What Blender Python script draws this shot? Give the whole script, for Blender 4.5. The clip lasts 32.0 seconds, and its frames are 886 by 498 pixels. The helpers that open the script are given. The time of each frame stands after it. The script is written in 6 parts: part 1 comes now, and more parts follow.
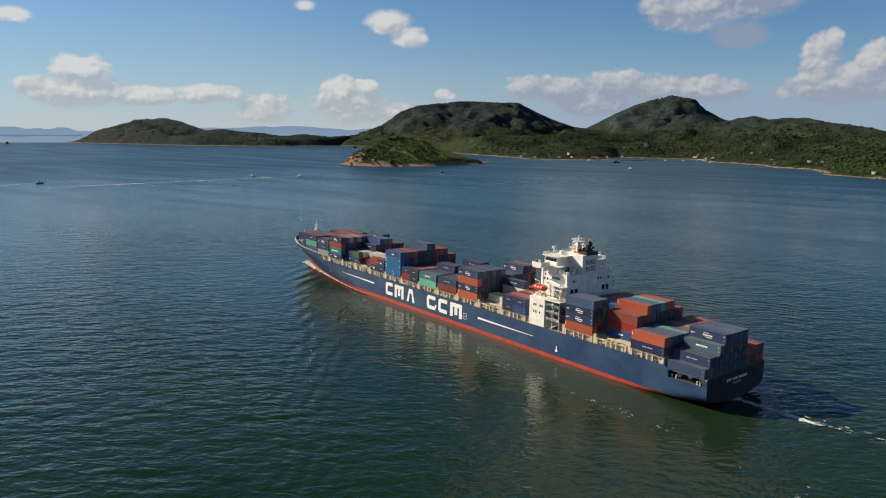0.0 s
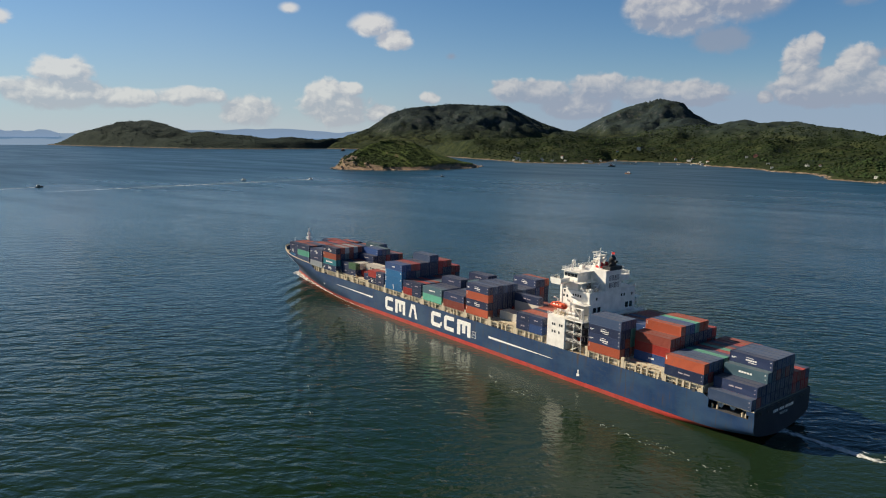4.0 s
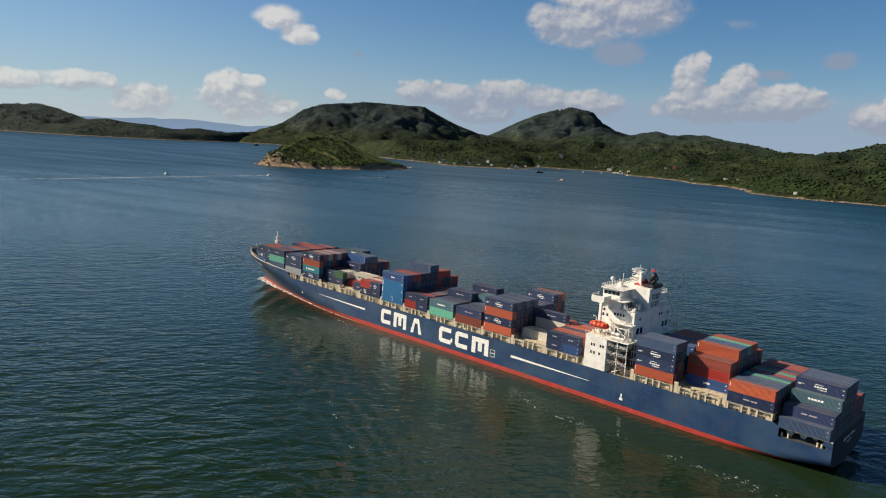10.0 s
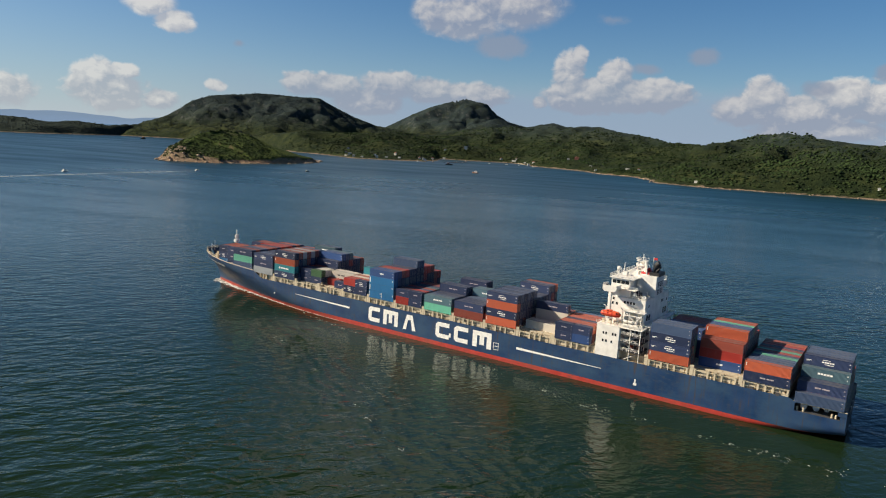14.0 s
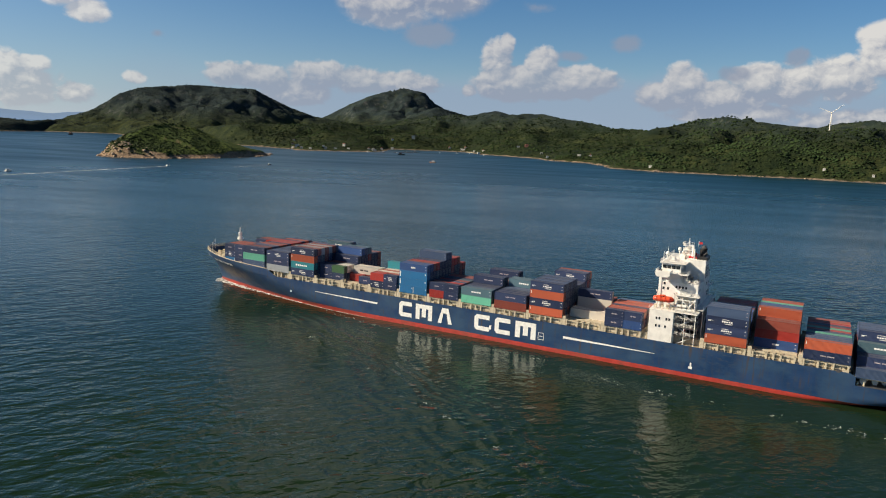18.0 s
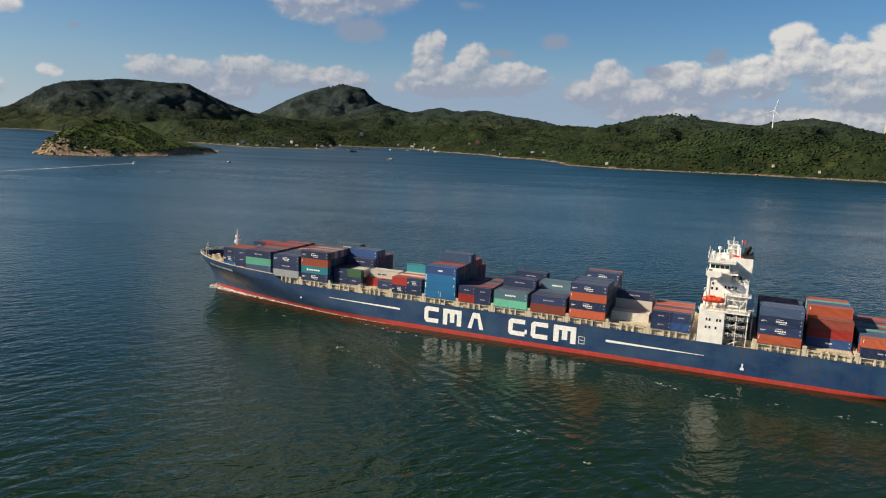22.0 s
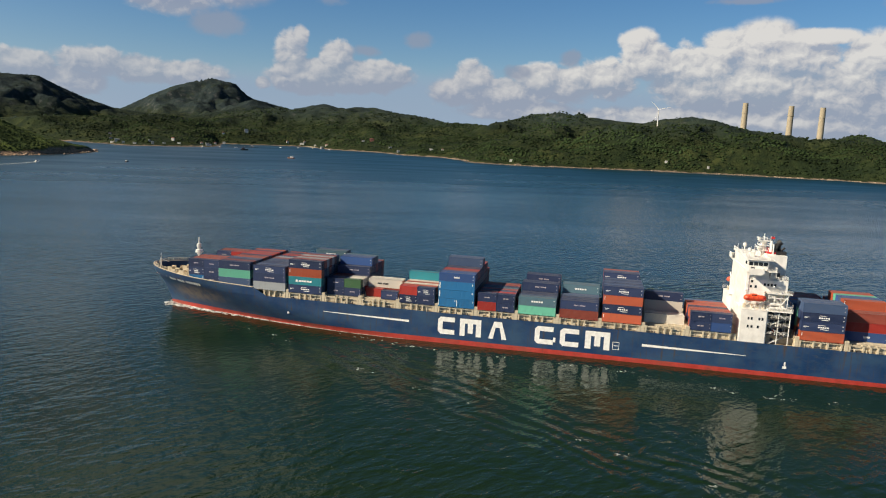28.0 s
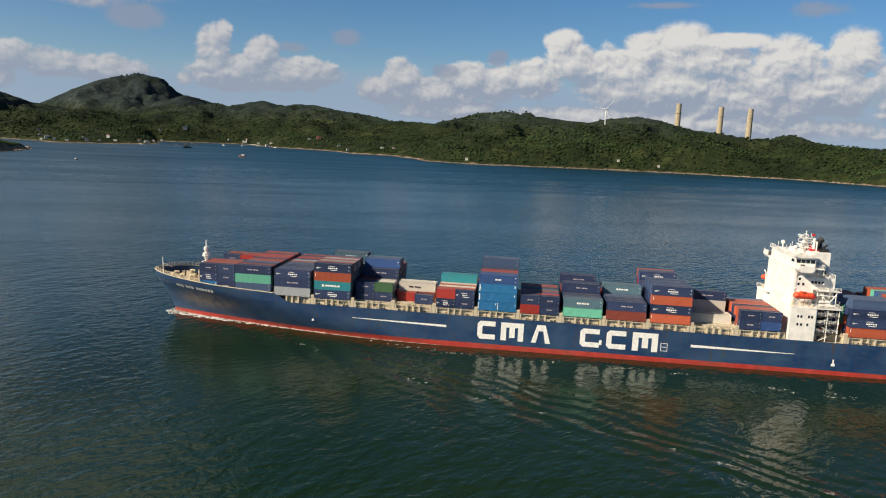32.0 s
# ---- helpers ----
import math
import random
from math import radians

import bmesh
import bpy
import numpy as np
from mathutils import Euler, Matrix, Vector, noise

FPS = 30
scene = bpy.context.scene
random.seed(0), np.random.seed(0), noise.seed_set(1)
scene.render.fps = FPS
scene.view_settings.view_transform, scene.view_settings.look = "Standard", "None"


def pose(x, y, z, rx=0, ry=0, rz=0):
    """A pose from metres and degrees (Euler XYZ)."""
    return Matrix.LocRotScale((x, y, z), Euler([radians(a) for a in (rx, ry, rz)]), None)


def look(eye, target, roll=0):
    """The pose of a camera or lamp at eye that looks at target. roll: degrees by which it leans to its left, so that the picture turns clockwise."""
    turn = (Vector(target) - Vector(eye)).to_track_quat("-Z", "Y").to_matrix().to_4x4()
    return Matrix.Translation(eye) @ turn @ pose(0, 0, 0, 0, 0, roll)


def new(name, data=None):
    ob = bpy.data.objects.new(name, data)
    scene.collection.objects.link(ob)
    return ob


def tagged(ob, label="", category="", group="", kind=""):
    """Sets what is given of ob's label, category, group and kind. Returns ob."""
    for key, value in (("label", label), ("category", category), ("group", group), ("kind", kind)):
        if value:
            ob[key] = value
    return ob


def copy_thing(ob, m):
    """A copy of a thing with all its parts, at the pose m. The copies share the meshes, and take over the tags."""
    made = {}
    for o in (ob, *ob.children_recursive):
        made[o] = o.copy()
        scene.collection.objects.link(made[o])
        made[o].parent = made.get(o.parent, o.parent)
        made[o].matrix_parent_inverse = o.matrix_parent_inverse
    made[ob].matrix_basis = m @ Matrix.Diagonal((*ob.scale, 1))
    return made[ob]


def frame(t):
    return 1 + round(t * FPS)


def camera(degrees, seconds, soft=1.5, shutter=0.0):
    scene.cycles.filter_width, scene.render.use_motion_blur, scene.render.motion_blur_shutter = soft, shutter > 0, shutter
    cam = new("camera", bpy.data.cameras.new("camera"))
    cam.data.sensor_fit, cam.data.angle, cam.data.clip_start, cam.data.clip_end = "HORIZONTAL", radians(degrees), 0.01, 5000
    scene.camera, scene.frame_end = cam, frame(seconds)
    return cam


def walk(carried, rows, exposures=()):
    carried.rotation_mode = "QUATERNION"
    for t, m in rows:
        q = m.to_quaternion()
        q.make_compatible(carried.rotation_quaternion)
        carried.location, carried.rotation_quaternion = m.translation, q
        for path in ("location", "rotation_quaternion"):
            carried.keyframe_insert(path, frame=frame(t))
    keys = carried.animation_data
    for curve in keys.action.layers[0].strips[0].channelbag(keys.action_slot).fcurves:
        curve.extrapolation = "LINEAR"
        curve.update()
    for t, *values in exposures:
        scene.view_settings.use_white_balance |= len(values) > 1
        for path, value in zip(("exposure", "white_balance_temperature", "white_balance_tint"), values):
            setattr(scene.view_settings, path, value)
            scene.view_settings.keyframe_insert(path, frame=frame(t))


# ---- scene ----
cam = camera(64.06, 32.0, soft=1.1)
SHIP_ROWS = [
    (0, pose(-0.000, -0.000, 0, -0.818, 0.141, -0.002)),
    (4, pose(-18.789, -0.022, 0, -0.818, 0.141, 0.133)),
    (8, pose(-37.579, -0.087, 0, -0.818, 0.141, 0.255)),
    (12, pose(-56.368, -0.190, 0, -0.818, 0.141, 0.364)),
    (16, pose(-75.157, -0.326, 0, -0.818, 0.141, 0.461)),
    (20, pose(-93.945, -0.492, 0, -0.818, 0.141, 0.544)),
    (24, pose(-112.734, -0.683, 0, -0.818, 0.141, 0.615)),
    (28, pose(-131.522, -0.895, 0, -0.818, 0.141, 0.673)),
    (32, pose(-150.310, -1.124, 0, -0.818, 0.141, 0.717)),
]
walk(cam, [
    (0, pose(217.15, -177.46, 78.86, 80.528, -0.414, 52.334)),
    (0.5, pose(211.87, -176.29, 78.92, 80.563, -0.330, 52.268)),
    (1, pose(206.66, -175.13, 78.97, 80.603, -0.415, 52.226)),
    (1.5, pose(201.50, -174.04, 79.00, 80.654, -0.408, 52.195)),
    (2, pose(196.38, -173.04, 79.01, 80.701, -0.475, 52.076)),
    (2.5, pose(191.28, -172.15, 79.03, 80.752, -0.450, 51.880)),
    (3, pose(186.16, -171.34, 79.07, 80.746, -0.531, 51.662)),
    (3.5, pose(181.04, -170.63, 79.10, 80.759, -0.497, 51.381)),
    (5.5, pose(159.53, -170.52, 79.06, 80.744, -1.139, 50.339)),
    (6, pose(153.65, -171.60, 79.10, 80.746, -1.396, 49.998)),
    (6.5, pose(147.61, -172.89, 79.14, 80.733, -1.666, 49.691)),
    (7, pose(141.51, -174.38, 79.17, 80.744, -1.975, 49.231)),
    (7.5, pose(135.41, -176.09, 79.20, 80.785, -2.215, 48.662)),
    (8, pose(129.29, -178.06, 79.19, 80.834, -2.460, 47.773)),
    (8.5, pose(123.19, -180.25, 79.11, 80.867, -2.634, 46.922)),
    (9, pose(117.14, -182.68, 79.00, 80.915, -2.772, 45.899)),
    (9.5, pose(111.16, -185.34, 78.93, 80.968, -2.944, 44.441)),
    (10, pose(105.15, -188.14, 78.83, 80.993, -3.008, 43.565)),
    (10.5, pose(99.18, -191.03, 78.71, 81.005, -3.095, 42.613)),
    (11, pose(93.19, -193.96, 78.60, 81.021, -3.078, 41.251)),
    (11.5, pose(87.11, -196.86, 78.48, 81.015, -2.987, 39.919)),
    (12, pose(80.93, -199.72, 78.34, 80.961, -2.927, 38.539)),
    (12.5, pose(74.64, -202.53, 78.19, 80.910, -2.872, 37.163)),
    (13, pose(68.32, -205.37, 78.02, 80.888, -2.818, 36.396)),
    (13.5, pose(61.90, -208.19, 77.83, 80.821, -2.891, 35.732)),
    (14, pose(55.43, -211.00, 77.66, 80.796, -2.807, 34.638)),
    (14.5, pose(48.94, -213.78, 77.48, 80.747, -2.719, 33.789)),
    (16.5, pose(22.67, -223.14, 76.59, 80.437, -2.227, 30.407)),
    (17, pose(15.95, -224.61, 76.51, 80.317, -1.986, 29.961)),
    (17.5, pose(9.18, -225.83, 76.39, 80.216, -1.824, 29.538)),
    (18, pose(2.32, -226.81, 76.23, 80.157, -1.798, 29.100)),
    (18.5, pose(-4.55, -227.62, 76.04, 80.133, -1.857, 28.684)),
    (19, pose(-11.40, -228.34, 75.86, 80.104, -1.995, 28.229)),
    (19.5, pose(-18.30, -229.04, 75.76, 80.060, -1.909, 27.610)),
    (20, pose(-25.23, -229.71, 75.66, 80.028, -1.942, 26.878)),
    (20.5, pose(-32.20, -230.31, 75.54, 80.031, -1.940, 26.101)),
    (21, pose(-39.19, -230.79, 75.37, 80.031, -1.972, 25.290)),
    (21.5, pose(-46.18, -231.13, 75.17, 80.039, -1.942, 24.474)),
    (22, pose(-53.17, -231.34, 74.96, 80.057, -1.949, 23.706)),
    (22.5, pose(-60.17, -231.44, 74.76, 80.061, -1.921, 23.089)),
    (23, pose(-67.19, -231.43, 74.57, 80.063, -1.875, 22.511)),
    (23.5, pose(-74.12, -231.31, 74.40, 80.081, -1.911, 21.789)),
    (24, pose(-81.00, -231.09, 74.23, 80.111, -1.918, 20.924)),
    (24.5, pose(-87.85, -230.77, 74.06, 80.115, -1.937, 20.016)),
    (25, pose(-94.66, -230.38, 73.87, 80.136, -1.936, 18.987)),
    (25.5, pose(-101.45, -229.96, 73.66, 80.157, -1.935, 17.765)),
    (27.5, pose(-129.03, -227.16, 72.33, 80.206, -2.105, 13.596)),
    (28, pose(-135.90, -226.38, 71.88, 80.215, -2.132, 13.086)),
    (28.5, pose(-142.84, -225.63, 71.51, 80.231, -2.361, 12.613)),
    (29, pose(-149.77, -224.93, 71.21, 80.236, -2.444, 11.960)),
    (29.5, pose(-156.67, -224.27, 70.96, 80.250, -2.471, 11.282)),
    (30, pose(-163.54, -223.62, 70.73, 80.245, -2.481, 10.639)),
    (30.5, pose(-170.48, -223.00, 70.48, 80.271, -2.438, 9.930)),
    (31, pose(-177.45, -222.44, 70.15, 80.285, -2.489, 9.166)),
    (31.5, pose(-184.47, -221.90, 69.76, 80.324, -2.512, 8.314)),
    (32, pose(-191.50, -221.39, 69.30, 80.317, -2.468, 7.415)),
])

# ---- light ----
SUN_LEFT = 122.0      # degrees to the left of +y
SUN_UP = 32.0
sun_way = Vector((-math.sin(radians(SUN_LEFT)) * math.cos(radians(SUN_UP)),
                  math.cos(radians(SUN_LEFT)) * math.cos(radians(SUN_UP)), math.sin(radians(SUN_UP))))
sun = new("sun", bpy.data.lights.new("sun", "SUN"))
sun.data.energy, sun.data.angle, sun.data.color = 5.0, radians(0.6), (1.0, 0.87, 0.68)
sun.matrix_world = look(sun_way * 100, (0, 0, 0))
scene.view_settings.exposure = 0.42

# clouds: degrees left of +y, degrees up, half width, half height, weight
TOWER_CLOUDS = [
    (-1.7, 6.8, 1.6, 1.2, 1.1), (-2.3, 5.4, 2.2, 1.6, 1.1), (0.5, 4.1, 2.7, 1.6, 1.0), (-7.7, 6.3, 1.7, 1.6, 1.1), (-6.5, 4.7, 3.9, 2.1, 1.1),
    (-10.4, 7.1, 2.4, 1.6, 1.2), (-13.6, 7.1, 3.3, 0.7, 1.2), (-12.0, 5.6, 4.2, 1.9, 1.1), (-9.3, 3.5, 7.3, 2.1, 1.35),
]
EAST_CLOUDS = [
    (-17.7, 5.6, 2.8, 2.0, 1.0), (-17.0, 4.0, 3.9, 1.9, 1.0), (-21.7, 6.1, 1.9, 1.9, 1.1), (-19.9, 3.6, 4.3, 2.1, 1.0), (-14.6, 2.7, 5.9, 1.8, 1.0),
]
BAY_CLOUDS = [
    (24.9, 5.0, 1.4, 1.9, 1.0), (24.3, 6.3, 0.7, 0.9, 1.0), (21.7, 4.8, 1.6, 1.4, 1.0), (23.7, 3.6, 3.3, 1.6, 1.35), (19.2, 3.6, 3.9, 1.4, 1.35),
    (27.1, 2.8, 0.6, 0.5, 0.8), (10.8, 3.7, 1.8, 1.6, 1.0), (12.1, 2.7, 2.3, 1.2, 1.0), (8.6, 2.6, 3.4, 1.4, 1.35), (5.6, 3.9, 2.3, 1.4, 1.0),
    (3.1, 3.6, 2.7, 1.6, 1.0),
]
HILL_CLOUDS = [
    (46.0, 3.4, 1.6, 1.0, 1.0), (43.4, 3.3, 2.5, 1.0, 1.0), (39.0, 3.7, 2.4, 1.2, 1.0), (35.8, 3.3, 2.8, 1.0, 0.95), (32.7, 3.2, 3.4, 1.0, 0.9),
    (40.7, 2.2, 3.0, 1.1, 1.35),
]
HIGH_CLOUDS = [
    (33.5, 9.0, 4.1, 1.8, 1.2), (29.6, 9.9, 4.6, 1.9, 1.2), (36.2, 9.4, 1.6, 1.2, 1.0), (55.0, 7.2, 1.5, 0.9, 0.95), (56.6, 8.3, 2.0, 1.0, 0.95), (82.7, 7.5, 1.3, 0.6, 0.75),
    (63.0, 9.3, 0.9, 0.5, 0.75),
]
SEA_CLOUDS = [
    (60.4, 2.9, 1.6, 1.4, 1.0), (58.5, 3.4, 1.1, 0.7, 1.0), (59.5, 1.9, 2.7, 1.5, 0.95), (56.0, 1.5, 1.4, 0.8, 0.85), (66.1, 1.6, 2.2, 1.2, 0.8),
    (52.2, 2.8, 0.9, 0.5, 0.85), (78.9, 4.1, 2.1, 1.1, 0.9), (79.4, 2.6, 3.9, 1.2, 0.9), (75.0, 2.4, 2.7, 0.8, 0.8), (70.3, 2.6, 2.7, 0.8, 0.8),
    (66.4, 1.7, 0.9, 1.1, 0.8),
]
CLOUDS = TOWER_CLOUDS + EAST_CLOUDS + BAY_CLOUDS + HILL_CLOUDS + HIGH_CLOUDS + SEA_CLOUDS + [(-27, 4.0, 5.0, 3.0, 1.0), (-10, 1.1, 15, 1.2, 1.2), (7, 1.5, 5, 0.9, 1.0)]
# mostly out of view: added for fill light and grey reflections on the water
FILL_CLOUDS = [(42, 14.5, 6, 4, 1.0), (37, 34, 16, 10, 1.9), (32.5, 11.2, 4, 1.6, 1.2), (-80, 5, 30, 5, 0.8), (120, 6, 20, 4, 0.7)]
WISPS = [
    (19.2, 5.6, 1.3, 0.6, 1.0), (15.3, 6.6, 1.6, 0.8, 1.0), (7.3, 4.4, 1.5, 0.7, 1.0), (3.4, 5.5, 1.0, 0.9, 1.0), (-8.9, 9.6, 3.2, 0.3, 0.8),
    (-19.2, 9.2, 2.3, 0.7, 0.8), (30.5, 7.0, 2.7, 1.2, 1.0), (50.5, 6.0, 0.6, 0.4, 0.6), (21.9, 9.1, 1.4, 0.5, 0.5),
]


def make_world():
    world = bpy.data.worlds.new("sky")
    scene.world = world
    world.use_nodes = True
    nt = world.node_tree
    nt.nodes.clear()
    N = nt.nodes.new

    def math_node(op, a, b=None, c=None, clamp=False):
        n = N("ShaderNodeMath")
        n.operation, n.use_clamp = op, clamp
        for i, v in enumerate((a, b, c)):
            if v is None:
                continue
            if isinstance(v, (int, float)):
                n.inputs[i].default_value = v
            else:
                nt.links.new(v, n.inputs[i])
        return n.outputs[0]

    co = N("ShaderNodeTexCoord")
    sep = N("ShaderNodeSeparateXYZ")
    nt.links.new(co.outputs["Generated"], sep.inputs[0])
    az = math_node("MULTIPLY", math_node("ARCTAN2", math_node("MULTIPLY", sep.outputs[0], -1.0), sep.outputs[1]), 57.2958)
    el = math_node("MULTIPLY", math_node("ARCSINE", sep.outputs[2]), 57.2958)
    # billows
    flat = N("ShaderNodeCombineXYZ")
    nt.links.new(math_node("MULTIPLY", az, 0.30), flat.inputs[0])
    nt.links.new(math_node("MULTIPLY", el, 0.38), flat.inputs[1])

    def noise_of(scale, detail, rough, vec):
        n = N("ShaderNodeTexNoise")
        n.inputs["Scale"].default_value, n.inputs["Detail"].default_value = scale, detail
        n.inputs["Roughness"].default_value = rough
        nt.links.new(vec, n.inputs["Vector"])
        return n.outputs["Fac"]

    def puffs_of(vec):
        v = N("ShaderNodeTexVoronoi")
        v.feature, v.normalize = "SMOOTH_F1", True
        v.inputs["Scale"].default_value, v.inputs["Detail"].default_value = 2.6, 3.5
        v.inputs["Roughness"].default_value, v.inputs["Smoothness"].default_value = 0.55, 0.35
        nt.links.new(vec, v.inputs["Vector"])
        soft = noise_of(1.3, 8, 0.58, vec)
        return math_node("SUBTRACT", math_node("MULTIPLY", math_node("SUBTRACT", soft, 0.5), 1.5), math_node("MULTIPLY", math_node("SUBTRACT", v.outputs["Distance"], 0.30), 1.5))

    swirl = N("ShaderNodeTexNoise")
    swirl.inputs["Scale"].default_value, swirl.inputs["Detail"].default_value = 2.2, 4
    nt.links.new(flat.outputs[0], swirl.inputs["Vector"])
    warp = N("ShaderNodeVectorMath")
    warp.operation = "MULTIPLY_ADD"
    nt.links.new(swirl.outputs["Color"], warp.inputs[0])
    warp.inputs[1].default_value = (0.35, 0.35, 0.0)
    nt.links.new(flat.outputs[0], warp.inputs[2])
    puff = puffs_of(warp.outputs[0])
    shade_vec = N("ShaderNodeVectorMath")
    shade_vec.operation = "ADD"
    nt.links.new(warp.outputs[0], shade_vec.inputs[0])
    shade_vec.inputs[1].default_value = (0.07, 0.12, 0.0)
    puff_up = puffs_of(shade_vec.outputs[0])

    def mass_at(side, height, blobs):
        mass = None
        for ca, ce, ra, re, wt in blobs:
            dx = math_node("MULTIPLY", math_node("SUBTRACT", side, ca), 1.0 / ra)
            dy = math_node("MULTIPLY", math_node("SUBTRACT", height, ce), 1.0 / re)
            d2 = math_node("ADD", math_node("MULTIPLY", dx, dx), math_node("MULTIPLY", dy, dy))
            w = math_node("MULTIPLY", math_node("SUBTRACT", 1.0, math_node("SQRT", d2)), wt)
            mass = w if mass is None else math_node("MAXIMUM", mass, w)
        return mass

    mass, mass_up = mass_at(az, el, CLOUDS + FILL_CLOUDS), mass_at(math_node("ADD", az, 0.6), math_node("ADD", el, 0.8), CLOUDS)
    ragged = N("ShaderNodeMapRange")          # the high scud has soft edges
    nt.links.new(el, ragged.inputs[0])
    ragged.inputs[1].default_value, ragged.inputs[2].default_value = 6.8, 8.6
    ragged.inputs[3].default_value, ragged.inputs[4].default_value = 0.95, 0.36
    dens = math_node("ADD", math_node("MULTIPLY_ADD", mass, 1.6, 0.22), math_node("MULTIPLY", puff, ragged.outputs[0]))
    dens = math_node("MULTIPLY", dens, math_node("MULTIPLY_ADD", ragged.outputs[0], 0.7, 0.335))
    cover = N("ShaderNodeMapRange")
    cover.interpolation_type = "SMOOTHSTEP"
    nt.links.new(dens, cover.inputs[0])
    cover.inputs[1].default_value, cover.inputs[2].default_value = 0.06, 0.60
    # lit tops and grey undersides; clouds opposite the sun show more of their lit side
    duller = N("ShaderNodeMapRange")          # high scud shows its shaded underside
    nt.links.new(el, duller.inputs[0])
    duller.inputs[1].default_value, duller.inputs[2].default_value = 7.0, 9.5
    duller.inputs[3].default_value, duller.inputs[4].default_value = 0.0, 0.10
    glow = N("ShaderNodeMapRange")
    nt.links.new(az, glow.inputs[0])
    glow.inputs[1].default_value, glow.inputs[2].default_value = -12.0, 28.0
    glow.inputs[3].default_value, glow.inputs[4].default_value = 0.46, 0.30
    lit = math_node("ADD", math_node("MULTIPLY", math_node("SUBTRACT", puff, puff_up), 1.3), math_node("MULTIPLY_ADD", math_node("SUBTRACT", mass, mass_up), 0.65, math_node("SUBTRACT", glow.outputs[0], duller.outputs[0])), clamp=True)
    reach = N("ShaderNodeMapRange")           # the clouds over the bay stand half in shade
    nt.links.new(az, reach.inputs[0])
    reach.inputs[1].default_value, reach.inputs[2].default_value = 0.0, 14.0
    reach.inputs[3].default_value, reach.inputs[4].default_value = 1.0, 0.66
    far_side = N("ShaderNodeMapRange")
    nt.links.new(az, far_side.inputs[0])
    far_side.inputs[1].default_value, far_side.inputs[2].default_value = 46.0, 58.0
    far_side.inputs[3].default_value, far_side.inputs[4].default_value = 0.0, 0.4
    crown = N("ShaderNodeMapRange")           # tops catch the sun, the lower masses stand in shade
    nt.links.new(el, crown.inputs[0])
    crown.inputs[1].default_value, crown.inputs[2].default_value = 2.6, 6.6
    crown.inputs[3].default_value, crown.inputs[4].default_value = -0.22, 0.24
    lit = math_node("ADD", lit, math_node("MULTIPLY", crown.outputs[0], math_node("SUBTRACT", 1.0, math_node("MULTIPLY", duller.outputs[0], 10.0))), clamp=True)
    lit = math_node("MULTIPLY", math_node("MULTIPLY_ADD", far_side.outputs[0], 0.6, lit), math_node("ADD", reach.outputs[0], far_side.outputs[0]), clamp=True)
    ramp = N("ShaderNodeValToRGB")
    ramp.color_ramp.elements[0].color = (0.25, 0.27, 0.335, 1)
    ramp.color_ramp.elements[1].color = (0.61, 0.585, 0.55, 1)
    ramp.color_ramp.elements[0].position, ramp.color_ramp.elements[1].position = 0.05, 0.95
    nt.links.new(lit, ramp.inputs[0])
    sky = N("ShaderNodeTexSky")
    sky.sky_type, sky.sun_disc = "NISHITA", False
    sky.sun_elevation, sky.sun_rotation = radians(SUN_UP), radians(-SUN_LEFT)
    sky.air_density, sky.dust_density, sky.ozone_density = 1.0, 0.3, 5.0
    dim = N("ShaderNodeVectorMath")
    dim.operation = "SCALE"
    dim.inputs["Scale"].default_value = 0.058
    nt.links.new(sky.outputs[0], dim.inputs[0])
    tint = N("ShaderNodeVectorMath")
    tint.operation = "MULTIPLY"
    tint.inputs[1].default_value = (0.58, 0.95, 1.18)
    deep = N("ShaderNodeMapRange")          # clear dark blue overhead
    deep.interpolation_type = "SMOOTHSTEP"
    nt.links.new(el, deep.inputs[0])
    deep.inputs[1].default_value, deep.inputs[2].default_value = 12.0, 52.0
    deep.inputs[3].default_value, deep.inputs[4].default_value = 0.058, 0.013
    nt.links.new(deep.outputs[0], dim.inputs["Scale"])
    nt.links.new(dim.outputs[0], tint.inputs[0])
    # pale sea haze low down
    fall = N("ShaderNodeMapRange")          # the haze stands higher out to sea
    nt.links.new(az, fall.inputs[0])
    fall.inputs[1].default_value, fall.inputs[2].default_value = 30.0, 70.0
    fall.inputs[3].default_value, fall.inputs[4].default_value = -0.28, -0.15
    low = math_node("MULTIPLY", math_node("POWER", 2.718, math_node("MULTIPLY", math_node("MAXIMUM", el, 0.0), fall.outputs[0])), 0.8)
    haze = N("ShaderNodeMix")
    haze.data_type = "RGBA"
    nt.links.new(low, haze.inputs[0])
    nt.links.new(tint.outputs[0], haze.inputs[6])
    haze.inputs[7].default_value = (0.435, 0.475, 0.52, 1)
    bank = N("ShaderNodeMapRange")           # soft grey cloud bank over the land
    bank.interpolation_type = "SMOOTHSTEP"
    nt.links.new(math_node("ADD", el, math_node("MULTIPLY", math_node("SUBTRACT", noise_of(0.5, 5, 0.55, flat.outputs[0]), 0.5), 4.5)), bank.inputs[0])
    bank.inputs[1].default_value, bank.inputs[2].default_value = 5.0, 2.2
    bank.inputs[3].default_value, bank.inputs[4].default_value = 0.0, 0.85
    ashore = N("ShaderNodeMapRange")
    ashore.interpolation_type = "SMOOTHSTEP"
    nt.links.new(az, ashore.inputs[0])
    ashore.inputs[1].default_value, ashore.inputs[2].default_value = 62.0, 34.0
    veil = N("ShaderNodeMix")
    veil.data_type = "RGBA"
    nt.links.new(math_node("MULTIPLY", bank.outputs[0], ashore.outputs[0]), veil.inputs[0])
    nt.links.new(haze.outputs[2], veil.inputs[6])
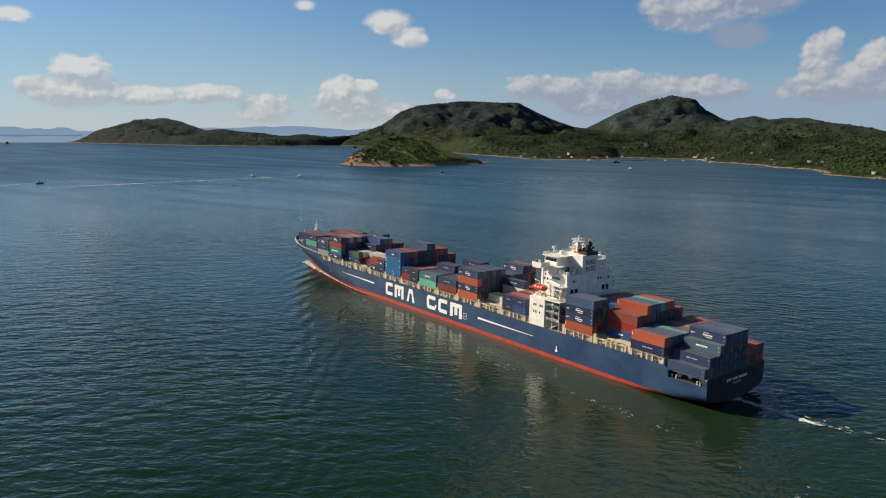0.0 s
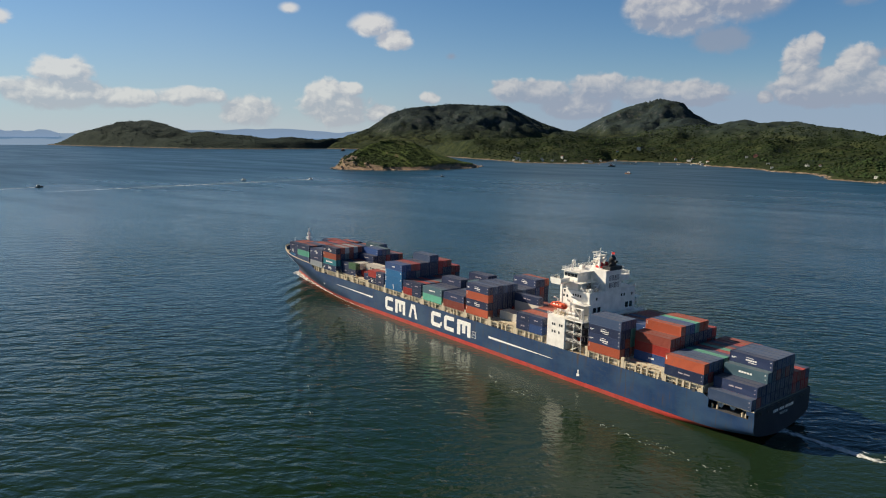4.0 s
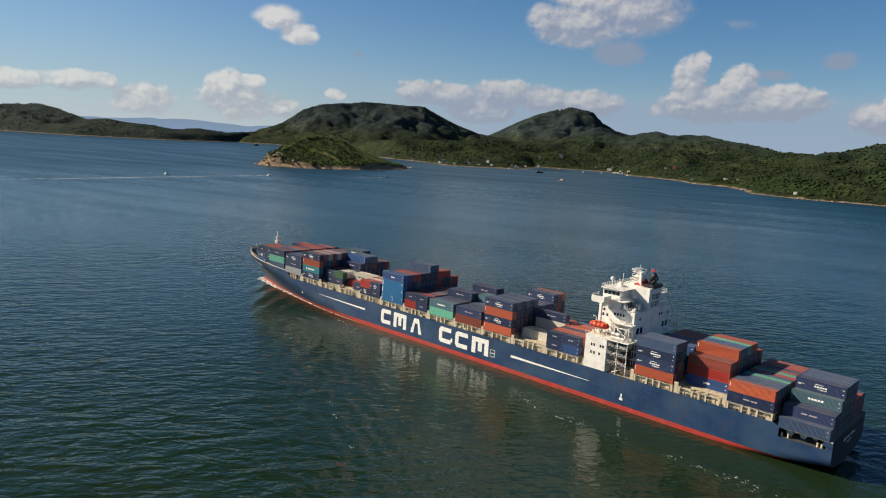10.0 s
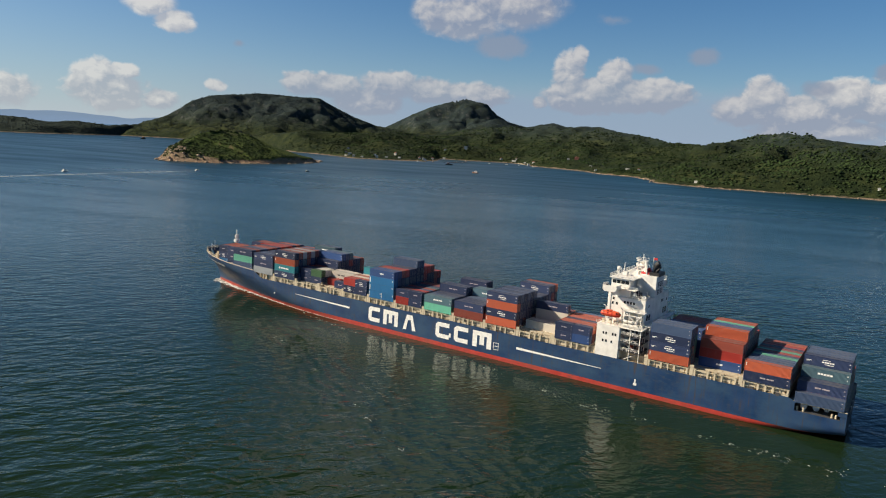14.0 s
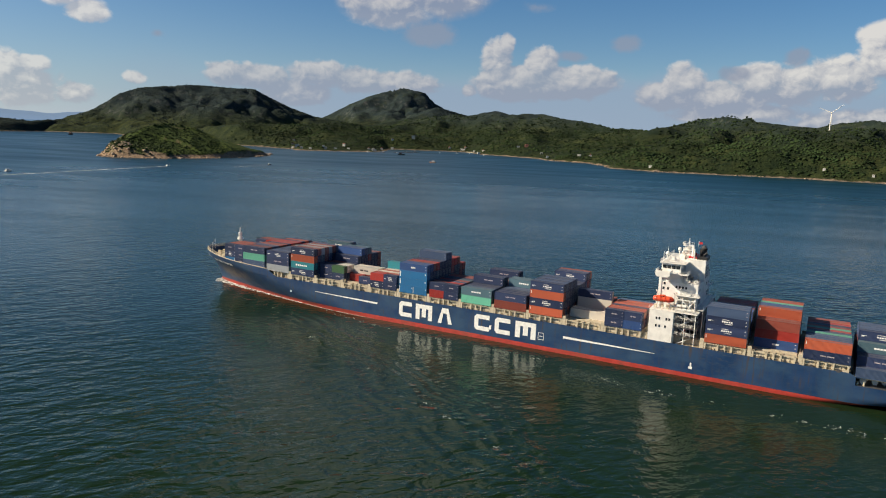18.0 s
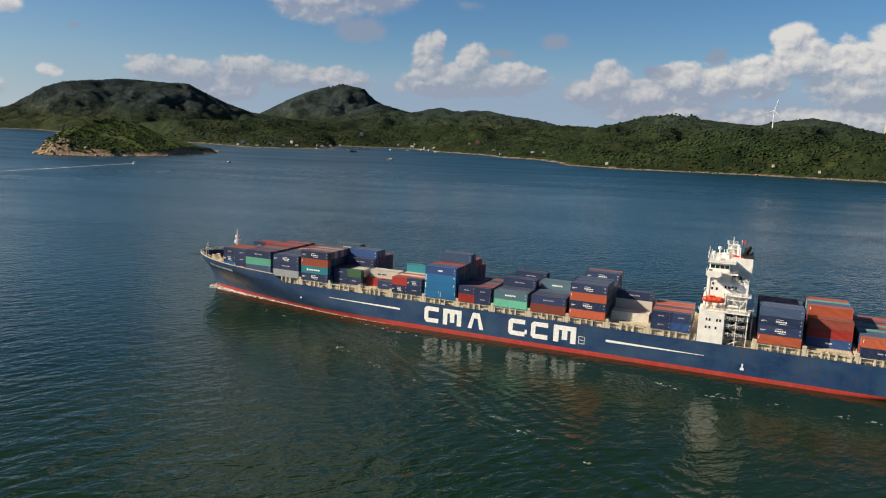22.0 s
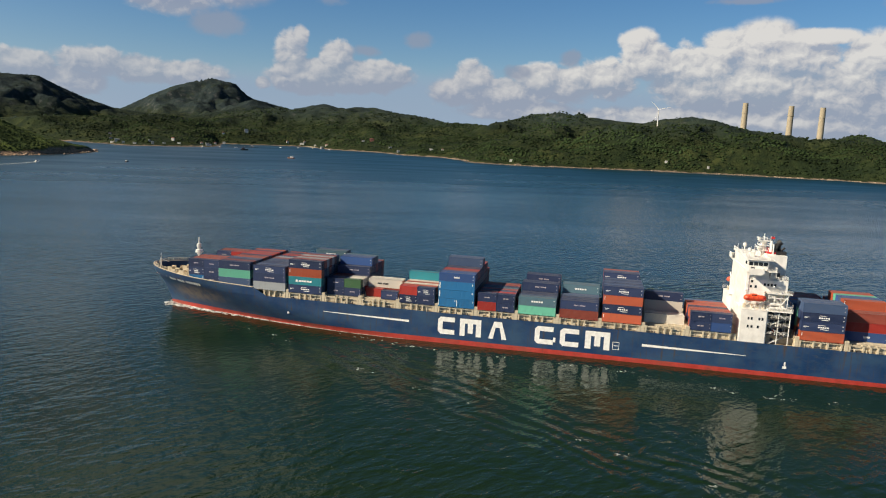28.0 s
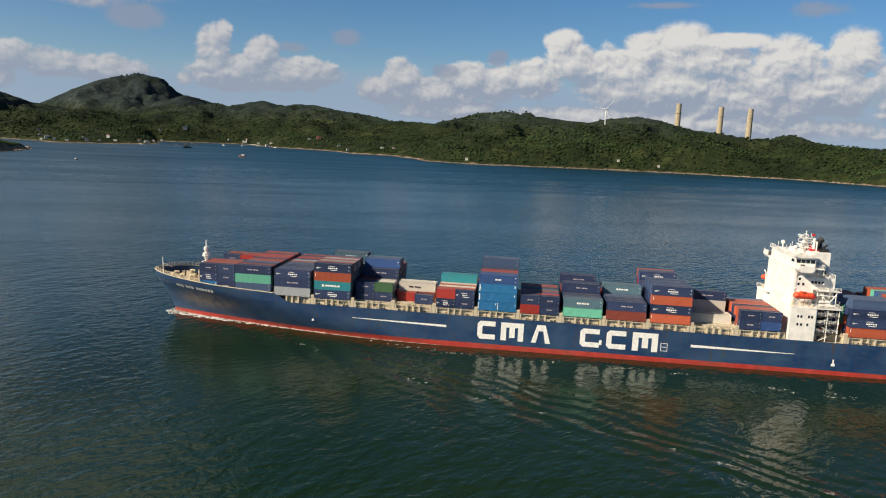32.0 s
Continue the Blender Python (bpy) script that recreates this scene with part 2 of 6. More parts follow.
    veil.inputs[7].default_value = (0.235, 0.310, 0.415, 1)
    thick = N("ShaderNodeMapRange")          # thin hazy cloud out to sea
    nt.links.new(az, thick.inputs[0])
    thick.inputs[1].default_value, thick.inputs[2].default_value = 12.0, 60.0
    thick.inputs[3].default_value, thick.inputs[4].default_value = 0.96, 0.86
    mix = N("ShaderNodeMix")
    mix.data_type = "RGBA"
    nt.links.new(math_node("MULTIPLY", math_node("MULTIPLY", cover.outputs[0], math_node("MULTIPLY_ADD", math_node("MINIMUM", math_node("MULTIPLY", lit, 2.0), 1.0), 0.22, 0.78)), math_node("SUBTRACT", thick.outputs[0], math_node("MULTIPLY", low, 0.3))), mix.inputs[0])
    nt.links.new(veil.outputs[2], mix.inputs[6])
    nt.links.new(ramp.outputs[0], mix.inputs[7])
    # loose grey scraps of shaded cloud
    scrap = N("ShaderNodeMapRange")
    scrap.interpolation_type = "SMOOTHSTEP"
    nt.links.new(math_node("ADD", math_node("MULTIPLY", mass_at(az, el, WISPS), 1.4), math_node("MULTIPLY", puff, 0.8)), scrap.inputs[0])
    scrap.inputs[1].default_value, scrap.inputs[2].default_value, scrap.inputs[4].default_value = 0.0, 0.8, 0.75
    grey = N("ShaderNodeMix")
    grey.data_type = "RGBA"
    nt.links.new(scrap.outputs[0], grey.inputs[0])
    nt.links.new(mix.outputs[2], grey.inputs[6])
    grey.inputs[7].default_value = (0.225, 0.26, 0.335, 1)
    bg = N("ShaderNodeBackground")
    out = N("ShaderNodeOutputWorld")
    nt.links.new(grey.outputs[2], bg.inputs[0])
    bg.inputs[1].default_value = 0.91
    nt.links.new(bg.outputs[0], out.inputs[0])


make_world()


# ---- materials ----
def nodes_of(name):
    m = bpy.data.materials.new(name)
    m.use_nodes = True
    nt = m.node_tree
    return m, nt, nt.nodes["Principled BSDF"]


def noise_node(nt, scale, detail=4.0, rough=0.55, coord="Object", stretch=(1, 1, 1)):
    co = nt.nodes.new("ShaderNodeTexCoord")
    mp = nt.nodes.new("ShaderNodeMapping")
    mp.inputs["Scale"].default_value = stretch
    n = nt.nodes.new("ShaderNodeTexNoise")
    n.inputs["Scale"].default_value, n.inputs["Detail"].default_value, n.inputs["Roughness"].default_value = scale, detail, rough
    nt.links.new(co.outputs[coord], mp.inputs[0])
    nt.links.new(mp.outputs[0], n.inputs["Vector"])
    return n.outputs["Fac"]


def spread(nt, fac, lo, hi):
    n = nt.nodes.new("ShaderNodeMapRange")
    nt.links.new(fac, n.inputs[0])
    n.inputs[1].default_value, n.inputs[2].default_value = lo, hi
    return n.outputs[0]


def blend(nt, fac, a, b):
    n = nt.nodes.new("ShaderNodeMix")
    n.data_type = "RGBA"
    for i, v in ((0, fac), (6, a), (7, b)):
        if isinstance(v, tuple):
            n.inputs[i].default_value = (*v, 1)
        elif isinstance(v, (int, float)):
            n.inputs[i].default_value = v
        else:
            nt.links.new(v, n.inputs[i])
    return n.outputs[2]


def bumped(nt, bsdf, fac, strength, distance):
    b = nt.nodes.new("ShaderNodeBump")
    b.inputs["Strength"].default_value, b.inputs["Distance"].default_value = strength, distance
    nt.links.new(fac, b.inputs["Height"])
    nt.links.new(b.outputs[0], bsdf.inputs["Normal"])


def paint(name, colour, rough=0.5, wear=None, metal=0.0, grain=0.8, streak=(0.25, 0.25, 0.05), amount=0.5):
    """Paint on steel: patches, streaks that run down, and a little relief."""
    m, nt, bsdf = nodes_of(name)
    wear = wear or tuple(min(1, c * 0.55 + 0.03) for c in colour)
    pale = tuple(min(1, c * 1.25 + 0.015) for c in colour)
    a = blend(nt, spread(nt, noise_node(nt, grain, 5), 0.35, 0.7), colour, pale)
    f = nt.nodes.new("ShaderNodeMath")
    f.operation = "MULTIPLY"
    nt.links.new(spread(nt, noise_node(nt, 3.0, 6, 0.65, stretch=streak), 0.5, 0.75), f.inputs[0])
    f.inputs[1].default_value = amount
    nt.links.new(blend(nt, f.outputs[0], a, wear), bsdf.inputs["Base Color"])
    bsdf.inputs["Roughness"].default_value, bsdf.inputs["Metallic"].default_value = rough, metal
    bumped(nt, bsdf, noise_node(nt, 2.0, 4), 0.15, 0.02)
    return m


def dusty(name, colour):
    """Container paint: each box a shade of its own, roofs faded by sun and dust."""
    m, nt, bsdf = nodes_of(name)
    info = nt.nodes.new("ShaderNodeObjectInfo")
    dark = tuple(c * 0.75 for c in colour)
    pale = tuple(min(1, c * 1.3 + 0.012) for c in colour)
    base = blend(nt, info.outputs["Random"], dark, pale)
    patch = blend(nt, spread(nt, noise_node(nt, 0.7, 6, 0.65, stretch=(1, 1, 0.4)), 0.55, 0.95), base, tuple(0.6 * c + 0.05 for c in colour))
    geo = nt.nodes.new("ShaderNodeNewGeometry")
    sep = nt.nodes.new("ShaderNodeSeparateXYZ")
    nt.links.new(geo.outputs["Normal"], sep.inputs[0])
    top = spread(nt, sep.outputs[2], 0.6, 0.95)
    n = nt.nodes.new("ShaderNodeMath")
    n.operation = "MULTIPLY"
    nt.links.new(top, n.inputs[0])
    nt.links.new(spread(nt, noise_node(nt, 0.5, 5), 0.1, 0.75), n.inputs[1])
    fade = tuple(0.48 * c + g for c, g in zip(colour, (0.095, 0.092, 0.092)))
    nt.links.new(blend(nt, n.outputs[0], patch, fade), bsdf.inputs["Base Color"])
    bsdf.inputs["Roughness"].default_value = 0.55
    return m


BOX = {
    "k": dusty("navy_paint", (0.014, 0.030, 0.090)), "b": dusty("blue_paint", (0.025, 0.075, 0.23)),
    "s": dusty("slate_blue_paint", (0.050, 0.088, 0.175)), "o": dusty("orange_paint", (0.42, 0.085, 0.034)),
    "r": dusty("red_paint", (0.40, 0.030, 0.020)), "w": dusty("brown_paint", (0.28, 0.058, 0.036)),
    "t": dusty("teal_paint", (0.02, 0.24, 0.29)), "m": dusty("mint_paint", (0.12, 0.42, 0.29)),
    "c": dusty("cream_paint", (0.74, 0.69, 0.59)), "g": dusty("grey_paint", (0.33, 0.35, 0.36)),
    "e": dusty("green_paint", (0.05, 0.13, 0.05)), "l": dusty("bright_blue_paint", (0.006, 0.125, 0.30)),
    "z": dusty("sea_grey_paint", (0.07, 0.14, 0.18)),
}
BOX["n"], BOX["a"], BOX["h"], BOX["C"] = BOX["k"], BOX["b"], BOX["t"], BOX["c"]
COLOUR_WORD = {"k": "navy blue", "n": "navy blue", "b": "blue", "a": "blue", "s": "slate blue", "o": "orange", "r": "red", "w": "brown",
               "t": "teal", "h": "teal", "m": "mint green", "c": "cream white", "C": "cream white", "g": "light grey", "e": "dark green", "l": "bright blue", "z": "sea grey"}
HULL_BLUE = paint("hull_blue", (0.009, 0.038, 0.108), 0.48, wear=(0.05, 0.055, 0.075), grain=0.12, streak=(0.3, 0.3, 0.06), amount=0.55)


def bow_patch(m):
    """A grey-brown patch on the bow plating, broken up by noise."""
    nt = m.node_tree
    bsdf = nt.nodes["Principled BSDF"]
    old = bsdf.inputs["Base Color"].links[0].from_socket
    co = nt.nodes.new("ShaderNodeTexCoord")
    mp = nt.nodes.new("ShaderNodeMapping")
    mp.inputs["Location"].default_value = (150.0 / 15, 0.0, -7.0 / 3.6)
    mp.inputs["Scale"].default_value = (1 / 15, 0.0, 1 / 3.6)
    ln = nt.nodes.new("ShaderNodeVectorMath")
    ln.operation = "LENGTH"
    nt.links.new(co.outputs["Object"], mp.inputs[0])
    nt.links.new(mp.outputs[0], ln.inputs[0])
    mul = nt.nodes.new("ShaderNodeMath")
    mul.operation = "MULTIPLY"
    nt.links.new(spread(nt, ln.outputs["Value"], 1.15, 0.3), mul.inputs[0])
    nt.links.new(spread(nt, noise_node(nt, 0.35, 6, 0.65, stretch=(1, 1, 0.5)), 0.32, 0.58), mul.inputs[1])
    nt.links.new(blend(nt, mul.outputs[0], old, (0.20, 0.17, 0.145)), bsdf.inputs["Base Color"])


def weathered(m, rust, pale, patch_from=0.48, run_from=0.60):
    """Rust runs and chalky scuffs over a ship's paint."""
    nt = m.node_tree
    bsdf = nt.nodes["Principled BSDF"]
    old = bsdf.inputs["Base Color"].links[0].from_socket
    patch = nt.nodes.new("ShaderNodeMath")
    patch.operation = "MULTIPLY"
    nt.links.new(spread(nt, noise_node(nt, 0.09, 6, 0.65, stretch=(1, 1, 1.6)), patch_from, patch_from + 0.22), patch.inputs[0])
    patch.inputs[1].default_value = 0.8
    c = blend(nt, patch.outputs[0], old, pale)
    scuff = nt.nodes.new("ShaderNodeMath")          # fender and tug scuffs
    scuff.operation = "MULTIPLY"
    nt.links.new(spread(nt, noise_node(nt, 0.45, 6, 0.7, stretch=(0.6, 0.6, 2.0)), 0.54, 0.68), scuff.inputs[0])
    nt.links.new(spread(nt, noise_node(nt, 0.05, 3), 0.40, 0.60), scuff.inputs[1])
    c = blend(nt, scuff.outputs[0], c, tuple(0.5 * (p + q) for p, q in zip(rust, pale)))
    run = nt.nodes.new("ShaderNodeMath")
    run.operation = "MULTIPLY"
    nt.links.new(spread(nt, noise_node(nt, 1.1, 4, 0.6, stretch=(1, 1, 0.06)), run_from, run_from + 0.14), run.inputs[0])
    nt.links.new(spread(nt, noise_node(nt, 0.12, 4), 0.42, 0.62), run.inputs[1])
    nt.links.new(blend(nt, run.outputs[0], c, rust), bsdf.inputs["Base Color"])


weathered(HULL_BLUE, (0.070, 0.056, 0.052), (0.040, 0.086, 0.155), 0.42, 0.55)
bow_patch(HULL_BLUE)
HULL_BLUE.node_tree.nodes["Principled BSDF"].inputs["Specular IOR Level"].default_value = 0.3
BOOT_RED = paint("boot_red", (0.40, 0.034, 0.022), 0.55, wear=(0.13, 0.035, 0.03), grain=0.4, streak=(0.2, 0.2, 0.5), amount=0.55)
weathered(BOOT_RED, (0.055, 0.030, 0.026), (0.30, 0.075, 0.05))
WHITE = paint("white_paint", (0.75, 0.73, 0.68), 0.45, wear=(0.62, 0.52, 0.40), grain=0.4, amount=0.16)
TRANSOM = paint("transom_navy", (0.006, 0.010, 0.020), 0.5, wear=(0.03, 0.03, 0.035), grain=0.2, amount=0.5)
LETTER = paint("marking_white", (0.80, 0.79, 0.75), 0.5, wear=(0.6, 0.58, 0.54), amount=0.3)
FADED = paint("faded_marking", (0.46, 0.40, 0.42), 0.6, amount=0.3)
BEIGE = paint("deck_beige", (0.54, 0.47, 0.34), 0.7, wear=(0.24, 0.16, 0.10), grain=0.5, streak=(0.5, 0.5, 0.5), amount=0.55)
DECK = paint("deck_plate", (0.36, 0.29, 0.19), 0.8, wear=(0.17, 0.13, 0.10), grain=0.3, streak=(0.3, 0.3, 0.3), amount=0.6)
STEEL = paint("dark_steel", (0.06, 0.06, 0.065), 0.5, amount=0.3)
BLACK = paint("black_paint", (0.012, 0.012, 0.013), 0.5, amount=0.2)
ORANGE = paint("boat_orange", (0.62, 0.075, 0.02), 0.35, amount=0.2)
RED = paint("signal_red", (0.5, 0.02, 0.02), 0.45, amount=0.2)
SKIN = paint("concrete", (0.34, 0.29, 0.20), 0.85, wear=(0.26, 0.22, 0.16), grain=0.05, streak=(0.2, 0.2, 0.03), amount=0.5)
WALL = paint("house_render", (0.46, 0.45, 0.42), 0.8, grain=0.3, amount=0.3)
ROOF = paint("roof_tile", (0.33, 0.13, 0.09), 0.8, grain=0.5, amount=0.4)
WOOD = paint("boat_wood", (0.20, 0.10, 0.06), 0.6, amount=0.4)


def glass(name):
    m, nt, bsdf = nodes_of(name)
    bsdf.inputs["Base Color"].default_value = (0.015, 0.02, 0.025, 1)
    bsdf.inputs["Roughness"].default_value = 0.08
    return m


GLASS = glass("window_glass")


def make_water(follow):
    """Silty sea: wind waves with long crests, short chop, and the ship's own waves, which run out from its bow."""
    m, nt, bsdf = nodes_of("sea_water")

    def op(kind, *vals):
        n = nt.nodes.new("ShaderNodeMath")
        n.operation = kind
        for i, v in enumerate(vals):
            if isinstance(v, (int, float)):
                n.inputs[i].default_value = v
            else:
                nt.links.new(v, n.inputs[i])
        return n.outputs[0]

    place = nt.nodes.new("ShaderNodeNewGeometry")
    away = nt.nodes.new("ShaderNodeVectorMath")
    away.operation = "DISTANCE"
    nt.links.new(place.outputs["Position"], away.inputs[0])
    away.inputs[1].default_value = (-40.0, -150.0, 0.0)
    flat = nt.nodes.new("ShaderNodeSeparateXYZ")
    nt.links.new(place.outputs["Position"], flat.inputs[0])

    def crests(wave, crest, heading, detail=2.0, rough=0.5, warp=0.0):
        """Noise drawn out along the crests; heading in degrees left of +y, lengths in metres."""
        c, w = math.cos(radians(heading)), math.sin(radians(heading))
        v = nt.nodes.new("ShaderNodeCombineXYZ")
        nt.links.new(op("MULTIPLY", op("ADD", op("MULTIPLY", flat.outputs[0], -w), op("MULTIPLY", flat.outputs[1], c)), 1.0 / wave), v.inputs[0])
        nt.links.new(op("MULTIPLY", op("ADD", op("MULTIPLY", flat.outputs[0], c), op("MULTIPLY", flat.outputs[1], w)), 1.0 / crest), v.inputs[1])
        n = nt.nodes.new("ShaderNodeTexNoise")
        n.noise_dimensions = "2D"
        n.inputs["Scale"].default_value, n.inputs["Detail"].default_value, n.inputs["Roughness"].default_value = 1.0, detail, rough
        n.inputs["Distortion"].default_value = warp
        nt.links.new(v.outputs[0], n.inputs["Vector"])
        return n.outputs["Fac"]

    open_sea = spread(nt, away.outputs["Value"], 300.0, 1300.0)      # 0 within 300 m, 1 beyond 1300 m
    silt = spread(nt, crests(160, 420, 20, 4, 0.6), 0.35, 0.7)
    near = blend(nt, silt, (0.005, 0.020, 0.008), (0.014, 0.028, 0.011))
    # reflected sky blue is painted into the distant water's base colour
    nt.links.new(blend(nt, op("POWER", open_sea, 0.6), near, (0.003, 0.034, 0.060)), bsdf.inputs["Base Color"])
    bsdf.inputs["IOR"].default_value = 1.33
    calm = spread(nt, crests(70, 330, 15, 4, 0.6), 0.35, 0.68)       # slicks and cat's paws
    nt.links.new(op("ADD", op("MULTIPLY_ADD", calm, 0.03, 0.045), op("MULTIPLY", op("POWER", open_sea, 0.8), op("MULTIPLY_ADD", calm, 0.09, 0.27))), bsdf.inputs["Roughness"])
    gust = op("MULTIPLY_ADD", calm, 0.75, 0.55)
    co = nt.nodes.new("ShaderNodeTexCoord")
    co.object = follow
    sep = nt.nodes.new("ShaderNodeSeparateXYZ")
    nt.links.new(co.outputs["Object"], sep.inputs[0])
    aft = op("ADD", sep.outputs[0], 136.0)
    beside = op("MULTIPLY", sep.outputs[1], op("MULTIPLY_ADD", op("GREATER_THAN", sep.outputs[1], 0.0), 2.6, -1.0))
    past = op("MAXIMUM", op("SUBTRACT", op("ABSOLUTE", op("ADD", sep.outputs[0], 20.0)), 140.0), 0.0)
    lee = spread(nt, op("ADD", beside, past), 15.0, 110.0)
    port_out = op("MULTIPLY", sep.outputs[1], -1.0)
    arm = op("SUBTRACT", port_out, op("MULTIPLY_ADD", aft, 0.48, 1.4))       # off the outer edge of the bow's wash
    wedge = op("MULTIPLY", spread(nt, arm, 8.0, -10.0), spread(nt, aft, -30.0, 0.0))
    lee = op("MINIMUM", lee, op("MULTIPLY_ADD", wedge, -0.55, 1.0))
    breeze = op("MULTIPLY", op("MULTIPLY_ADD", lee, 0.84, 0.16), op("MULTIPLY_ADD", op("POWER", open_sea, 0.5), -0.9, 1.0))
    wind = op("ADD", op("MULTIPLY", crests(7.0, 20, 66, 1.5, 0.45, 0.3), 0.66), op("MULTIPLY", crests(3.8, 8, 44, 2, 0.5, 0.4), 0.56))
    sheltered = op("MULTIPLY_ADD", spread(nt, flat.outputs[0], -60.0, -260.0), -0.45, 1.0)      # smoother up the channel
    waves = op("MULTIPLY", wind, op("MULTIPLY", gust, op("MULTIPLY", breeze, sheltered)))
    chop = op("MULTIPLY", crests(2.4, 3.6, 55, 3, 0.55), op("MULTIPLY", op("MULTIPLY_ADD", lee, 0.02, 0.20), op("MULTIPLY_ADD", open_sea, -0.9, 1.0)))
    waves = op("ADD", waves, chop)
    for side, base in ((-1.0, 0.0), (1.0, 32.2)):
        out = op("MULTIPLY", op("SUBTRACT", sep.outputs[1], base), side)
        off = op("ADD", op("SUBTRACT", out, op("MULTIPLY", aft, 0.60)), 15.0)
        ring = op("SINE", op("MULTIPLY", op("ADD", off, op("MULTIPLY", crests(30, 30, 0, 2), 16.0)), 0.95))
        fade = op("POWER", 2.718, op("MULTIPLY", op("MULTIPLY", off, off), -0.0026))
        grown = op("MULTIPLY", spread(nt, aft, 10.0, 60.0), op("MULTIPLY", spread(nt, out, 2.0, 12.0), spread(nt, out, 150.0, 70.0)))
        waves = op("ADD", waves, op("MULTIPLY", op("MULTIPLY", ring, fade), op("MULTIPLY", grown, 0.08)))
    rung = op("SINE", op("MULTIPLY", op("ADD", op("SUBTRACT", op("MULTIPLY", port_out, 0.57), op("MULTIPLY", aft, 0.82)), op("MULTIPLY", crests(24, 24, 0, 2), 5.0)), 0.67))
    edge = op("POWER", 2.718, op("MULTIPLY", op("MULTIPLY", arm, arm), -0.011))
    waves = op("ADD", waves, op("MULTIPLY", op("MULTIPLY", rung, edge), op("MULTIPLY", op("MULTIPLY", spread(nt, aft, -32.0, -8.0), spread(nt, aft, 230.0, 40.0)), 0.17)))
    bumped(nt, bsdf, waves, 1.0, 1.0)
    return m


def make_land(name, greens, rock, edge, crag=(0.52, 0.62), crag_from=70.0):
    """Scrub over rock; the bare rock band ends at edge metres above the sea."""
    m, nt, bsdf = nodes_of(name)
    big = spread(nt, noise_node(nt, 0.006, 6, 0.6), 0.35, 0.65)
    fine = spread(nt, noise_node(nt, 0.035, 7, 0.72), 0.38, 0.62)
    g = blend(nt, fine, blend(nt, big, greens[0], greens[1]), greens[2])
    geo = nt.nodes.new("ShaderNodeNewGeometry")
    pos = nt.nodes.new("ShaderNodeSeparateXYZ")
    nt.links.new(geo.outputs["Position"], pos.inputs[0])
    nor = nt.nodes.new("ShaderNodeSeparateXYZ")
    nt.links.new(geo.outputs["Normal"], nor.inputs[0])
    up = nt.nodes.new("ShaderNodeMath")
    up.operation = "MULTIPLY_ADD"
    nt.links.new(noise_node(nt, 0.06, 5), up.inputs[0])
    up.inputs[1].default_value = -9.0
    nt.links.new(pos.outputs[2], up.inputs[2])
    shore = spread(nt, up.outputs[0], edge - 4.0, edge - 5.5)
    cliff = nt.nodes.new("ShaderNodeMath")
    cliff.operation = "MULTIPLY"
    nt.links.new(spread(nt, nor.outputs[2], 0.86, 0.72), cliff.inputs[0])
    high = nt.nodes.new("ShaderNodeMath")           # bare crags only stand above the scrub line
    high.operation = "MULTIPLY"
    nt.links.new(spread(nt, noise_node(nt, 0.026, 7, 0.68), *crag), high.inputs[0])
    nt.links.new(spread(nt, pos.outputs[2], crag_from, crag_from + 30.0), high.inputs[1])
    nt.links.new(high.outputs[0], cliff.inputs[1])
    hazed_heath = nt.nodes.new("ShaderNodeMath")
    hazed_heath.operation = "MULTIPLY"
    nt.links.new(spread(nt, pos.outputs[2], 55.0, 140.0), hazed_heath.inputs[0])
    nt.links.new(spread(nt, noise_node(nt, 0.02, 7, 0.7), 0.22, 0.5), hazed_heath.inputs[1])
    # heath on high ground, with the haze's blue mixed into its colour
    g = blend(nt, hazed_heath.outputs[0], g, blend(nt, fine, (0.033, 0.047, 0.045), (0.019, 0.031, 0.035)))
    bare = nt.nodes.new("ShaderNodeMath")
    bare.operation = "MAXIMUM"
    nt.links.new(shore, bare.inputs[0])
    nt.links.new(cliff.outputs[0], bare.inputs[1])
    stone = blend(nt, spread(nt, noise_node(nt, 0.2, 6, 0.7), 0.3, 0.7), rock, tuple(c * 0.45 for c in rock))
    grey = blend(nt, spread(nt, noise_node(nt, 0.15, 6, 0.7), 0.3, 0.7), (0.13, 0.132, 0.125), (0.045, 0.048, 0.048))
    stone = blend(nt, spread(nt, pos.outputs[2], 45.0, 90.0), stone, grey)
    nt.links.new(blend(nt, bare.outputs[0], g, stone), bsdf.inputs["Base Color"])
    bsdf.inputs["Roughness"].default_value = 0.95
    bsdf.inputs["Specular IOR Level"].default_value = 0.1
    bumped(nt, bsdf, noise_node(nt, 0.05, 7, 0.72), 0.9, 8.0)
    return m


SCRUB = make_land("hill_scrub", ((0.021, 0.033, 0.013), (0.056, 0.066, 0.022), (0.012, 0.021, 0.010)), (0.30, 0.23, 0.17), 1.9, (0.52, 0.66))
# distance haze is painted into this scrub as a blue tint
HAZED_SCRUB = make_land("headland_scrub", ((0.024, 0.037, 0.031), (0.033, 0.047, 0.034), (0.017, 0.028, 0.024)), (0.26, 0.20, 0.15), 2.6, (0.62, 0.72))
GREEN = make_land("islet_scrub", ((0.046, 0.072, 0.017), (0.085, 0.11, 0.026), (0.032, 0.052, 0.016)), (0.42, 0.30, 0.20), 7.4, (0.40, 0.52), -20.0)


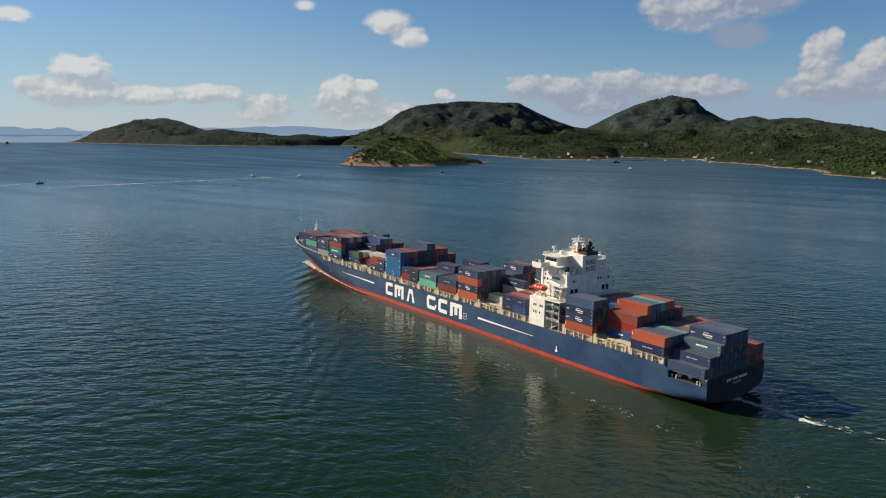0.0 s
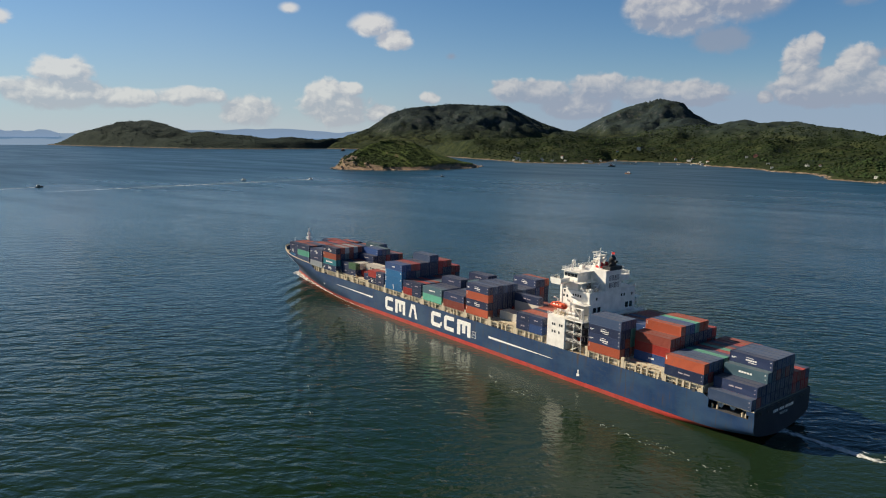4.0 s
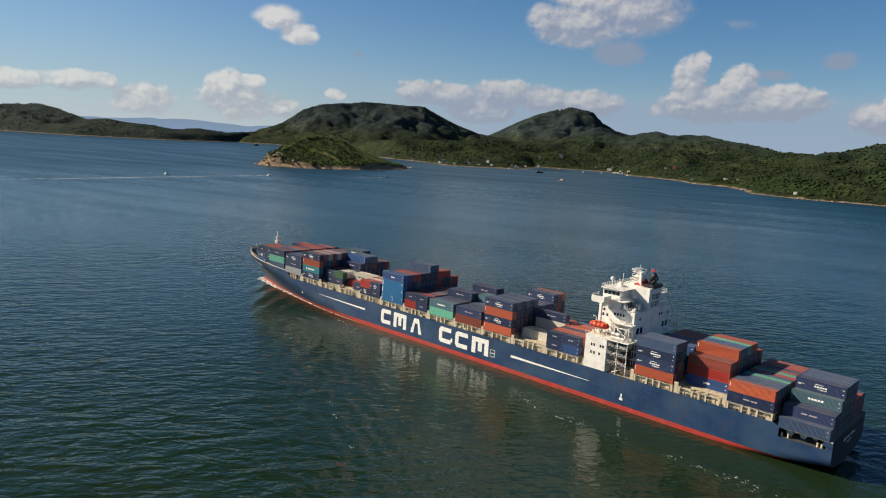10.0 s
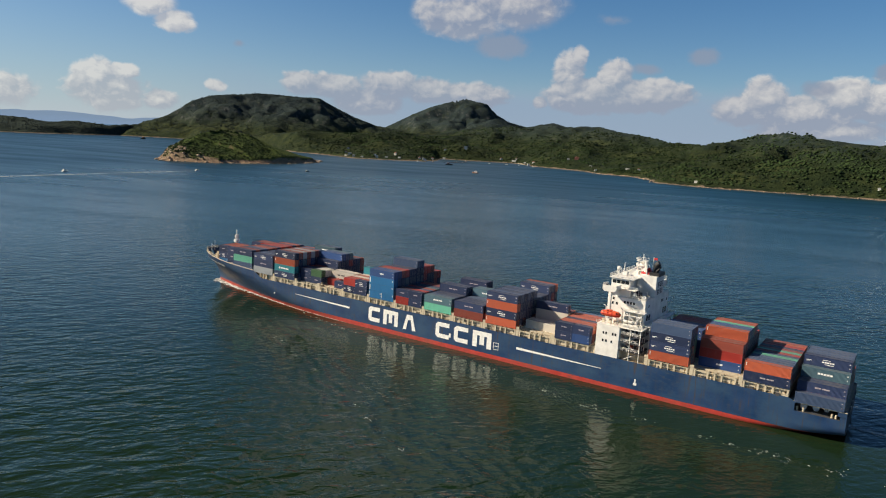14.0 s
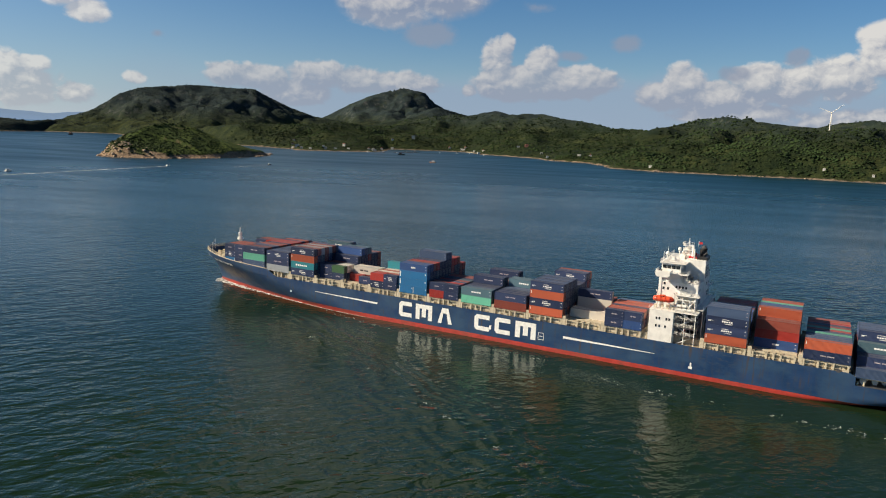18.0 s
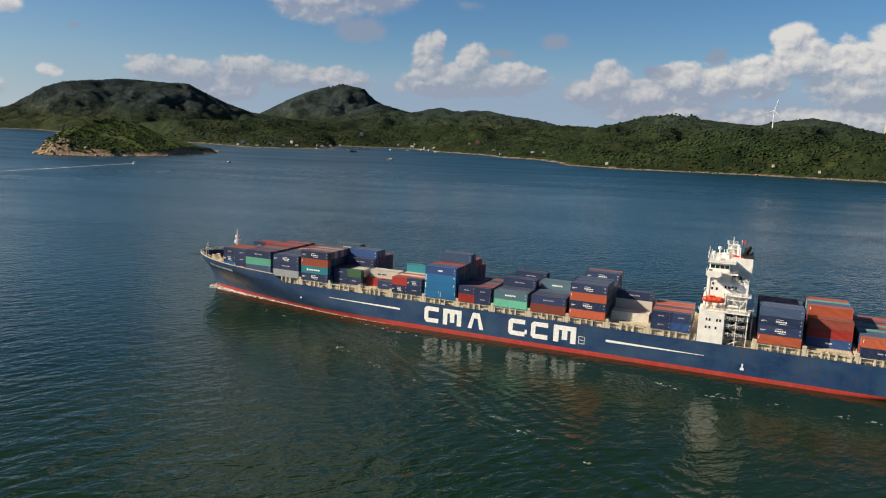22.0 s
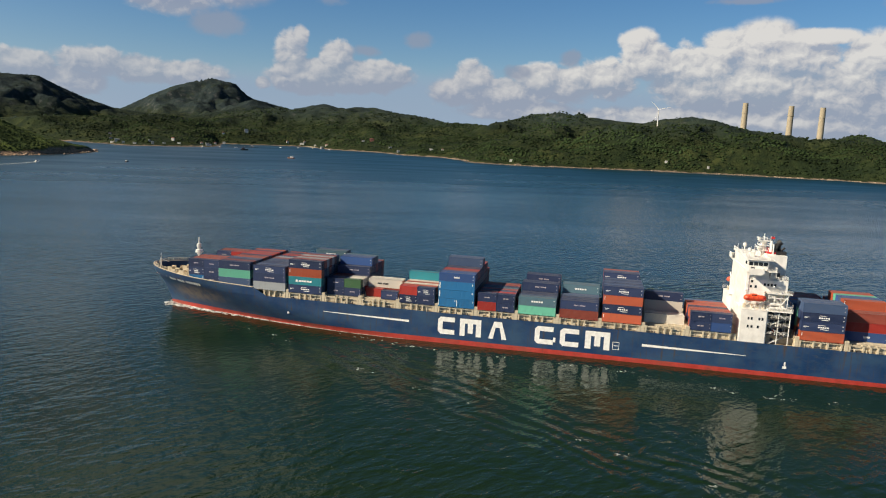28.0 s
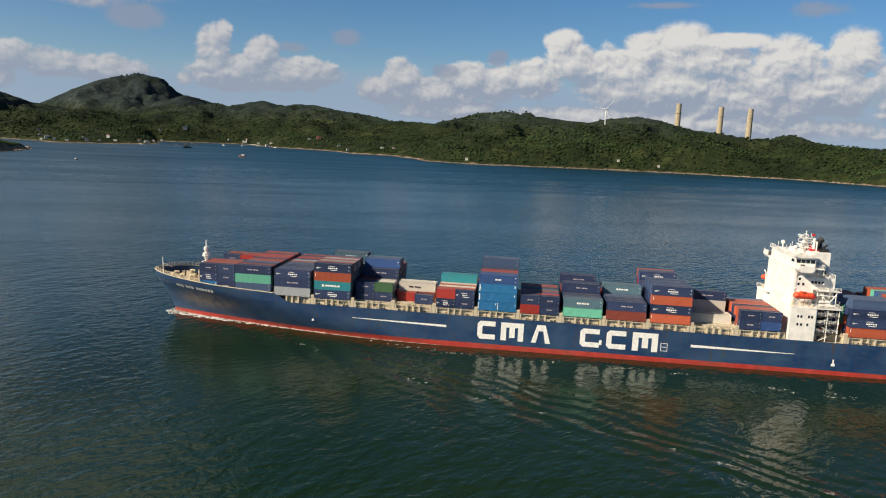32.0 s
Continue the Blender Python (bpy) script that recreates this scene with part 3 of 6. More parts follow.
def make_leaves(name, a, b):
    m, nt, bsdf = nodes_of(name)
    geo = nt.nodes.new("ShaderNodeNewGeometry")
    c = blend(nt, geo.outputs["Random Per Island"], a, b)
    # broad bright and dark patches put sunlit and cloud-shaded slopes into the colour
    c = blend(nt, spread(nt, noise_node(nt, 0.009, 5), 0.48, 0.64), c, tuple(0.5 * (p + q) * 1.7 for p, q in zip(a, b)))
    c = blend(nt, spread(nt, noise_node(nt, 0.005, 4), 0.52, 0.38), c, tuple(0.5 * (p + q) * 0.6 for p, q in zip(a, b)))
    nt.links.new(c, bsdf.inputs["Base Color"])
    bsdf.inputs["Roughness"].default_value = 0.9
    bsdf.inputs["Specular IOR Level"].default_value = 0.1
    bumped(nt, bsdf, noise_node(nt, 0.6, 4), 0.6, 1.0)
    return m


# far foliage, its base colour shifted to blue to imitate haze
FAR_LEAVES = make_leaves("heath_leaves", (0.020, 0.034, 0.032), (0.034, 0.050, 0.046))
BUSHES = make_leaves("bush_leaves", (0.019, 0.034, 0.012), (0.040, 0.058, 0.018))
LEAVES = make_leaves("tree_leaves", (0.008, 0.018, 0.008), (0.036, 0.055, 0.018))


def make_foam(lo=0.42, hi=0.6, name="sea_foam"):
    m, nt, bsdf = nodes_of(name)
    bsdf.inputs["Base Color"].default_value = (0.72, 0.74, 0.72, 1)
    bsdf.inputs["Roughness"].default_value = 0.8
    nt.links.new(spread(nt, noise_node(nt, 0.5, 7, 0.75), lo, hi), bsdf.inputs["Alpha"])
    return m


FOAM = make_foam()
THIN_FOAM = make_foam(0.44, 0.62, "thin_foam")
WAKE = make_foam(0.2, 0.55, "boat_wake")
SCUM = make_foam(0.34, 0.62, "hull_foam")
SCUM.node_tree.nodes["Principled BSDF"].inputs["Base Color"].default_value = (0.56, 0.54, 0.49, 1)
BOULDER = paint("shore_rock", (0.30, 0.22, 0.15), 0.9, wear=(0.2, 0.15, 0.11), grain=0.2, streak=(0.4, 0.4, 0.4), amount=0.6)


# ---- shapes ----
def box(bm, x0, x1, y0, y1, z0, z1, bevel=0.0):
    m = Matrix.LocRotScale(((x0 + x1) / 2, (y0 + y1) / 2, (z0 + z1) / 2), None, (x1 - x0, y1 - y0, z1 - z0))
    vs = bmesh.ops.create_cube(bm, size=1.0, matrix=m)["verts"]
    if bevel:
        es = list({e for v in vs for e in v.link_edges})
        bmesh.ops.bevel(bm, geom=es, offset=bevel, segments=1, affect="EDGES", profile=0.5)
    return bm


def rod(bm, a, b, r0, r1=None, sides=8):
    a, b = Vector(a), Vector(b)
    m = Matrix.Translation((a + b) / 2) @ (b - a).to_track_quat("Z", "Y").to_matrix().to_4x4()
    bmesh.ops.create_cone(bm, cap_ends=True, segments=sides, radius1=r0, radius2=r0 if r1 is None else r1, depth=(b - a).length, matrix=m)
    return bm


def ball(bm, c, r, squash=(1, 1, 1), u=12, v=8):
    bmesh.ops.create_uvsphere(bm, u_segments=u, v_segments=v, radius=r, matrix=Matrix.LocRotScale(c, None, squash))
    return bm


def prism(bm, pts, y0, y1):
    """A polygon in x and z, carried from y0 to y1."""
    lo = [bm.verts.new((x, y0, z)) for x, z in pts]
    hi = [bm.verts.new((x, y1, z)) for x, z in pts]
    bm.faces.new(lo)
    bm.faces.new(hi[::-1])
    for i in range(len(pts)):
        j = (i + 1) % len(pts)
        bm.faces.new((lo[i], hi[i], hi[j], lo[j]))
    bmesh.ops.recalc_face_normals(bm, faces=bm.faces)
    return bm


def mesh_of(name, bm, material, smooth=False):
    me = bpy.data.meshes.new(name)
    bm.to_mesh(me)
    bm.free()
    me.materials.append(material)
    if smooth:
        me.shade_smooth()
    return me


def part(name, bm, material, parent, label="", smooth=False):
    ob = new(name, mesh_of(name, bm, material, smooth))
    ob.parent = parent
    if label:
        ob["label"] = label
    return ob


def thing(name, label, category, group="", kind=""):
    return tagged(new(name), label, category, group, kind)


def grid_mesh(name, verts, faces, material, smooth=True):
    me = bpy.data.meshes.new(name)
    verts, faces = np.asarray(verts, np.float32), np.asarray(faces, np.int32)
    k = faces.shape[1]
    me.vertices.add(len(verts))
    me.vertices.foreach_set("co", verts.ravel())
    me.loops.add(faces.size)
    me.loops.foreach_set("vertex_index", faces.ravel())
    me.polygons.add(len(faces))
    me.polygons.foreach_set("loop_start", np.arange(0, faces.size, k, dtype=np.int32))
    me.update(calc_edges=True)
    me.validate()
    me.materials.append(material)
    if smooth:
        me.shade_smooth()
    return me


RIDERS = []           # things that the ship carries, with their pose on it


def rides(ob, m=None):
    RIDERS.append((ob, m or Matrix.Identity(4)))
    return ob


# ---- sea ----
ship = thing("container_ship", "long blue container ship with a red boot-top and white deckhouse", "ship")
rides(ship)
WATER = make_water(ship)


def make_sea():
    """One sheet, 4.3 km out on every side."""
    rings = [0, 60, 150, 300, 600, 1000, 1600, 2400, 3300, 4300]
    n = 120
    verts, faces = [(0, -200, 0)], []
    for r in rings[1:]:
        verts += [(r * math.cos(2 * math.pi * i / n), -200 + r * math.sin(2 * math.pi * i / n), 0.0) for i in range(n)]
    tri = [(0, 1 + i, 1 + (i + 1) % n) for i in range(n)]
    for k in range(len(rings) - 2):
        a, b = 1 + k * n, 1 + (k + 1) * n
        for i in range(n):
            j = (i + 1) % n
            faces += [(a + i, b + i, b + j), (a + i, b + j, a + j)]
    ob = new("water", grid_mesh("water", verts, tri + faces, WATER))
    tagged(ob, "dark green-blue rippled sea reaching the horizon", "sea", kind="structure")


make_sea()


def far_sea():
    """The last hazy strip of sea below the sky's edge."""
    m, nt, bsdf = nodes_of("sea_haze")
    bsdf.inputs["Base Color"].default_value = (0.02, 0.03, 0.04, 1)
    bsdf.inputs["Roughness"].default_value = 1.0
    # backdrop: the haze is painted as the strip's own blue glow
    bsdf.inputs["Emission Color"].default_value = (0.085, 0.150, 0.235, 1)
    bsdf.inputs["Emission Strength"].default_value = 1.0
    verts, faces, n = [], [], 120
    for r, z in ((4290, -0.5), (4450, 12.0), (4720, 62.0)):
        verts += [(r * math.cos(2 * math.pi * i / n), -200 + r * math.sin(2 * math.pi * i / n), z) for i in range(n)]
    for k in (0, 1):
        faces += [(k * n + i, (k + 1) * n + i, (k + 1) * n + (i + 1) % n, k * n + (i + 1) % n) for i in range(n)]
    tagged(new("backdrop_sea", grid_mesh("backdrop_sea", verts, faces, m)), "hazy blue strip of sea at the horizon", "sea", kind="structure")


far_sea()


# ---- land ----
def lattice_noise(x, y, seed):
    """Smooth random values on whole numbers, for arrays."""
    ix, iy = np.floor(x).astype(np.int64), np.floor(y).astype(np.int64)
    fx, fy = x - ix, y - iy
    fx, fy = fx * fx * (3 - 2 * fx), fy * fy * (3 - 2 * fy)

    def r(a, b):
        h = (a * 374761393 + b * 668265263 + seed * 974711) & 0xFFFFFFFF
        h = ((h ^ (h >> 13)) * 1274126177) & 0xFFFFFFFF
        return ((h ^ (h >> 16)) & 0xFFFF) / 65535.0

    return (r(ix, iy) * (1 - fx) + r(ix + 1, iy) * fx) * (1 - fy) + (r(ix, iy + 1) * (1 - fx) + r(ix + 1, iy + 1) * fx) * fy


def billow(x, y, size, octaves, seed):
    total, amp, s = 0 * x, 0.5, 1.0 / size
    for k in range(octaves):
        total = total + amp * (lattice_noise(x * s, y * s, seed + k) - 0.5) * 2
        amp, s = amp * 0.5, s * 2.03
    return total


def to_line(x, y, pts, closed=False):
    """Distance to a polyline, and how far along it the nearest place lies."""
    best, along = np.full(x.shape, 1e9), np.zeros(x.shape)
    count = len(pts) if closed else len(pts) - 1
    for i in range(count):
        (ax, ay), (bx, by) = pts[i][:2], pts[(i + 1) % len(pts)][:2]
        dx, dy = bx - ax, by - ay
        t = np.clip(((x - ax) * dx + (y - ay) * dy) / (dx * dx + dy * dy + 1e-9), 0, 1)
        d = np.hypot(x - ax - t * dx, y - ay - t * dy)
        near = d < best
        best, along = np.where(near, d, best), np.where(near, i + t, along)
    return best, along


def inside(x, y, pts):
    hit = np.zeros(x.shape, bool)
    for i in range(len(pts)):
        (ax, ay), (bx, by) = pts[i], pts[(i + 1) % len(pts)]
        cross = ((ay > y) != (by > y)) & (x < (bx - ax) * (y - ay) / ((by - ay) if by != ay else 1e-9) + ax)
        hit ^= cross
    return hit


def heights(x, y, shore, ridges, rough, steep):
    bank = 1.15 if steep < 20 else 0.85
    wx = x + 40 * billow(x, y, 160, 3, 11) * rough
    wy = y + 40 * billow(x, y, 160, 3, 23) * rough
    h, crest = np.full(x.shape, 3.0), np.zeros(x.shape)
    for width, power, pts in ridges:
        d, s = to_line(wx, wy, pts)
        d0, s0 = to_line(x, y, pts)
        z = np.interp(s0, np.arange(len(pts)), [p[2] for p in pts])
        d = np.minimum(d, d0 + 15)
        spur = 1 + 0.25 * rough * billow(x, y, 220, 3, 31)
        f = np.clip(1 - d * spur / width, 0, 1)
        h = np.maximum(h, z * f ** power)
        crest = np.maximum(crest, f)
    flank = 1 - crest ** 10
    gully = np.abs(billow(x, y, 190, 3, 15))
    crease = np.abs(billow(x, y, 85, 3, 19))          # narrow gullies between rocky ribs
    worn = flank * (1 - 0.45 * np.clip((h - 110) / 90, 0, 1))          # the high slopes are even
    h = h * (1 + worn * rough * (0.36 * billow(x, y, 150, 4, 5) - 1.0 * (0.28 - gully).clip(0, 1) - 0.35 * (0.2 - crease).clip(0, 1)))
    h = h + (5 + 0.075 * h) * rough * flank * billow(x, y, 60, 4, 7) + 0.014 * h * rough * billow(x, y, 60, 2, 9)
    ds, _ = to_line(x + 10 * billow(x, y, 45, 3, 3), y + 10 * billow(x, y, 45, 3, 4), shore, True)
    ins = inside(x, y, shore)
    rise = np.clip(ds / steep, 0, 1)
    h = np.where(ins, np.minimum(np.maximum(h, 2.5), 2.0 + ds * bank + 0 * h) * (0.35 + 0.65 * rise), -0.12 * ds)
    return h


MAIN_SHORE = [
    (-1330, 1312), (-1270, 1268), (-1180, 1330), (-1115, 1395), (-1150, 1500), (-1228, 1640), (-1100, 1690), (-988, 1715), (-880, 1600),
    (-700, 1530), (-620, 1450), (-519, 1425), (-440, 1320), (-410, 1245), (-300, 1215), (-37, 1258), (173, 1250), (306, 1236), (432, 1137),
    (700, 1000), (1300, 900), (1600, 2600), (900, 3400), (-600, 4500), (-2600, 4500), (-3500, 3300), (-3500, 2100), (-3150, 1700),
    (-3000, 1640), (-2750, 1790), (-2200, 1560), (-1700, 1400)]
LEFT_SHORE = [(-4240, 596), (-3950, 690), (-3640, 815), (-3240, 980), (-2980, 1270), (-2990, 1560), (-3060, 1800), (-3250, 2050), (-3600, 1500), (-4100, 1000)]
RIDGE_B = [(-3135, 1815, 55), (-3079, 1963, 114), (-3052, 2058, 185), (-3022, 2153, 218), (-2964, 2280, 236), (-2899, 2409, 246),
           (-2838, 2527, 240), (-2755, 2647, 241), (-2698, 2705, 201), (-2629, 2774, 154), (-2523, 2873, 107), (-2300, 3000, 70)]
RIDGE_A = [(-3000, 3360, 60), (-2908, 3439, 113), (-2785, 3542, 196), (-2675, 3628, 259), (-2523, 3739, 317), (-2451, 3788, 298), (-2394, 3826, 287),
           (-2341, 3860, 222), (-2231, 3928, 155), (-2100, 4000, 110)]
RIDGE_A2 = [(-1937, 2581, 71), (-1872, 2755, 105), (-1843, 2896, 138), (-1833, 3022, 172), (-1780, 3172, 141)]
RIDGE_D = [(-1560, 2420, 104), (-1419, 2430, 127), (-1368, 2438, 116), (-1259, 2469, 145), (-1144, 2450, 123), (-1031, 2427, 135), (-848, 2326, 111), (-702, 2209, 88)]
RIDGE_LOW = [(-2100, 1560, 40), (-1762, 1500, 60), (-1544, 1690, 70), (-1527, 1750, 80), (-1492, 1848, 72), (-1444, 1951, 62), (-1500, 2250, 90)]
RIDGE_C = [(-702, 2209, 88), (-487, 2105, 81), (-382, 2026, 118), (-294, 1941, 132), (-247, 1886, 119), (-222, 1841, 128), (-192, 1796, 114), (-50, 1749, 100),
           (-4, 1700, 114), (59, 1648, 122), (98, 1605, 113), (171, 1579, 92), (272, 1542, 83), (335, 1511, 74), (450, 1490, 66), (700, 1420, 60), (1100, 1400, 55)]
RIDGE_E = [(462, 1816, 70), (540, 1959, 92), (594, 1940, 74), (760, 1800, 60)]
SPURS = [(-900, 1950, 70), (-800, 1780, 45), (-760, 1660, 25)]
SPUR_2 = [(-380, 1700, 70), (-400, 1480, 42), (-400, 1330, 22)]
RIDGE_L = [(-4180, 616, 13), (-4094, 722, 64), (-4020, 840, 104), (-3946, 944, 144), (-3814, 1028, 137), (-3667, 1087, 106), (-3519, 1141, 72),
           (-3408, 1176, 82), (-3309, 1259, 67), (-3214, 1325, 62), (-3139, 1399, 48), (-3123, 1503, 59), (-3089, 1633, 45), (-3100, 1800, 56)]
ISLET_SHORE = [(-1236, 656), (-1185, 628), (-1100, 690), (-1070, 780), (-1072, 870), (-1092, 950), (-1150, 1015), (-1240, 970), (-1340, 850), (-1322, 735), (-1275, 680)]
RIDGE_I = [(-1222, 705, 30), (-1243, 755, 54), (-1240, 812, 65), (-1205, 855, 56), (-1168, 890, 34), (-1132, 940, 15), (-1118, 972, 9)]
MAIN_RIDGES = [(680, 1.0, RIDGE_B), (600, 1.0, RIDGE_A), (700, 1.2, RIDGE_A2), (850, 1.15, RIDGE_D), (520, 1.0, RIDGE_LOW), (640, 1.05, RIDGE_C),
               (420, 1.1, RIDGE_E), (330, 1.0, SPURS), (300, 1.0, SPUR_2)]
LEFT_RIDGES = [(420, 1.0, RIDGE_L)]
ISLET_RIDGES = [(170, 0.75, RIDGE_I)]


def land(name, label, x0, x1, y0, y1, step, shore, ridges, material, rough, steep):
    xs, ys = np.arange(x0, x1, step), np.arange(y0, y1, step)
    x, y = np.meshgrid(xs, ys)
    h = heights(x, y, shore, ridges, rough, steep)
    nx = len(xs)
    i = (np.arange(len(ys) - 1)[:, None] * nx + np.arange(nx - 1)[None]).ravel()
    quads = np.stack([i, i + 1, i + nx + 1, i + nx], 1)
    keep = h.ravel()[quads].max(1) > -1.5
    quads = quads[keep]
    used, back = np.unique(quads, return_inverse=True)
    verts = np.stack([x.ravel(), y.ravel(), np.maximum(h.ravel(), -3)], 1)[used]
    ob = new(name, grid_mesh(name, verts, back.reshape(-1, 4), material))
    return tagged(ob, label, "island", kind="structure")


land("ground", "green scrub-covered hills with a rocky shore", -3600, 1500, 900, 4300, 12, MAIN_SHORE, MAIN_RIDGES, SCRUB, 1.0, 60)
land("ground_headland", "dark wooded headland across the water", -4400, -2900, 500, 2200, 16, LEFT_SHORE, LEFT_RIDGES, HAZED_SCRUB, 0.8, 60)
land("ground_islet", "small wooded islet ringed with tan rocks", -1400, -1040, 600, 1060, 5, ISLET_SHORE, ISLET_RIDGES, GREEN, 0.35, 14)


def clumps(name, label, category, x, y, z, r, material, flat=0.8):
    """Many small uneven tufts in one mesh."""
    bm = bmesh.new()
    bmesh.ops.create_icosphere(bm, subdivisions=1, radius=1.0)
    base = np.array([v.co[:] for v in bm.verts])
    tri = np.array([[v.index for v in f.verts] for f in bm.faces])
    bm.free()
    rng = np.random.default_rng(len(x))
    n = len(x)
    jit = 1 + 0.35 * (rng.random((n, len(base), 1)) - 0.5) * 2
    v = base[None] * jit * r[:, None, None] * np.array([1, 1, flat]) + np.stack([x, y, z], 1)[:, None]
    f = tri[None] + (np.arange(n) * len(base))[:, None, None]
    ob = new(name, grid_mesh(name, v.reshape(-1, 3), f.reshape(-1, 3), material))
    return tagged(ob, label, category, kind="stuff")


def woods(name, label, box_, count, shore, ridges, rough, steep, low, high, seed, bare=1e9, leaves=None, thin=1e9):
    rng = np.random.default_rng(seed)
    x, y = rng.uniform(box_[0], box_[1], count), rng.uniform(box_[2], box_[3], count)
    h = heights(x, y, shore, ridges, rough, steep)
    dens = billow(x, y, 120, 4, 77) + 0.9 * np.minimum(0.0, (thin - h) / thin)       # grass takes over towards the crests
    ok = (h > 5.5) & (dens + rng.uniform(-0.5, 0.5, count) > -0.25) & inside(x, y, shore) & (y + 25 * billow(x, y, 40, 2, 6) < bare)
    x, y, h = x[ok], y[ok], h[ok]
    r = low + (high - low) * rng.random(len(x)) ** 2
    return clumps(name, label, "trees", x, y, h + r * 0.2, r, leaves or LEAVES, 0.62)


woods("woods", "dense green subtropical trees and scrub on the slopes", (-1700, 700, 1150, 2500), 56000, MAIN_SHORE, MAIN_RIDGES, 1.0, 60, 1.3, 4.2, 5, thin=78)
woods("shore_woods", "green trees close above the rocky shore", (-1000, 520, 1180, 1480), 14000, MAIN_SHORE, MAIN_RIDGES, 1.0, 60, 1.3, 4.2, 6)
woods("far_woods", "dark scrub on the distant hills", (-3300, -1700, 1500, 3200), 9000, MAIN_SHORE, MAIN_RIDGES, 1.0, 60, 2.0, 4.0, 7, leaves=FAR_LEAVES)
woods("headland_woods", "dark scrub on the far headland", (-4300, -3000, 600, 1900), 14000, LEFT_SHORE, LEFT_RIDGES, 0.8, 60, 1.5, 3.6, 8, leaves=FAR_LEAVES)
woods("islet_woods", "low green bushes covering the islet", (-1330, -1080, 650, 1010), 5200, ISLET_SHORE, ISLET_RIDGES, 0.35, 14, 0.9, 3.0, 9, 865, BUSHES)


def shore_rocks(name, shore, count, seed, low, high, part_of, inland=0.0):
    rng = np.random.default_rng(seed)
    pts = np.array(shore, float)[part_of]
    seg = np.hypot(*np.diff(pts, axis=0).T)
    s = rng.uniform(0, seg.sum(), count * 3)
    keep = rng.random(count * 3) < 0.06 + 0.94 * np.clip(0.3 + 1.9 * billow(s, 0 * s, 90, 4, seed), 0, 1) ** 2
    s = s[keep][:count]
    count = len(s)
    cum = np.concatenate([[0], np.cumsum(seg)])
    x, y = np.interp(s, cum, pts[:, 0]) + rng.normal(0, 5, count), np.interp(s, cum, pts[:, 1]) + rng.normal(0, 5, count)
    up = 0 * x
    if inland:          # up the bluff, towards the islet's middle
        k = inland * rng.random(count) ** 1.6
        x, y = x + (-1215 - x) * k, y + (800 - y) * k
        up = np.maximum(heights(x, y, shore, ISLET_RIDGES, 0.35, 14), 0)
    r = low + (high - low) * rng.random(count) ** 3
    clumps(name, "tan and grey boulders along the waterline", "rocks", x, y, up + r * 0.2, r, BOULDER, 0.6)


shore_rocks("shore_boulders", MAIN_SHORE, 1500, 3, 0.6, 3.2, slice(7, 21))
shore_rocks("bluff_rocks", ISLET_SHORE, 260, 7, 1.0, 4.2, [9, 10, 0, 1, 2], 0.34)
shore_rocks("islet_boulders", ISLET_SHORE, 1300, 4, 0.9, 4.0, slice(0, 8))


def far_hills():
    """Hazy blue hills at the edge of sight."""
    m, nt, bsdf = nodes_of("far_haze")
    # pale blue and a glow of their own imitate haze over these hills
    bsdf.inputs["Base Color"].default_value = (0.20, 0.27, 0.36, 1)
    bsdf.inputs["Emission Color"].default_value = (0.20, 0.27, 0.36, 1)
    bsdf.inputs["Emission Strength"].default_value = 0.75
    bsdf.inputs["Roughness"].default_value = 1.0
    for name, a0, a1, top, seed in (("backdrop_hills", 48.0, 75.5, 46.0, 2), ("backdrop_island", 78.5, 84.5, 34.0, 4), ("backdrop_cape", 84.5, 92.0, 24.0, 6)):
        n = 90
        verts, faces = [], []
        for i in range(n + 1):
            u = i / n
            a = radians(a0 + (a1 - a0) * u)
            env = min(1, 7 * u, 7 * (1 - u))
            q = np.array([u * 7.0])
            z = 62 + top * env * (0.65 + 0.7 * float(billow(q, q * 0, 1.3, 4, seed)[0]))
            for r, zz in ((4600, 30.0), (4610, z), (4640, 30.0)):
                verts.append((-r * math.sin(a), -200 + r * math.cos(a), zz))
            if i:
                k = 3 * i
                faces += [(k - 3, k, k + 1, k - 2), (k - 2, k + 1, k + 2, k - 1)]
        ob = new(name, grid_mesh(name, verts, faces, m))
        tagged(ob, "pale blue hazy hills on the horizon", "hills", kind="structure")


far_hills()


# ---- on the land ----
def chimney(x, y, top):
    t = thing("chimney", "tall tan concrete power station chimney", "chimney", "power station chimneys")
    bm = bmesh.new()
    rod(bm, (0, 0, 0), (0, 0, top - 8), 13.0, 10.5, 24)
    part("shaft", bm, SKIN, t, smooth=False)
    bm = bmesh.new()
    rod(bm, (0, 0, top - 8), (0, 0, top), 10.2, 10.0, 24)
    part("rim", bm, SKIN, t)
    bm = bmesh.new()
    rod(bm, (0, 0, top - 40), (0, 0, top - 37), 12.4, 12.4, 24)
    part("gallery", bm, SKIN, t)
    t.matrix_basis = pose(x, y, 0)


chimney(385, 2857, 211)
chimney(567, 2910, 206)
chimney(670, 2857, 201)


SPINNERS = []         # turning rotors and their poses


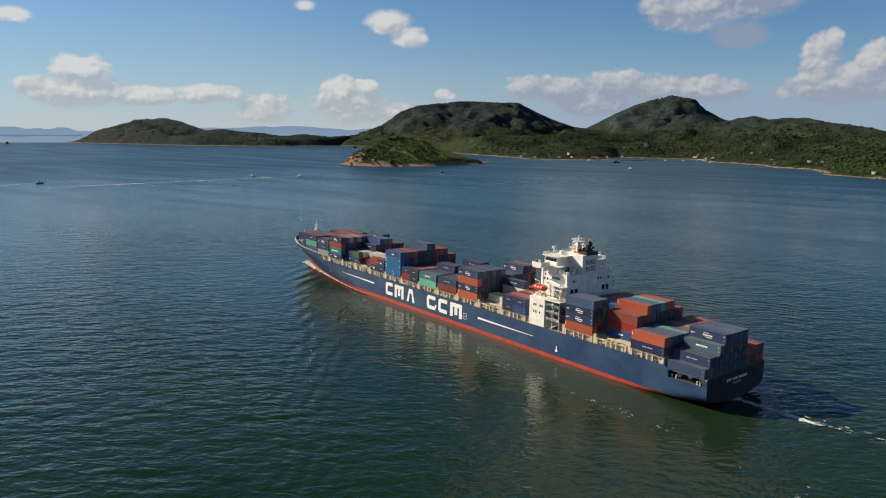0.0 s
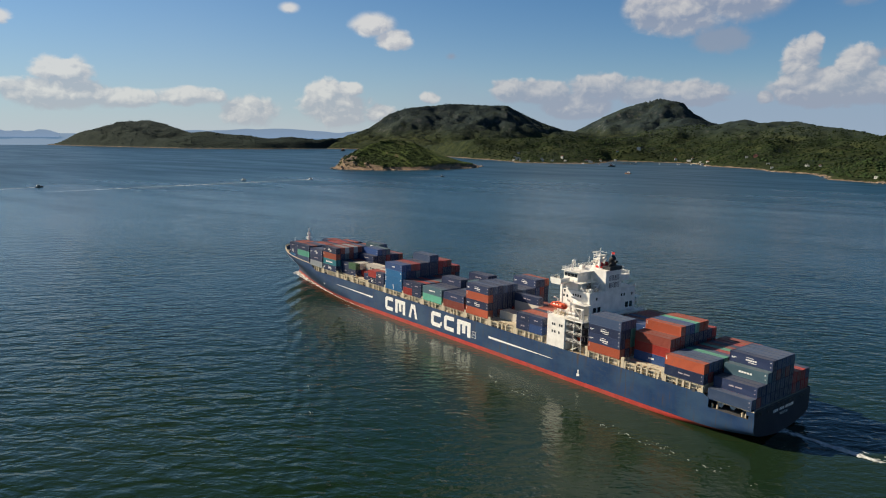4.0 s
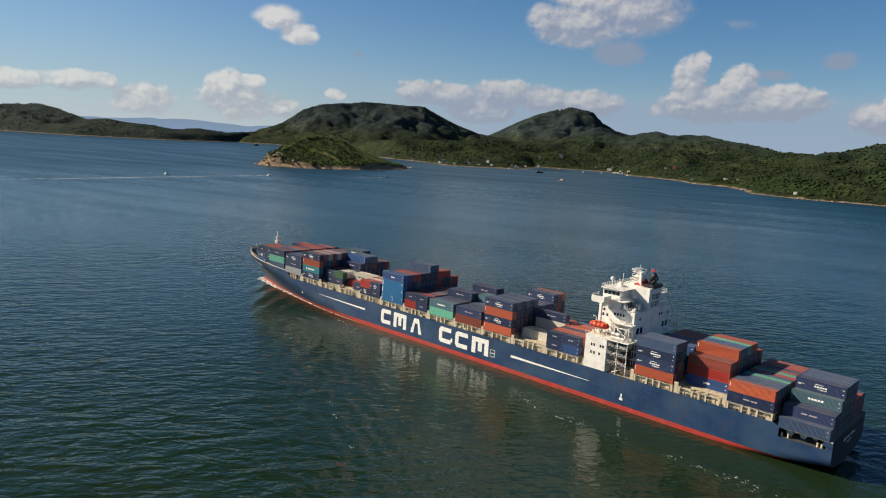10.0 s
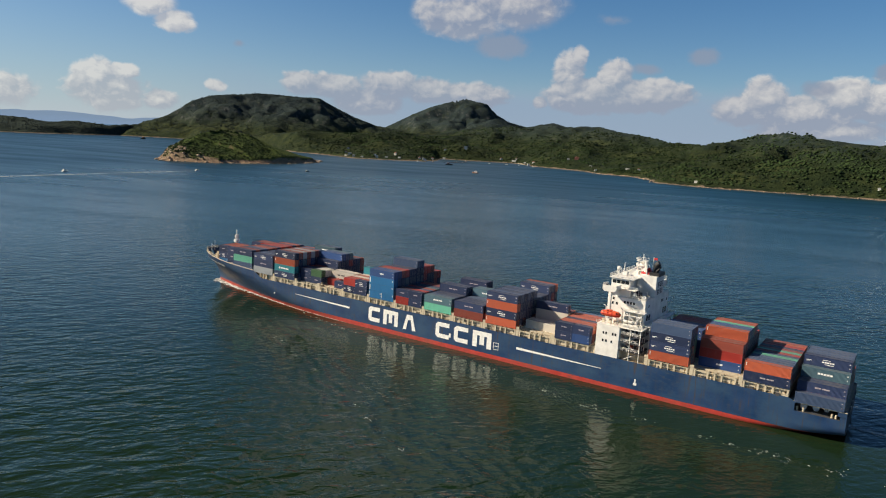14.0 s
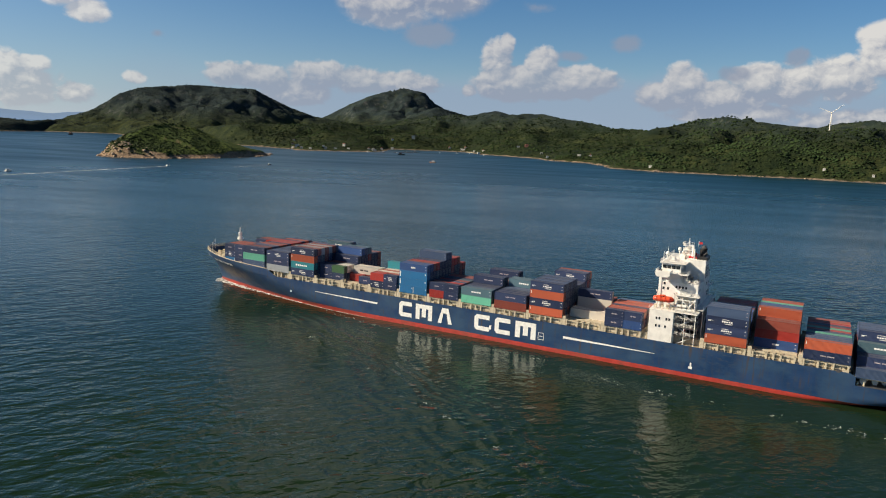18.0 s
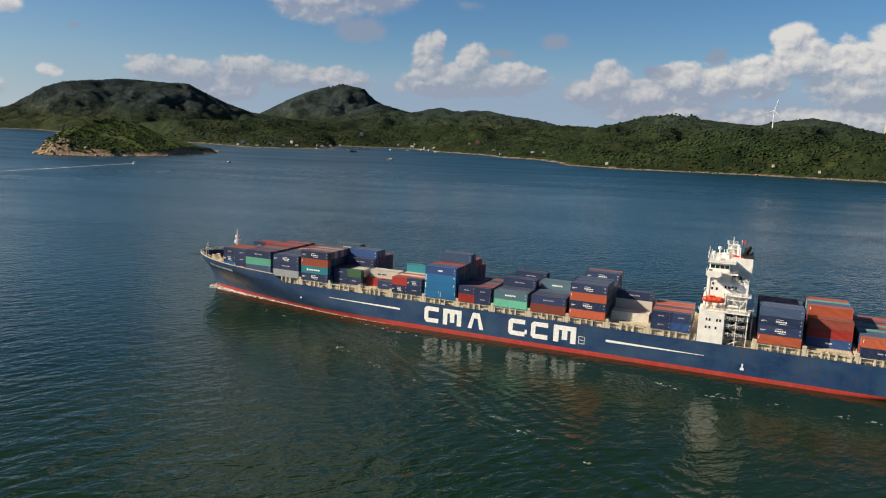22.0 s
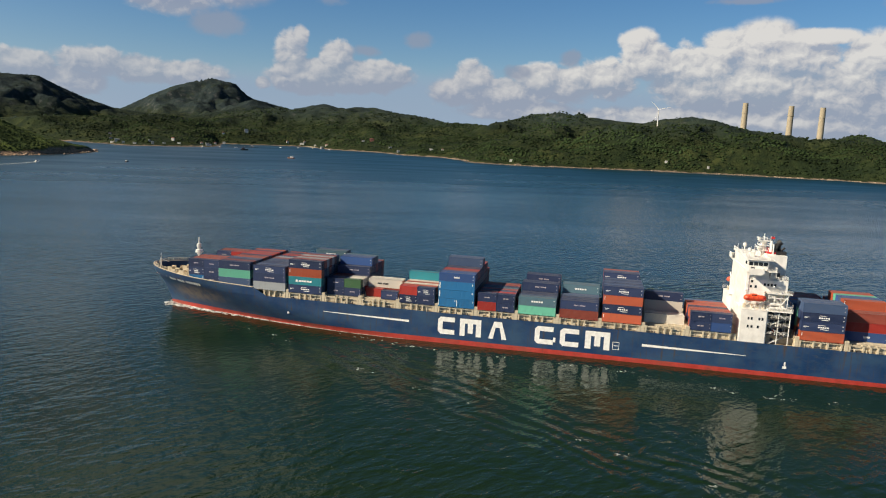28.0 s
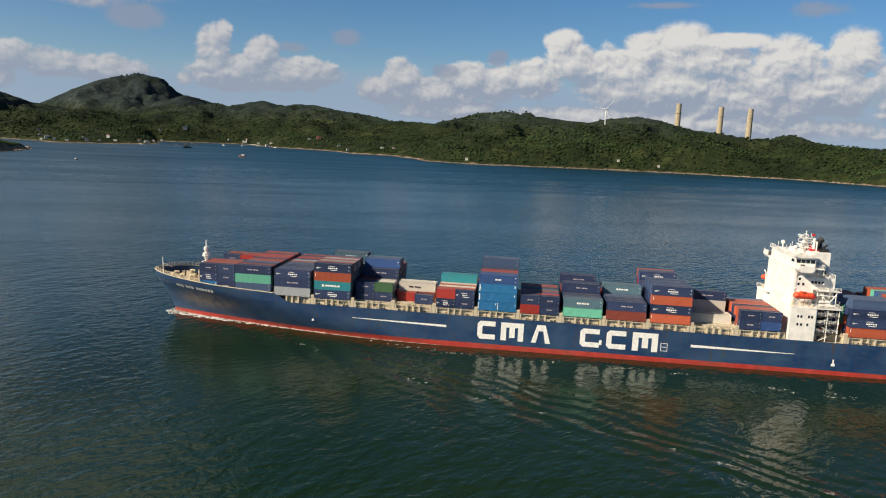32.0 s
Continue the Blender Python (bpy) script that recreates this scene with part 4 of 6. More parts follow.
def wind_turbine(x, y, hub):
    t = thing("wind_turbine", "white three-bladed wind turbine on the ridge", "wind turbine")
    bm = bmesh.new()
    rod(bm, (0, 0, 0), (0, 0, hub), 1.5, 0.95, 12)
    part("tower", bm, WHITE, t)
    bm = bmesh.new()
    box(bm, -1.3, 1.3, -3.2, 4, hub - 1.2, hub + 1.6, 0.4)
    part("nacelle", bm, WHITE, t)
    bm = bmesh.new()
    ball(bm, (0, 0, 0), 1.2)
    rod(bm, (0, 0, 0), (0, 1.0, 0), 0.9, sides=12)
    rotor = part("rotor", bm, WHITE, t, "white hub with three slender blades")
    for a in (0, 120, 240):
        bm = bmesh.new()
        side, tip = Vector((math.cos(radians(a)), 0, -math.sin(radians(a)))), Vector((math.sin(radians(a)), 0, math.cos(radians(a))))
        rows = []
        for r, w in ((0.6, 0.4), (4.0, 0.85), (12.0, 0.6), (21.0, 0.42), (29.0, 0.16)):
            rows.append([bm.verts.new(tip * r + side * w * k + Vector((0, d, 0))) for k, d in ((-1, 0.05), (0.3, -0.22), (1, 0.0), (0.3, 0.22))])
        for p, q in zip(rows, rows[1:]):
            for k in range(4):
                bm.faces.new((p[k], p[(k + 1) % 4], q[(k + 1) % 4], q[k]))
        bm.faces.new(rows[-1])
        bmesh.ops.recalc_face_normals(bm, faces=bm.faces)
        part("blade", bm, WHITE, rotor)
    rotor.matrix_basis = pose(0, -3.8, hub + 0.2)
    SPINNERS.append((rotor, [(k, pose(0, -3.8, hub + 0.2, 0, 58.0 - 69.5 * (k - 30.0), 0)) for k in range(33)]))
    t.matrix_basis = pose(x, y, 84)


wind_turbine(-23.6, 1606, 49)


def house(x, y, z, w, d, h, turn, colour, gable):
    t = thing("house", "small white village house above the shore" if not gable else "small house with a red-brown pitched roof", "house", "shore houses")
    bm = bmesh.new()
    box(bm, -w / 2, w / 2, -d / 2, d / 2, -2, h)
    part("wall", bm, colour, t)
    bm = bmesh.new()
    if gable:
        prism(bm, [(-w / 2 - 0.4, h), (w / 2 + 0.4, h), (0, h + w * 0.3)], -d / 2 - 0.4, d / 2 + 0.4)
        part("roof", bm, ROOF, t)
    else:
        box(bm, -w / 2 - 0.3, w / 2 + 0.3, -d / 2 - 0.3, d / 2 + 0.3, h, h + 0.6)
        part("roof", bm, WALL, t)
    n = max(1, int(w / 3.6))
    for s in range(max(1, int(h / 3))):
        for i in range(n):
            bm = bmesh.new()
            cx = -w / 2 + (i + 0.5) * w / n
            box(bm, cx - 0.35, cx + 0.35, -d / 2 - 0.06, -d / 2 + 0.1, 1.1 + 3 * s, 1.9 + 3 * s)
            part("window", bm, GLASS, t)
    t.matrix_basis = pose(x, y, z, 0, 0, turn)


def ground_z(x, y):
    return float(heights(np.array([float(x)]), np.array([float(y)]), MAIN_SHORE, MAIN_RIDGES, 1.0, 60)[0])


VILLAGE_HOUSES = (
        (-1325, 1323, 16, 12, 9, 40, WALL, 0), (-1290, 1300, 9, 8, 6, 30, WALL, 0), (-1360, 1345, 10, 8, 5, 40, WALL, 1), (-1187, 1719, 15, 10, 13, 30, WALL, 0),
        (-773, 1656, 16, 12, 9, 25, ROOF, 1), (-800, 1660, 10, 8, 8, 25, WALL, 0), (-1130, 1420, 14, 9, 6, 35, WALL, 0), (-1160, 1500, 9, 8, 5, 20, WALL, 1))
SHORE_HOUSES = (
        (-1215, 1640, 10, 8, 5, 20, WALL, 0), (-1010, 1722, 18, 8, 5, 10, WALL, 0), (-900, 1640, 10, 8, 5, 0, WALL, 1), (-650, 1500, 9, 8, 5, 30, WALL, 0),
        (-560, 1480, 12, 8, 5, 10, WALL, 0), (-530, 1475, 9, 7, 7, 20, WALL, 1), (-1420, 1420, 9, 8, 6, 30, WALL, 1), (-1250, 1345, 8, 8, 5, 30, WALL, 0),
        (-20, 1285, 7, 5, 4, 0, WALL, 0), (60, 1275, 6, 5, 4, 0, WALL, 0), (-330, 1240, 8, 6, 3, 0, WALL, 0))
for hx, hy, w, d, h, turn, colour, gable in VILLAGE_HOUSES + SHORE_HOUSES:
    house(hx, hy, max(2.0, ground_z(hx, hy)), w * 0.7, d * 0.7, max(3.2, h * 0.7), turn, colour, gable)


village = random.Random(17)
for hx, hy in ((-1337, 1320), (-1163, 1440), (-1135, 1420), (-1010, 1740), (-905, 1620), (-690, 1560), (-1259, 1300), (-1230, 1330), (-1212, 1350),
               (-1190, 1380), (-1220, 1400), (-1240, 1680), (-1060, 1730), (-960, 1700)):
    house(hx, hy, max(2.0, ground_z(hx, hy)), village.uniform(4.5, 8), village.uniform(4, 6), village.choice((3.2, 3.2, 6.2)), village.uniform(-10, 50), WALL, village.random() < 0.3)


# ---- the ship: x runs aft, y to starboard from the port side, z up from the waterline ----
HALF, MID = 16.1, 16.1
STERN = 110.8


def stem_x(z):
    return -166.0 - 7.0 * max(0.0, min(1.0, (z - 1.0) / 13.0)) ** 1.2


def top_z(x):
    """Upper edge of the side plating."""
    if x > 97.0:
        return 9.5
    if x > -118.5:
        return 10.3
    if x > -123.5:
        return 10.3 + (-118.5 - x) / 5.0 * 2.8
    return 13.1 + (-123.5 - x) / 49.5 * 2.6


def keel_z(x):
    return -4.0 if x < 78 else -4.0 + 4.3 * ((x - 78) / (STERN - 78)) ** 1.25


def half_breadth(x, z):
    up = max(0.0, min(1.0, z / 13.0))
    run = x - stem_x(z)
    entry = 104 - 67 * up ** 0.8
    f = max(0.0, min(1.0, run / entry))
    b = HALF * math.sin(math.pi / 2 * f) ** (1.05 - 0.50 * up)
    if x > 78:
        k = keel_z(x)
        t = max(0.0, min(1.0, (z - k) / 4.2))
        b *= (1 - (1 - t) ** 3) * (1 - 0.03 * ((x - 78) / 33) ** 2)
    return b


def hull_strip(rows, cols=150):
    """Side plating between heights, given as functions of x, on both sides."""
    bm = bmesh.new()
    for side in (-1, 1):
        lines = []
        for zf in rows:
            line = []
            for i in range(cols + 1):
                u = i / cols
                u = u ** 1.5 if u < 0.5 else u ** 1.5
                z = zf(stem_x(5) + u * (STERN - stem_x(5)))
                x = stem_x(z) + u * (STERN - stem_x(z))
                z = max(zf(x), keel_z(x))
                line.append(bm.verts.new((x, MID + side * half_breadth(x, z), z)))
            lines.append(line)
        for a, b in zip(lines, lines[1:]):
            for i in range(cols):
                q = (a[i], a[i + 1], b[i + 1], b[i])
                bm.faces.new(q if side < 0 else q[::-1])
    bmesh.ops.remove_doubles(bm, verts=bm.verts, dist=0.004)
    bmesh.ops.dissolve_degenerate(bm, edges=bm.edges, dist=0.004)
    return bm


def level(z):
    return lambda x: min(z, top_z(x))


part("boot_top", hull_strip([level(z) for z in (-3.5, -2.0, -1.0, 0.0, 0.8, 1.5)]), BOOT_RED, ship, "weathered red boot-top paint at the waterline", True)


def open_stern(bm):
    """The mooring deck's opening in both sides near the stern."""
    gone = [f for f in bm.faces if 98.0 < f.calc_center_median().x < 108.6 and 6.9 < f.calc_center_median().z < 9.2]
    bmesh.ops.delete(bm, geom=gone, context="FACES")
    return bm


hull_levels = [1.5, 2.5, 3.6, 4.8, 5.8, 6.9, 8.0, 9.2, 10.3]
part("side_plating", open_stern(hull_strip([level(z) for z in hull_levels], 260)), HULL_BLUE, ship, "scuffed dark blue hull plating", True)
part("bow_plating", hull_strip([lambda x: min(10.3, top_z(x)), lambda x: 10.3 + (top_z(x) - 10.3) * 0.5, top_z]), HULL_BLUE, ship, smooth=True)


def stern_parts():
    # transom
    bm = bmesh.new()
    zs = [0.3, 0.5, 0.9, 1.5, 2.2, 3.2, 4.4, 5.8, 7.4, 8.6, 9.7]
    left = [bm.verts.new((STERN, MID - max(0.05, half_breadth(STERN, z)), z)) for z in zs]
    right = [bm.verts.new((STERN, MID + max(0.05, half_breadth(STERN, z)), z)) for z in zs]
    for i in range(len(zs) - 1):
        bm.faces.new((left[i], right[i], right[i + 1], left[i + 1]))
    bmesh.ops.recalc_face_normals(bm, faces=bm.faces)
    part("transom", bm, TRANSOM, ship, "near-black navy transom plating")
    for y, w in ((1.6, 3.0), (6.2, 4.6), (12.4, 4.6), (18.6, 4.6), (24.8, 4.4)):
        bm = bmesh.new()
        # no hole is cut: a black box stands in for the port's dark inside
        box(bm, STERN - 0.5, STERN + 0.04, y, y + w, 7.9, 9.25, 0.2)
        part("mooring_port", bm, BLACK, ship, "wide black block standing in for a shaded mooring port in the transom")
        for k in (0.25, 0.7):
            bm = bmesh.new()
            rod(bm, (STERN + 0.12, y + w * k, 7.9), (STERN + 0.12, y + w * k, 8.6), 0.22, sides=8)
            part("fairlead_roller", bm, STEEL, ship)
    # names on the transom
    for y0, w, z, h in ((10.6, 2.7, 6.9, 0.8), (14.0, 2.7, 6.9, 0.8), (17.3, 4.8, 6.9, 0.8)):
        n = max(3, int(w / 0.9))
        for k in range(n):
            bm = bmesh.new()
            a = y0 + k * w / n
            box(bm, STERN + 0.02, STERN + 0.06, a, a + w / n * 0.72, z, z + h)
            part("name_bar", bm, LETTER, ship)
    font = bpy.data.curves.new("port_of_registry", "FONT")
    font.body, font.size, font.extrude, font.align_x = "VALLETTA", 1.0, 0.015, "CENTER"
    ob = new("port_of_registry", font)
    me = bpy.data.meshes.new_from_object(ob)
    bpy.data.objects.remove(ob)
    me.materials.append(LETTER)
    ob = new("port_of_registry", me)
    ob.parent = ship
    ob.matrix_basis = Matrix.Translation((STERN + 0.05, 16.4, 5.6)) @ Matrix(((0, 0, 1, 0), (1, 0, 0, 0), (0, 1, 0, 0), (0, 0, 0, 1)))
    # mooring deck behind the opening; its dark steel puts the interior's shade into colour
    bm = bmesh.new()
    box(bm, 95.5, STERN - 0.1, 0.6, 31.6, 6.7, 6.9)
    part("mooring_deck", bm, STEEL, ship)
    bm = bmesh.new()
    box(bm, 95.2, 95.6, 0.4, 31.8, 6.9, 9.4)
    part("mooring_bulkhead", bm, STEEL, ship)
    bm = bmesh.new()
    box(bm, 97.4, STERN, 0.2, 32.0, 9.2, 9.48, 0.05)
    part("stern_platform", bm, BEIGE, ship)
    for y in (0.25, 31.55):
        bm = bmesh.new()
        box(bm, 96.4, 97.9, y, y + 0.4, 8.0, 9.2)
        part("stern_web", bm, HULL_BLUE, ship)
        bm = bmesh.new()
        box(bm, 108.6, STERN, y, y + 0.4, 8.0, 9.2)
        part("stern_web", bm, HULL_BLUE, ship)
    for x, y in ((100, 4.4), (103, 5.4), (105.5, 7), (101, 9), (104, 20), (101, 27)):
        bm = bmesh.new()
        rod(bm, (x, y - 1.2, 7.8), (x, y + 1.2, 7.8), 0.55, sides=14)
        for yy in (y - 1.4, y + 1.4):
            rod(bm, (x, yy - 0.08, 7.8), (x, yy + 0.08, 7.8), 0.85, sides=14)
            box(bm, x - 0.5, x + 0.5, yy - 0.06, yy + 0.06, 6.9, 7.8)
        part("mooring_winch", bm, WHITE, ship, "pale mooring winch drum on a frame")
    for x in (98.6, 100.2, 107.2, 108.2):
        bm = bmesh.new()
        rod(bm, (x, 1.2, 6.9), (x, 1.2, 8.0), 0.28, sides=10)
        part("bollard", bm, BEIGE, ship)


stern_parts()


def decks():
    bm = bmesh.new()
    cols, rows = 90, 2
    xs = [stem_x(9) + 3 + (96 - stem_x(9) - 3) * (i / cols) for i in range(cols + 1)]
    a = [bm.verts.new((x, MID - half_breadth(x, 9.6) + 0.15, 9.9 if x > -121 else 12.6)) for x in xs]
    b = [bm.verts.new((x, MID + half_breadth(x, 9.6) - 0.15, 9.9 if x > -121 else 12.6)) for x in xs]
    for i in range(cols):
        bm.faces.new((a[i], a[i + 1], b[i + 1], b[i]))
    bmesh.ops.recalc_face_normals(bm, faces=bm.faces)
    part("main_deck", bm, DECK, ship, "tan deck plating")
    bm = bmesh.new()
    box(bm, -152, 96, 2.7, 29.5, 9.9, 11.9)
    cut = [v for v in bm.verts if v.co.x < -100]
    for v in cut:
        v.co.y = MID + (v.co.y - MID) * 0.72
    part("hatch_coaming", bm, BEIGE, ship, "beige steel hatch coaming")


decks()

FORE = [-150.4 + 13.45 * i for i in range(14)]
AFT = [56.2, 70.05, 83.95, 97.75]
BASE = 12.55


def hatch_covers():
    bm = bmesh.new()
    edge = [(0, 0), (12.3, 0), (12.3, 0.5)]
    for i in range(6):
        edge += [(11.7 - i * 2.1, 0.5), (11.65 - i * 2.1, 0.57), (11.45 - i * 2.1, 0.57), (11.4 - i * 2.1, 0.5)]
    prism(bm, edge + [(0, 0.5)], 0, 8.9)
    me = mesh_of("hatch_cover", bm, BEIGE)
    for bx in FORE[1:] + AFT[:3]:
        for k in range(3):
            ob = new("hatch_cover", me)
            ob.parent = ship
            ob.location = (bx, 2.7 + 9.0 * k, 11.95)
    # pedestals that carry the outboard stacks, and the deck's edge
    bm = bmesh.new()
    box(bm, -0.25, 0.25, 0, 1.0, 0, 2.6)
    box(bm, -0.45, 0.45, 0, 1.3, 2.3, 2.62)
    ped = mesh_of("pedestal", bm, BEIGE)
    bm = bmesh.new()
    box(bm, -0.55, 0.55, 0, 2.3, 0, 2.7, 0.04)
    box(bm, -0.62, 0.62, -0.05, 0.6, 2.7, 3.5, 0.04)
    post = mesh_of("lashing_post", bm, BEIGE)
    bm = bmesh.new()
    box(bm, 0, 12.8, 0.1, 0.22, 2.05, 2.3)
    box(bm, 0, 12.8, 0.1, 0.16, 1.0, 1.1)
    beam = mesh_of("side_girder", bm, BEIGE)
    for bx in FORE[2:] + AFT[:3]:
        for side in (0, 1):
            flip = Matrix.Diagonal((1, -1 if side else 1, 1, 1))
            y = 32.0 if side else 0.2
            for dx in (0.3, 4.1, 6.1, 8.1, 11.9):
                ob = new("pedestal", ped)
                ob.parent, ob.matrix_basis = ship, Matrix.Translation((bx + dx, y, 9.9)) @ flip
            if bx < -120:
                continue
            ob = new("lashing_post", post)
            ob.parent, ob.matrix_basis = ship, Matrix.Translation((bx - 0.6, y, 9.9)) @ flip
            ob = new("side_girder", beam)
            ob.parent, ob.matrix_basis = ship, Matrix.Translation((bx - 0.3, y, 9.9)) @ flip
    for x0, x1 in ((-119.0, 38.4), (54.8, 95.0)):
        for y0 in (1.0, 31.0):
            bm = bmesh.new()
            box(bm, x0, x1, y0, y0 + 0.2, 9.9, 12.05)
            n = int((x1 - x0) / 2.2)
            for i in range(n):
                x = x0 + (i + 0.5) * (x1 - x0) / n
                box(bm, x - 0.08, x + 0.08, y0 - 0.22, y0 + 0.42, 9.9, 11.8)
            box(bm, x0, x1, y0 - 0.2, y0 + 0.4, 12.05, 12.2)
            part("side_coaming", bm, BEIGE, ship, "beige ribbed side coaming")
    # cross gangways between the bays
    bm = bmesh.new()
    box(bm, -0.5, 0.5, 2.0, 30.2, 0, 0.25)
    for i in range(12):
        box(bm, -0.4, -0.3, 2.4 + 2.45 * i, 2.55 + 2.45 * i, -2.4, 1.2)
        box(bm, 0.3, 0.4, 2.4 + 2.45 * i, 2.55 + 2.45 * i, -2.4, 1.2)
    me = mesh_of("lashing_bridge", bm, BEIGE)
    for bx in FORE[2:] + AFT[:3]:
        ob = new("lashing_bridge", me)
        ob.parent, ob.location = ship, (bx - 0.62, 0, 12.4)


hatch_covers()


def deck_clutter():
    """Vents, lockers, reels and pipes along both side passages."""
    rng = random.Random(41)
    bm = bmesh.new()
    rod(bm, (0, 0, 0), (0, 0, 0.8), 0.16, sides=8)
    ball(bm, (0, 0, 0.95), 0.34, (1, 1, 0.7), 8, 6)
    vent = mesh_of("deck_vent", bm, BEIGE)
    bm = bmesh.new()
    box(bm, -0.6, 0.6, -0.3, 0.3, 0, 0.9, 0.05)
    box(bm, -0.64, 0.64, -0.34, 0.34, 0.9, 0.98)
    locker = mesh_of("deck_locker", bm, BEIGE)
    bm = bmesh.new()
    rod(bm, (0, -0.35, 0.5), (0, 0.35, 0.5), 0.42, sides=12)
    for y in (-0.4, 0.4):
        box(bm, -0.5, 0.5, y - 0.05, y + 0.05, 0, 1.0)
    reel = mesh_of("hose_reel", bm, STEEL)
    bm = bmesh.new()
    rod(bm, (-2.2, 0, 0.35), (2.2, 0, 0.35), 0.09, sides=6)
    rod(bm, (-2.2, 0.25, 0.5), (2.2, 0.25, 0.5), 0.06, sides=6)
    for x in (-2.0, 0, 2.0):
        box(bm, x - 0.06, x + 0.06, -0.1, 0.35, 0, 0.4)
    pipe = mesh_of("deck_pipe", bm, DECK)
    bm = bmesh.new()
    rod(bm, (0, 0, 0), (0, 0, 0.9), 0.2, sides=8)
    rod(bm, (0.7, 0, 0), (0.7, 0, 0.9), 0.2, sides=8)
    box(bm, -0.35, 1.05, -0.3, 0.3, 0, 0.15)
    bitts = mesh_of("bitts", bm, STEEL)
    for side in (0, 1):
        x = -118.0
        while x < 94.0:
            x += rng.uniform(1.2, 4.0)
            me = rng.choice((vent, vent, locker, locker, reel, pipe, pipe, bitts))
            if 37.0 < x < 54.5 or half_breadth(x, 9.6) < 15.0:
                continue
            y = rng.uniform(0.42, 0.62)
            ob = new(me.name.split(".")[0], me)
            ob.parent, ob.matrix_basis = ship, Matrix.Translation((x, y if not side else 32.2 - y, 9.9))


deck_clutter()


def rail(name, pts, height=1.1, r=0.045, gap=1.6, material=None):
    """Posts and three rails along a line of points."""
    bm = bmesh.new()
    for a, b in zip(pts, pts[1:]):
        a, b = Vector(a), Vector(b)
        n = max(1, round((b - a).length / gap))
        for i in range(n + 1):
            p = a.lerp(b, i / n)
            rod(bm, p, p + Vector((0, 0, height)), r, sides=4)
        for k in (0.4, 0.72, 1.0):
            rod(bm, a + Vector((0, 0, height * k)), b + Vector((0, 0, height * k)), r * 0.8, sides=4)
    return part(name, bm, material or WHITE, ship)


def bow_parts():
    rim = [(stem_x(13) + 0.6 + d, MID + s * half_breadth(stem_x(13) + 0.6 + d, 14.5)) for s, d in
           ((-1, 22), (-1, 15), (-1, 9), (-1, 4), (-1, 1.2), (1, 1.2), (1, 4), (1, 9), (1, 15), (1, 22))]
    rail("bow_rail", [(x, y, top_z(x)) for x, y in rim], 1.2, 0.07, 1.5, BEIGE)
    for side in (-1, 1):
        bm = bmesh.new()
        xs = [-172.6 + 49.0 * (i / 24) ** 1.4 for i in range(25)]
        pts = [(x, MID + side * half_breadth(x, top_z(x)), top_z(x) + 0.02) for x in xs]
        for a, b in zip(pts, pts[1:]):
            rod(bm, a, b, 0.16, sides=6)
        part("bow_rim", bm, BEIGE, ship, "pale rounded rim of the bow bulwark")
    bm = bmesh.new()
    rod(bm, (-154.2, 16, 12.6), (-154.2, 16, 26.6), 0.55, 0.22, 10)
    part("foremast_pole", bm, WHITE, ship, "white foremast with lights")
    for z, w in ((18.0, 1.9), (21.0, 1.5), (23.2, 1.0)):
        bm = bmesh.new()
        rod(bm, (-154.2, 16, z), (-154.2, 16, z + 0.25), w, sides=10)
        rod(bm, (-154.2, 16, z - 1.2), (-154.2, 16, z), 0.5, w * 0.8, 10)
        rod(bm, (-154.2, 16, z + 0.2), (-154.2, 16, z + 1.0), w * 0.8, w * 0.9, 10)
        part("foremast_platform", bm, WHITE, ship)
    for x, y in ((-162, 12), (-162, 20), (-158, 11), (-158, 21), (-166, 16)):
        bm = bmesh.new()
        rod(bm, (x, y - 1.3, 13.6), (x, y + 1.3, 13.6), 0.75, sides=12)
        box(bm, x - 0.9, x + 0.9, y - 1.6, y - 1.3, 12.6, 14.6)
        box(bm, x - 0.9, x + 0.9, y + 1.3, y + 1.6, 12.6, 14.6)
        part("windlass", bm, BEIGE, ship, "beige anchor windlass")
    for x, y, w, h in ((-164.5, 13, 1.0, 0.9), (-164.5, 18.6, 1.0, 0.9), (-160, 16, 1.6, 1.5), (-156, 14, 1.2, 1.1), (-156.4, 18, 1.4, 1.3), (-155.5, 8.2, 1.0, 1.4), (-155.5, 23.6, 1.0, 1.4), (-159.6, 8.6, 0.8, 0.9), (-159.6, 22.8, 0.8, 0.9)):
        bm = bmesh.new()
        box(bm, x, x + w, y, y + w * 0.9, 12.6, 12.6 + h, 0.08)
        rod(bm, (x + 0.3, y + 0.3, 12.6), (x + 0.3, y + 0.3, 13.4 + h), 0.1, sides=5)
        part("deck_gear", bm, DECK if w < 1.1 else BEIGE, ship)
    for d in range(7):
        x = -168.5 + 2.4 * d
        for sgn in (-1, 1):
            bm = bmesh.new()
            y = MID + sgn * (half_breadth(x, 13.0) - 0.9)
            for e in (-0.35, 0.35):
                rod(bm, (x + e, y, 12.6), (x + e, y, 13.7), 0.2, sides=8)
            box(bm, x - 0.7, x + 0.7, y - 0.25, y + 0.25, 12.6, 12.8)
            part("bitts", bm, BEIGE, ship)
    bm = bmesh.new()
    rod(bm, (-168.5, 12.5, 13), (-168.5, 12.5, 18.2), 0.12, sides=6)
    rod(bm, (-168.5, 12.5, 18.0), (-165.5, 13.5, 16.6), 0.1, sides=6)
    rod(bm, (-170.6, 16, 14.6), (-170.6, 16, 19.4), 0.09, sides=6)
    part("bow_davit", bm, WHITE, ship)
    bm = bmesh.new()
    box(bm, -152.4, -151.6, 5.5, 26.7, 12.6, 16.2)
    part("breakwater", bm, BEIGE, ship)
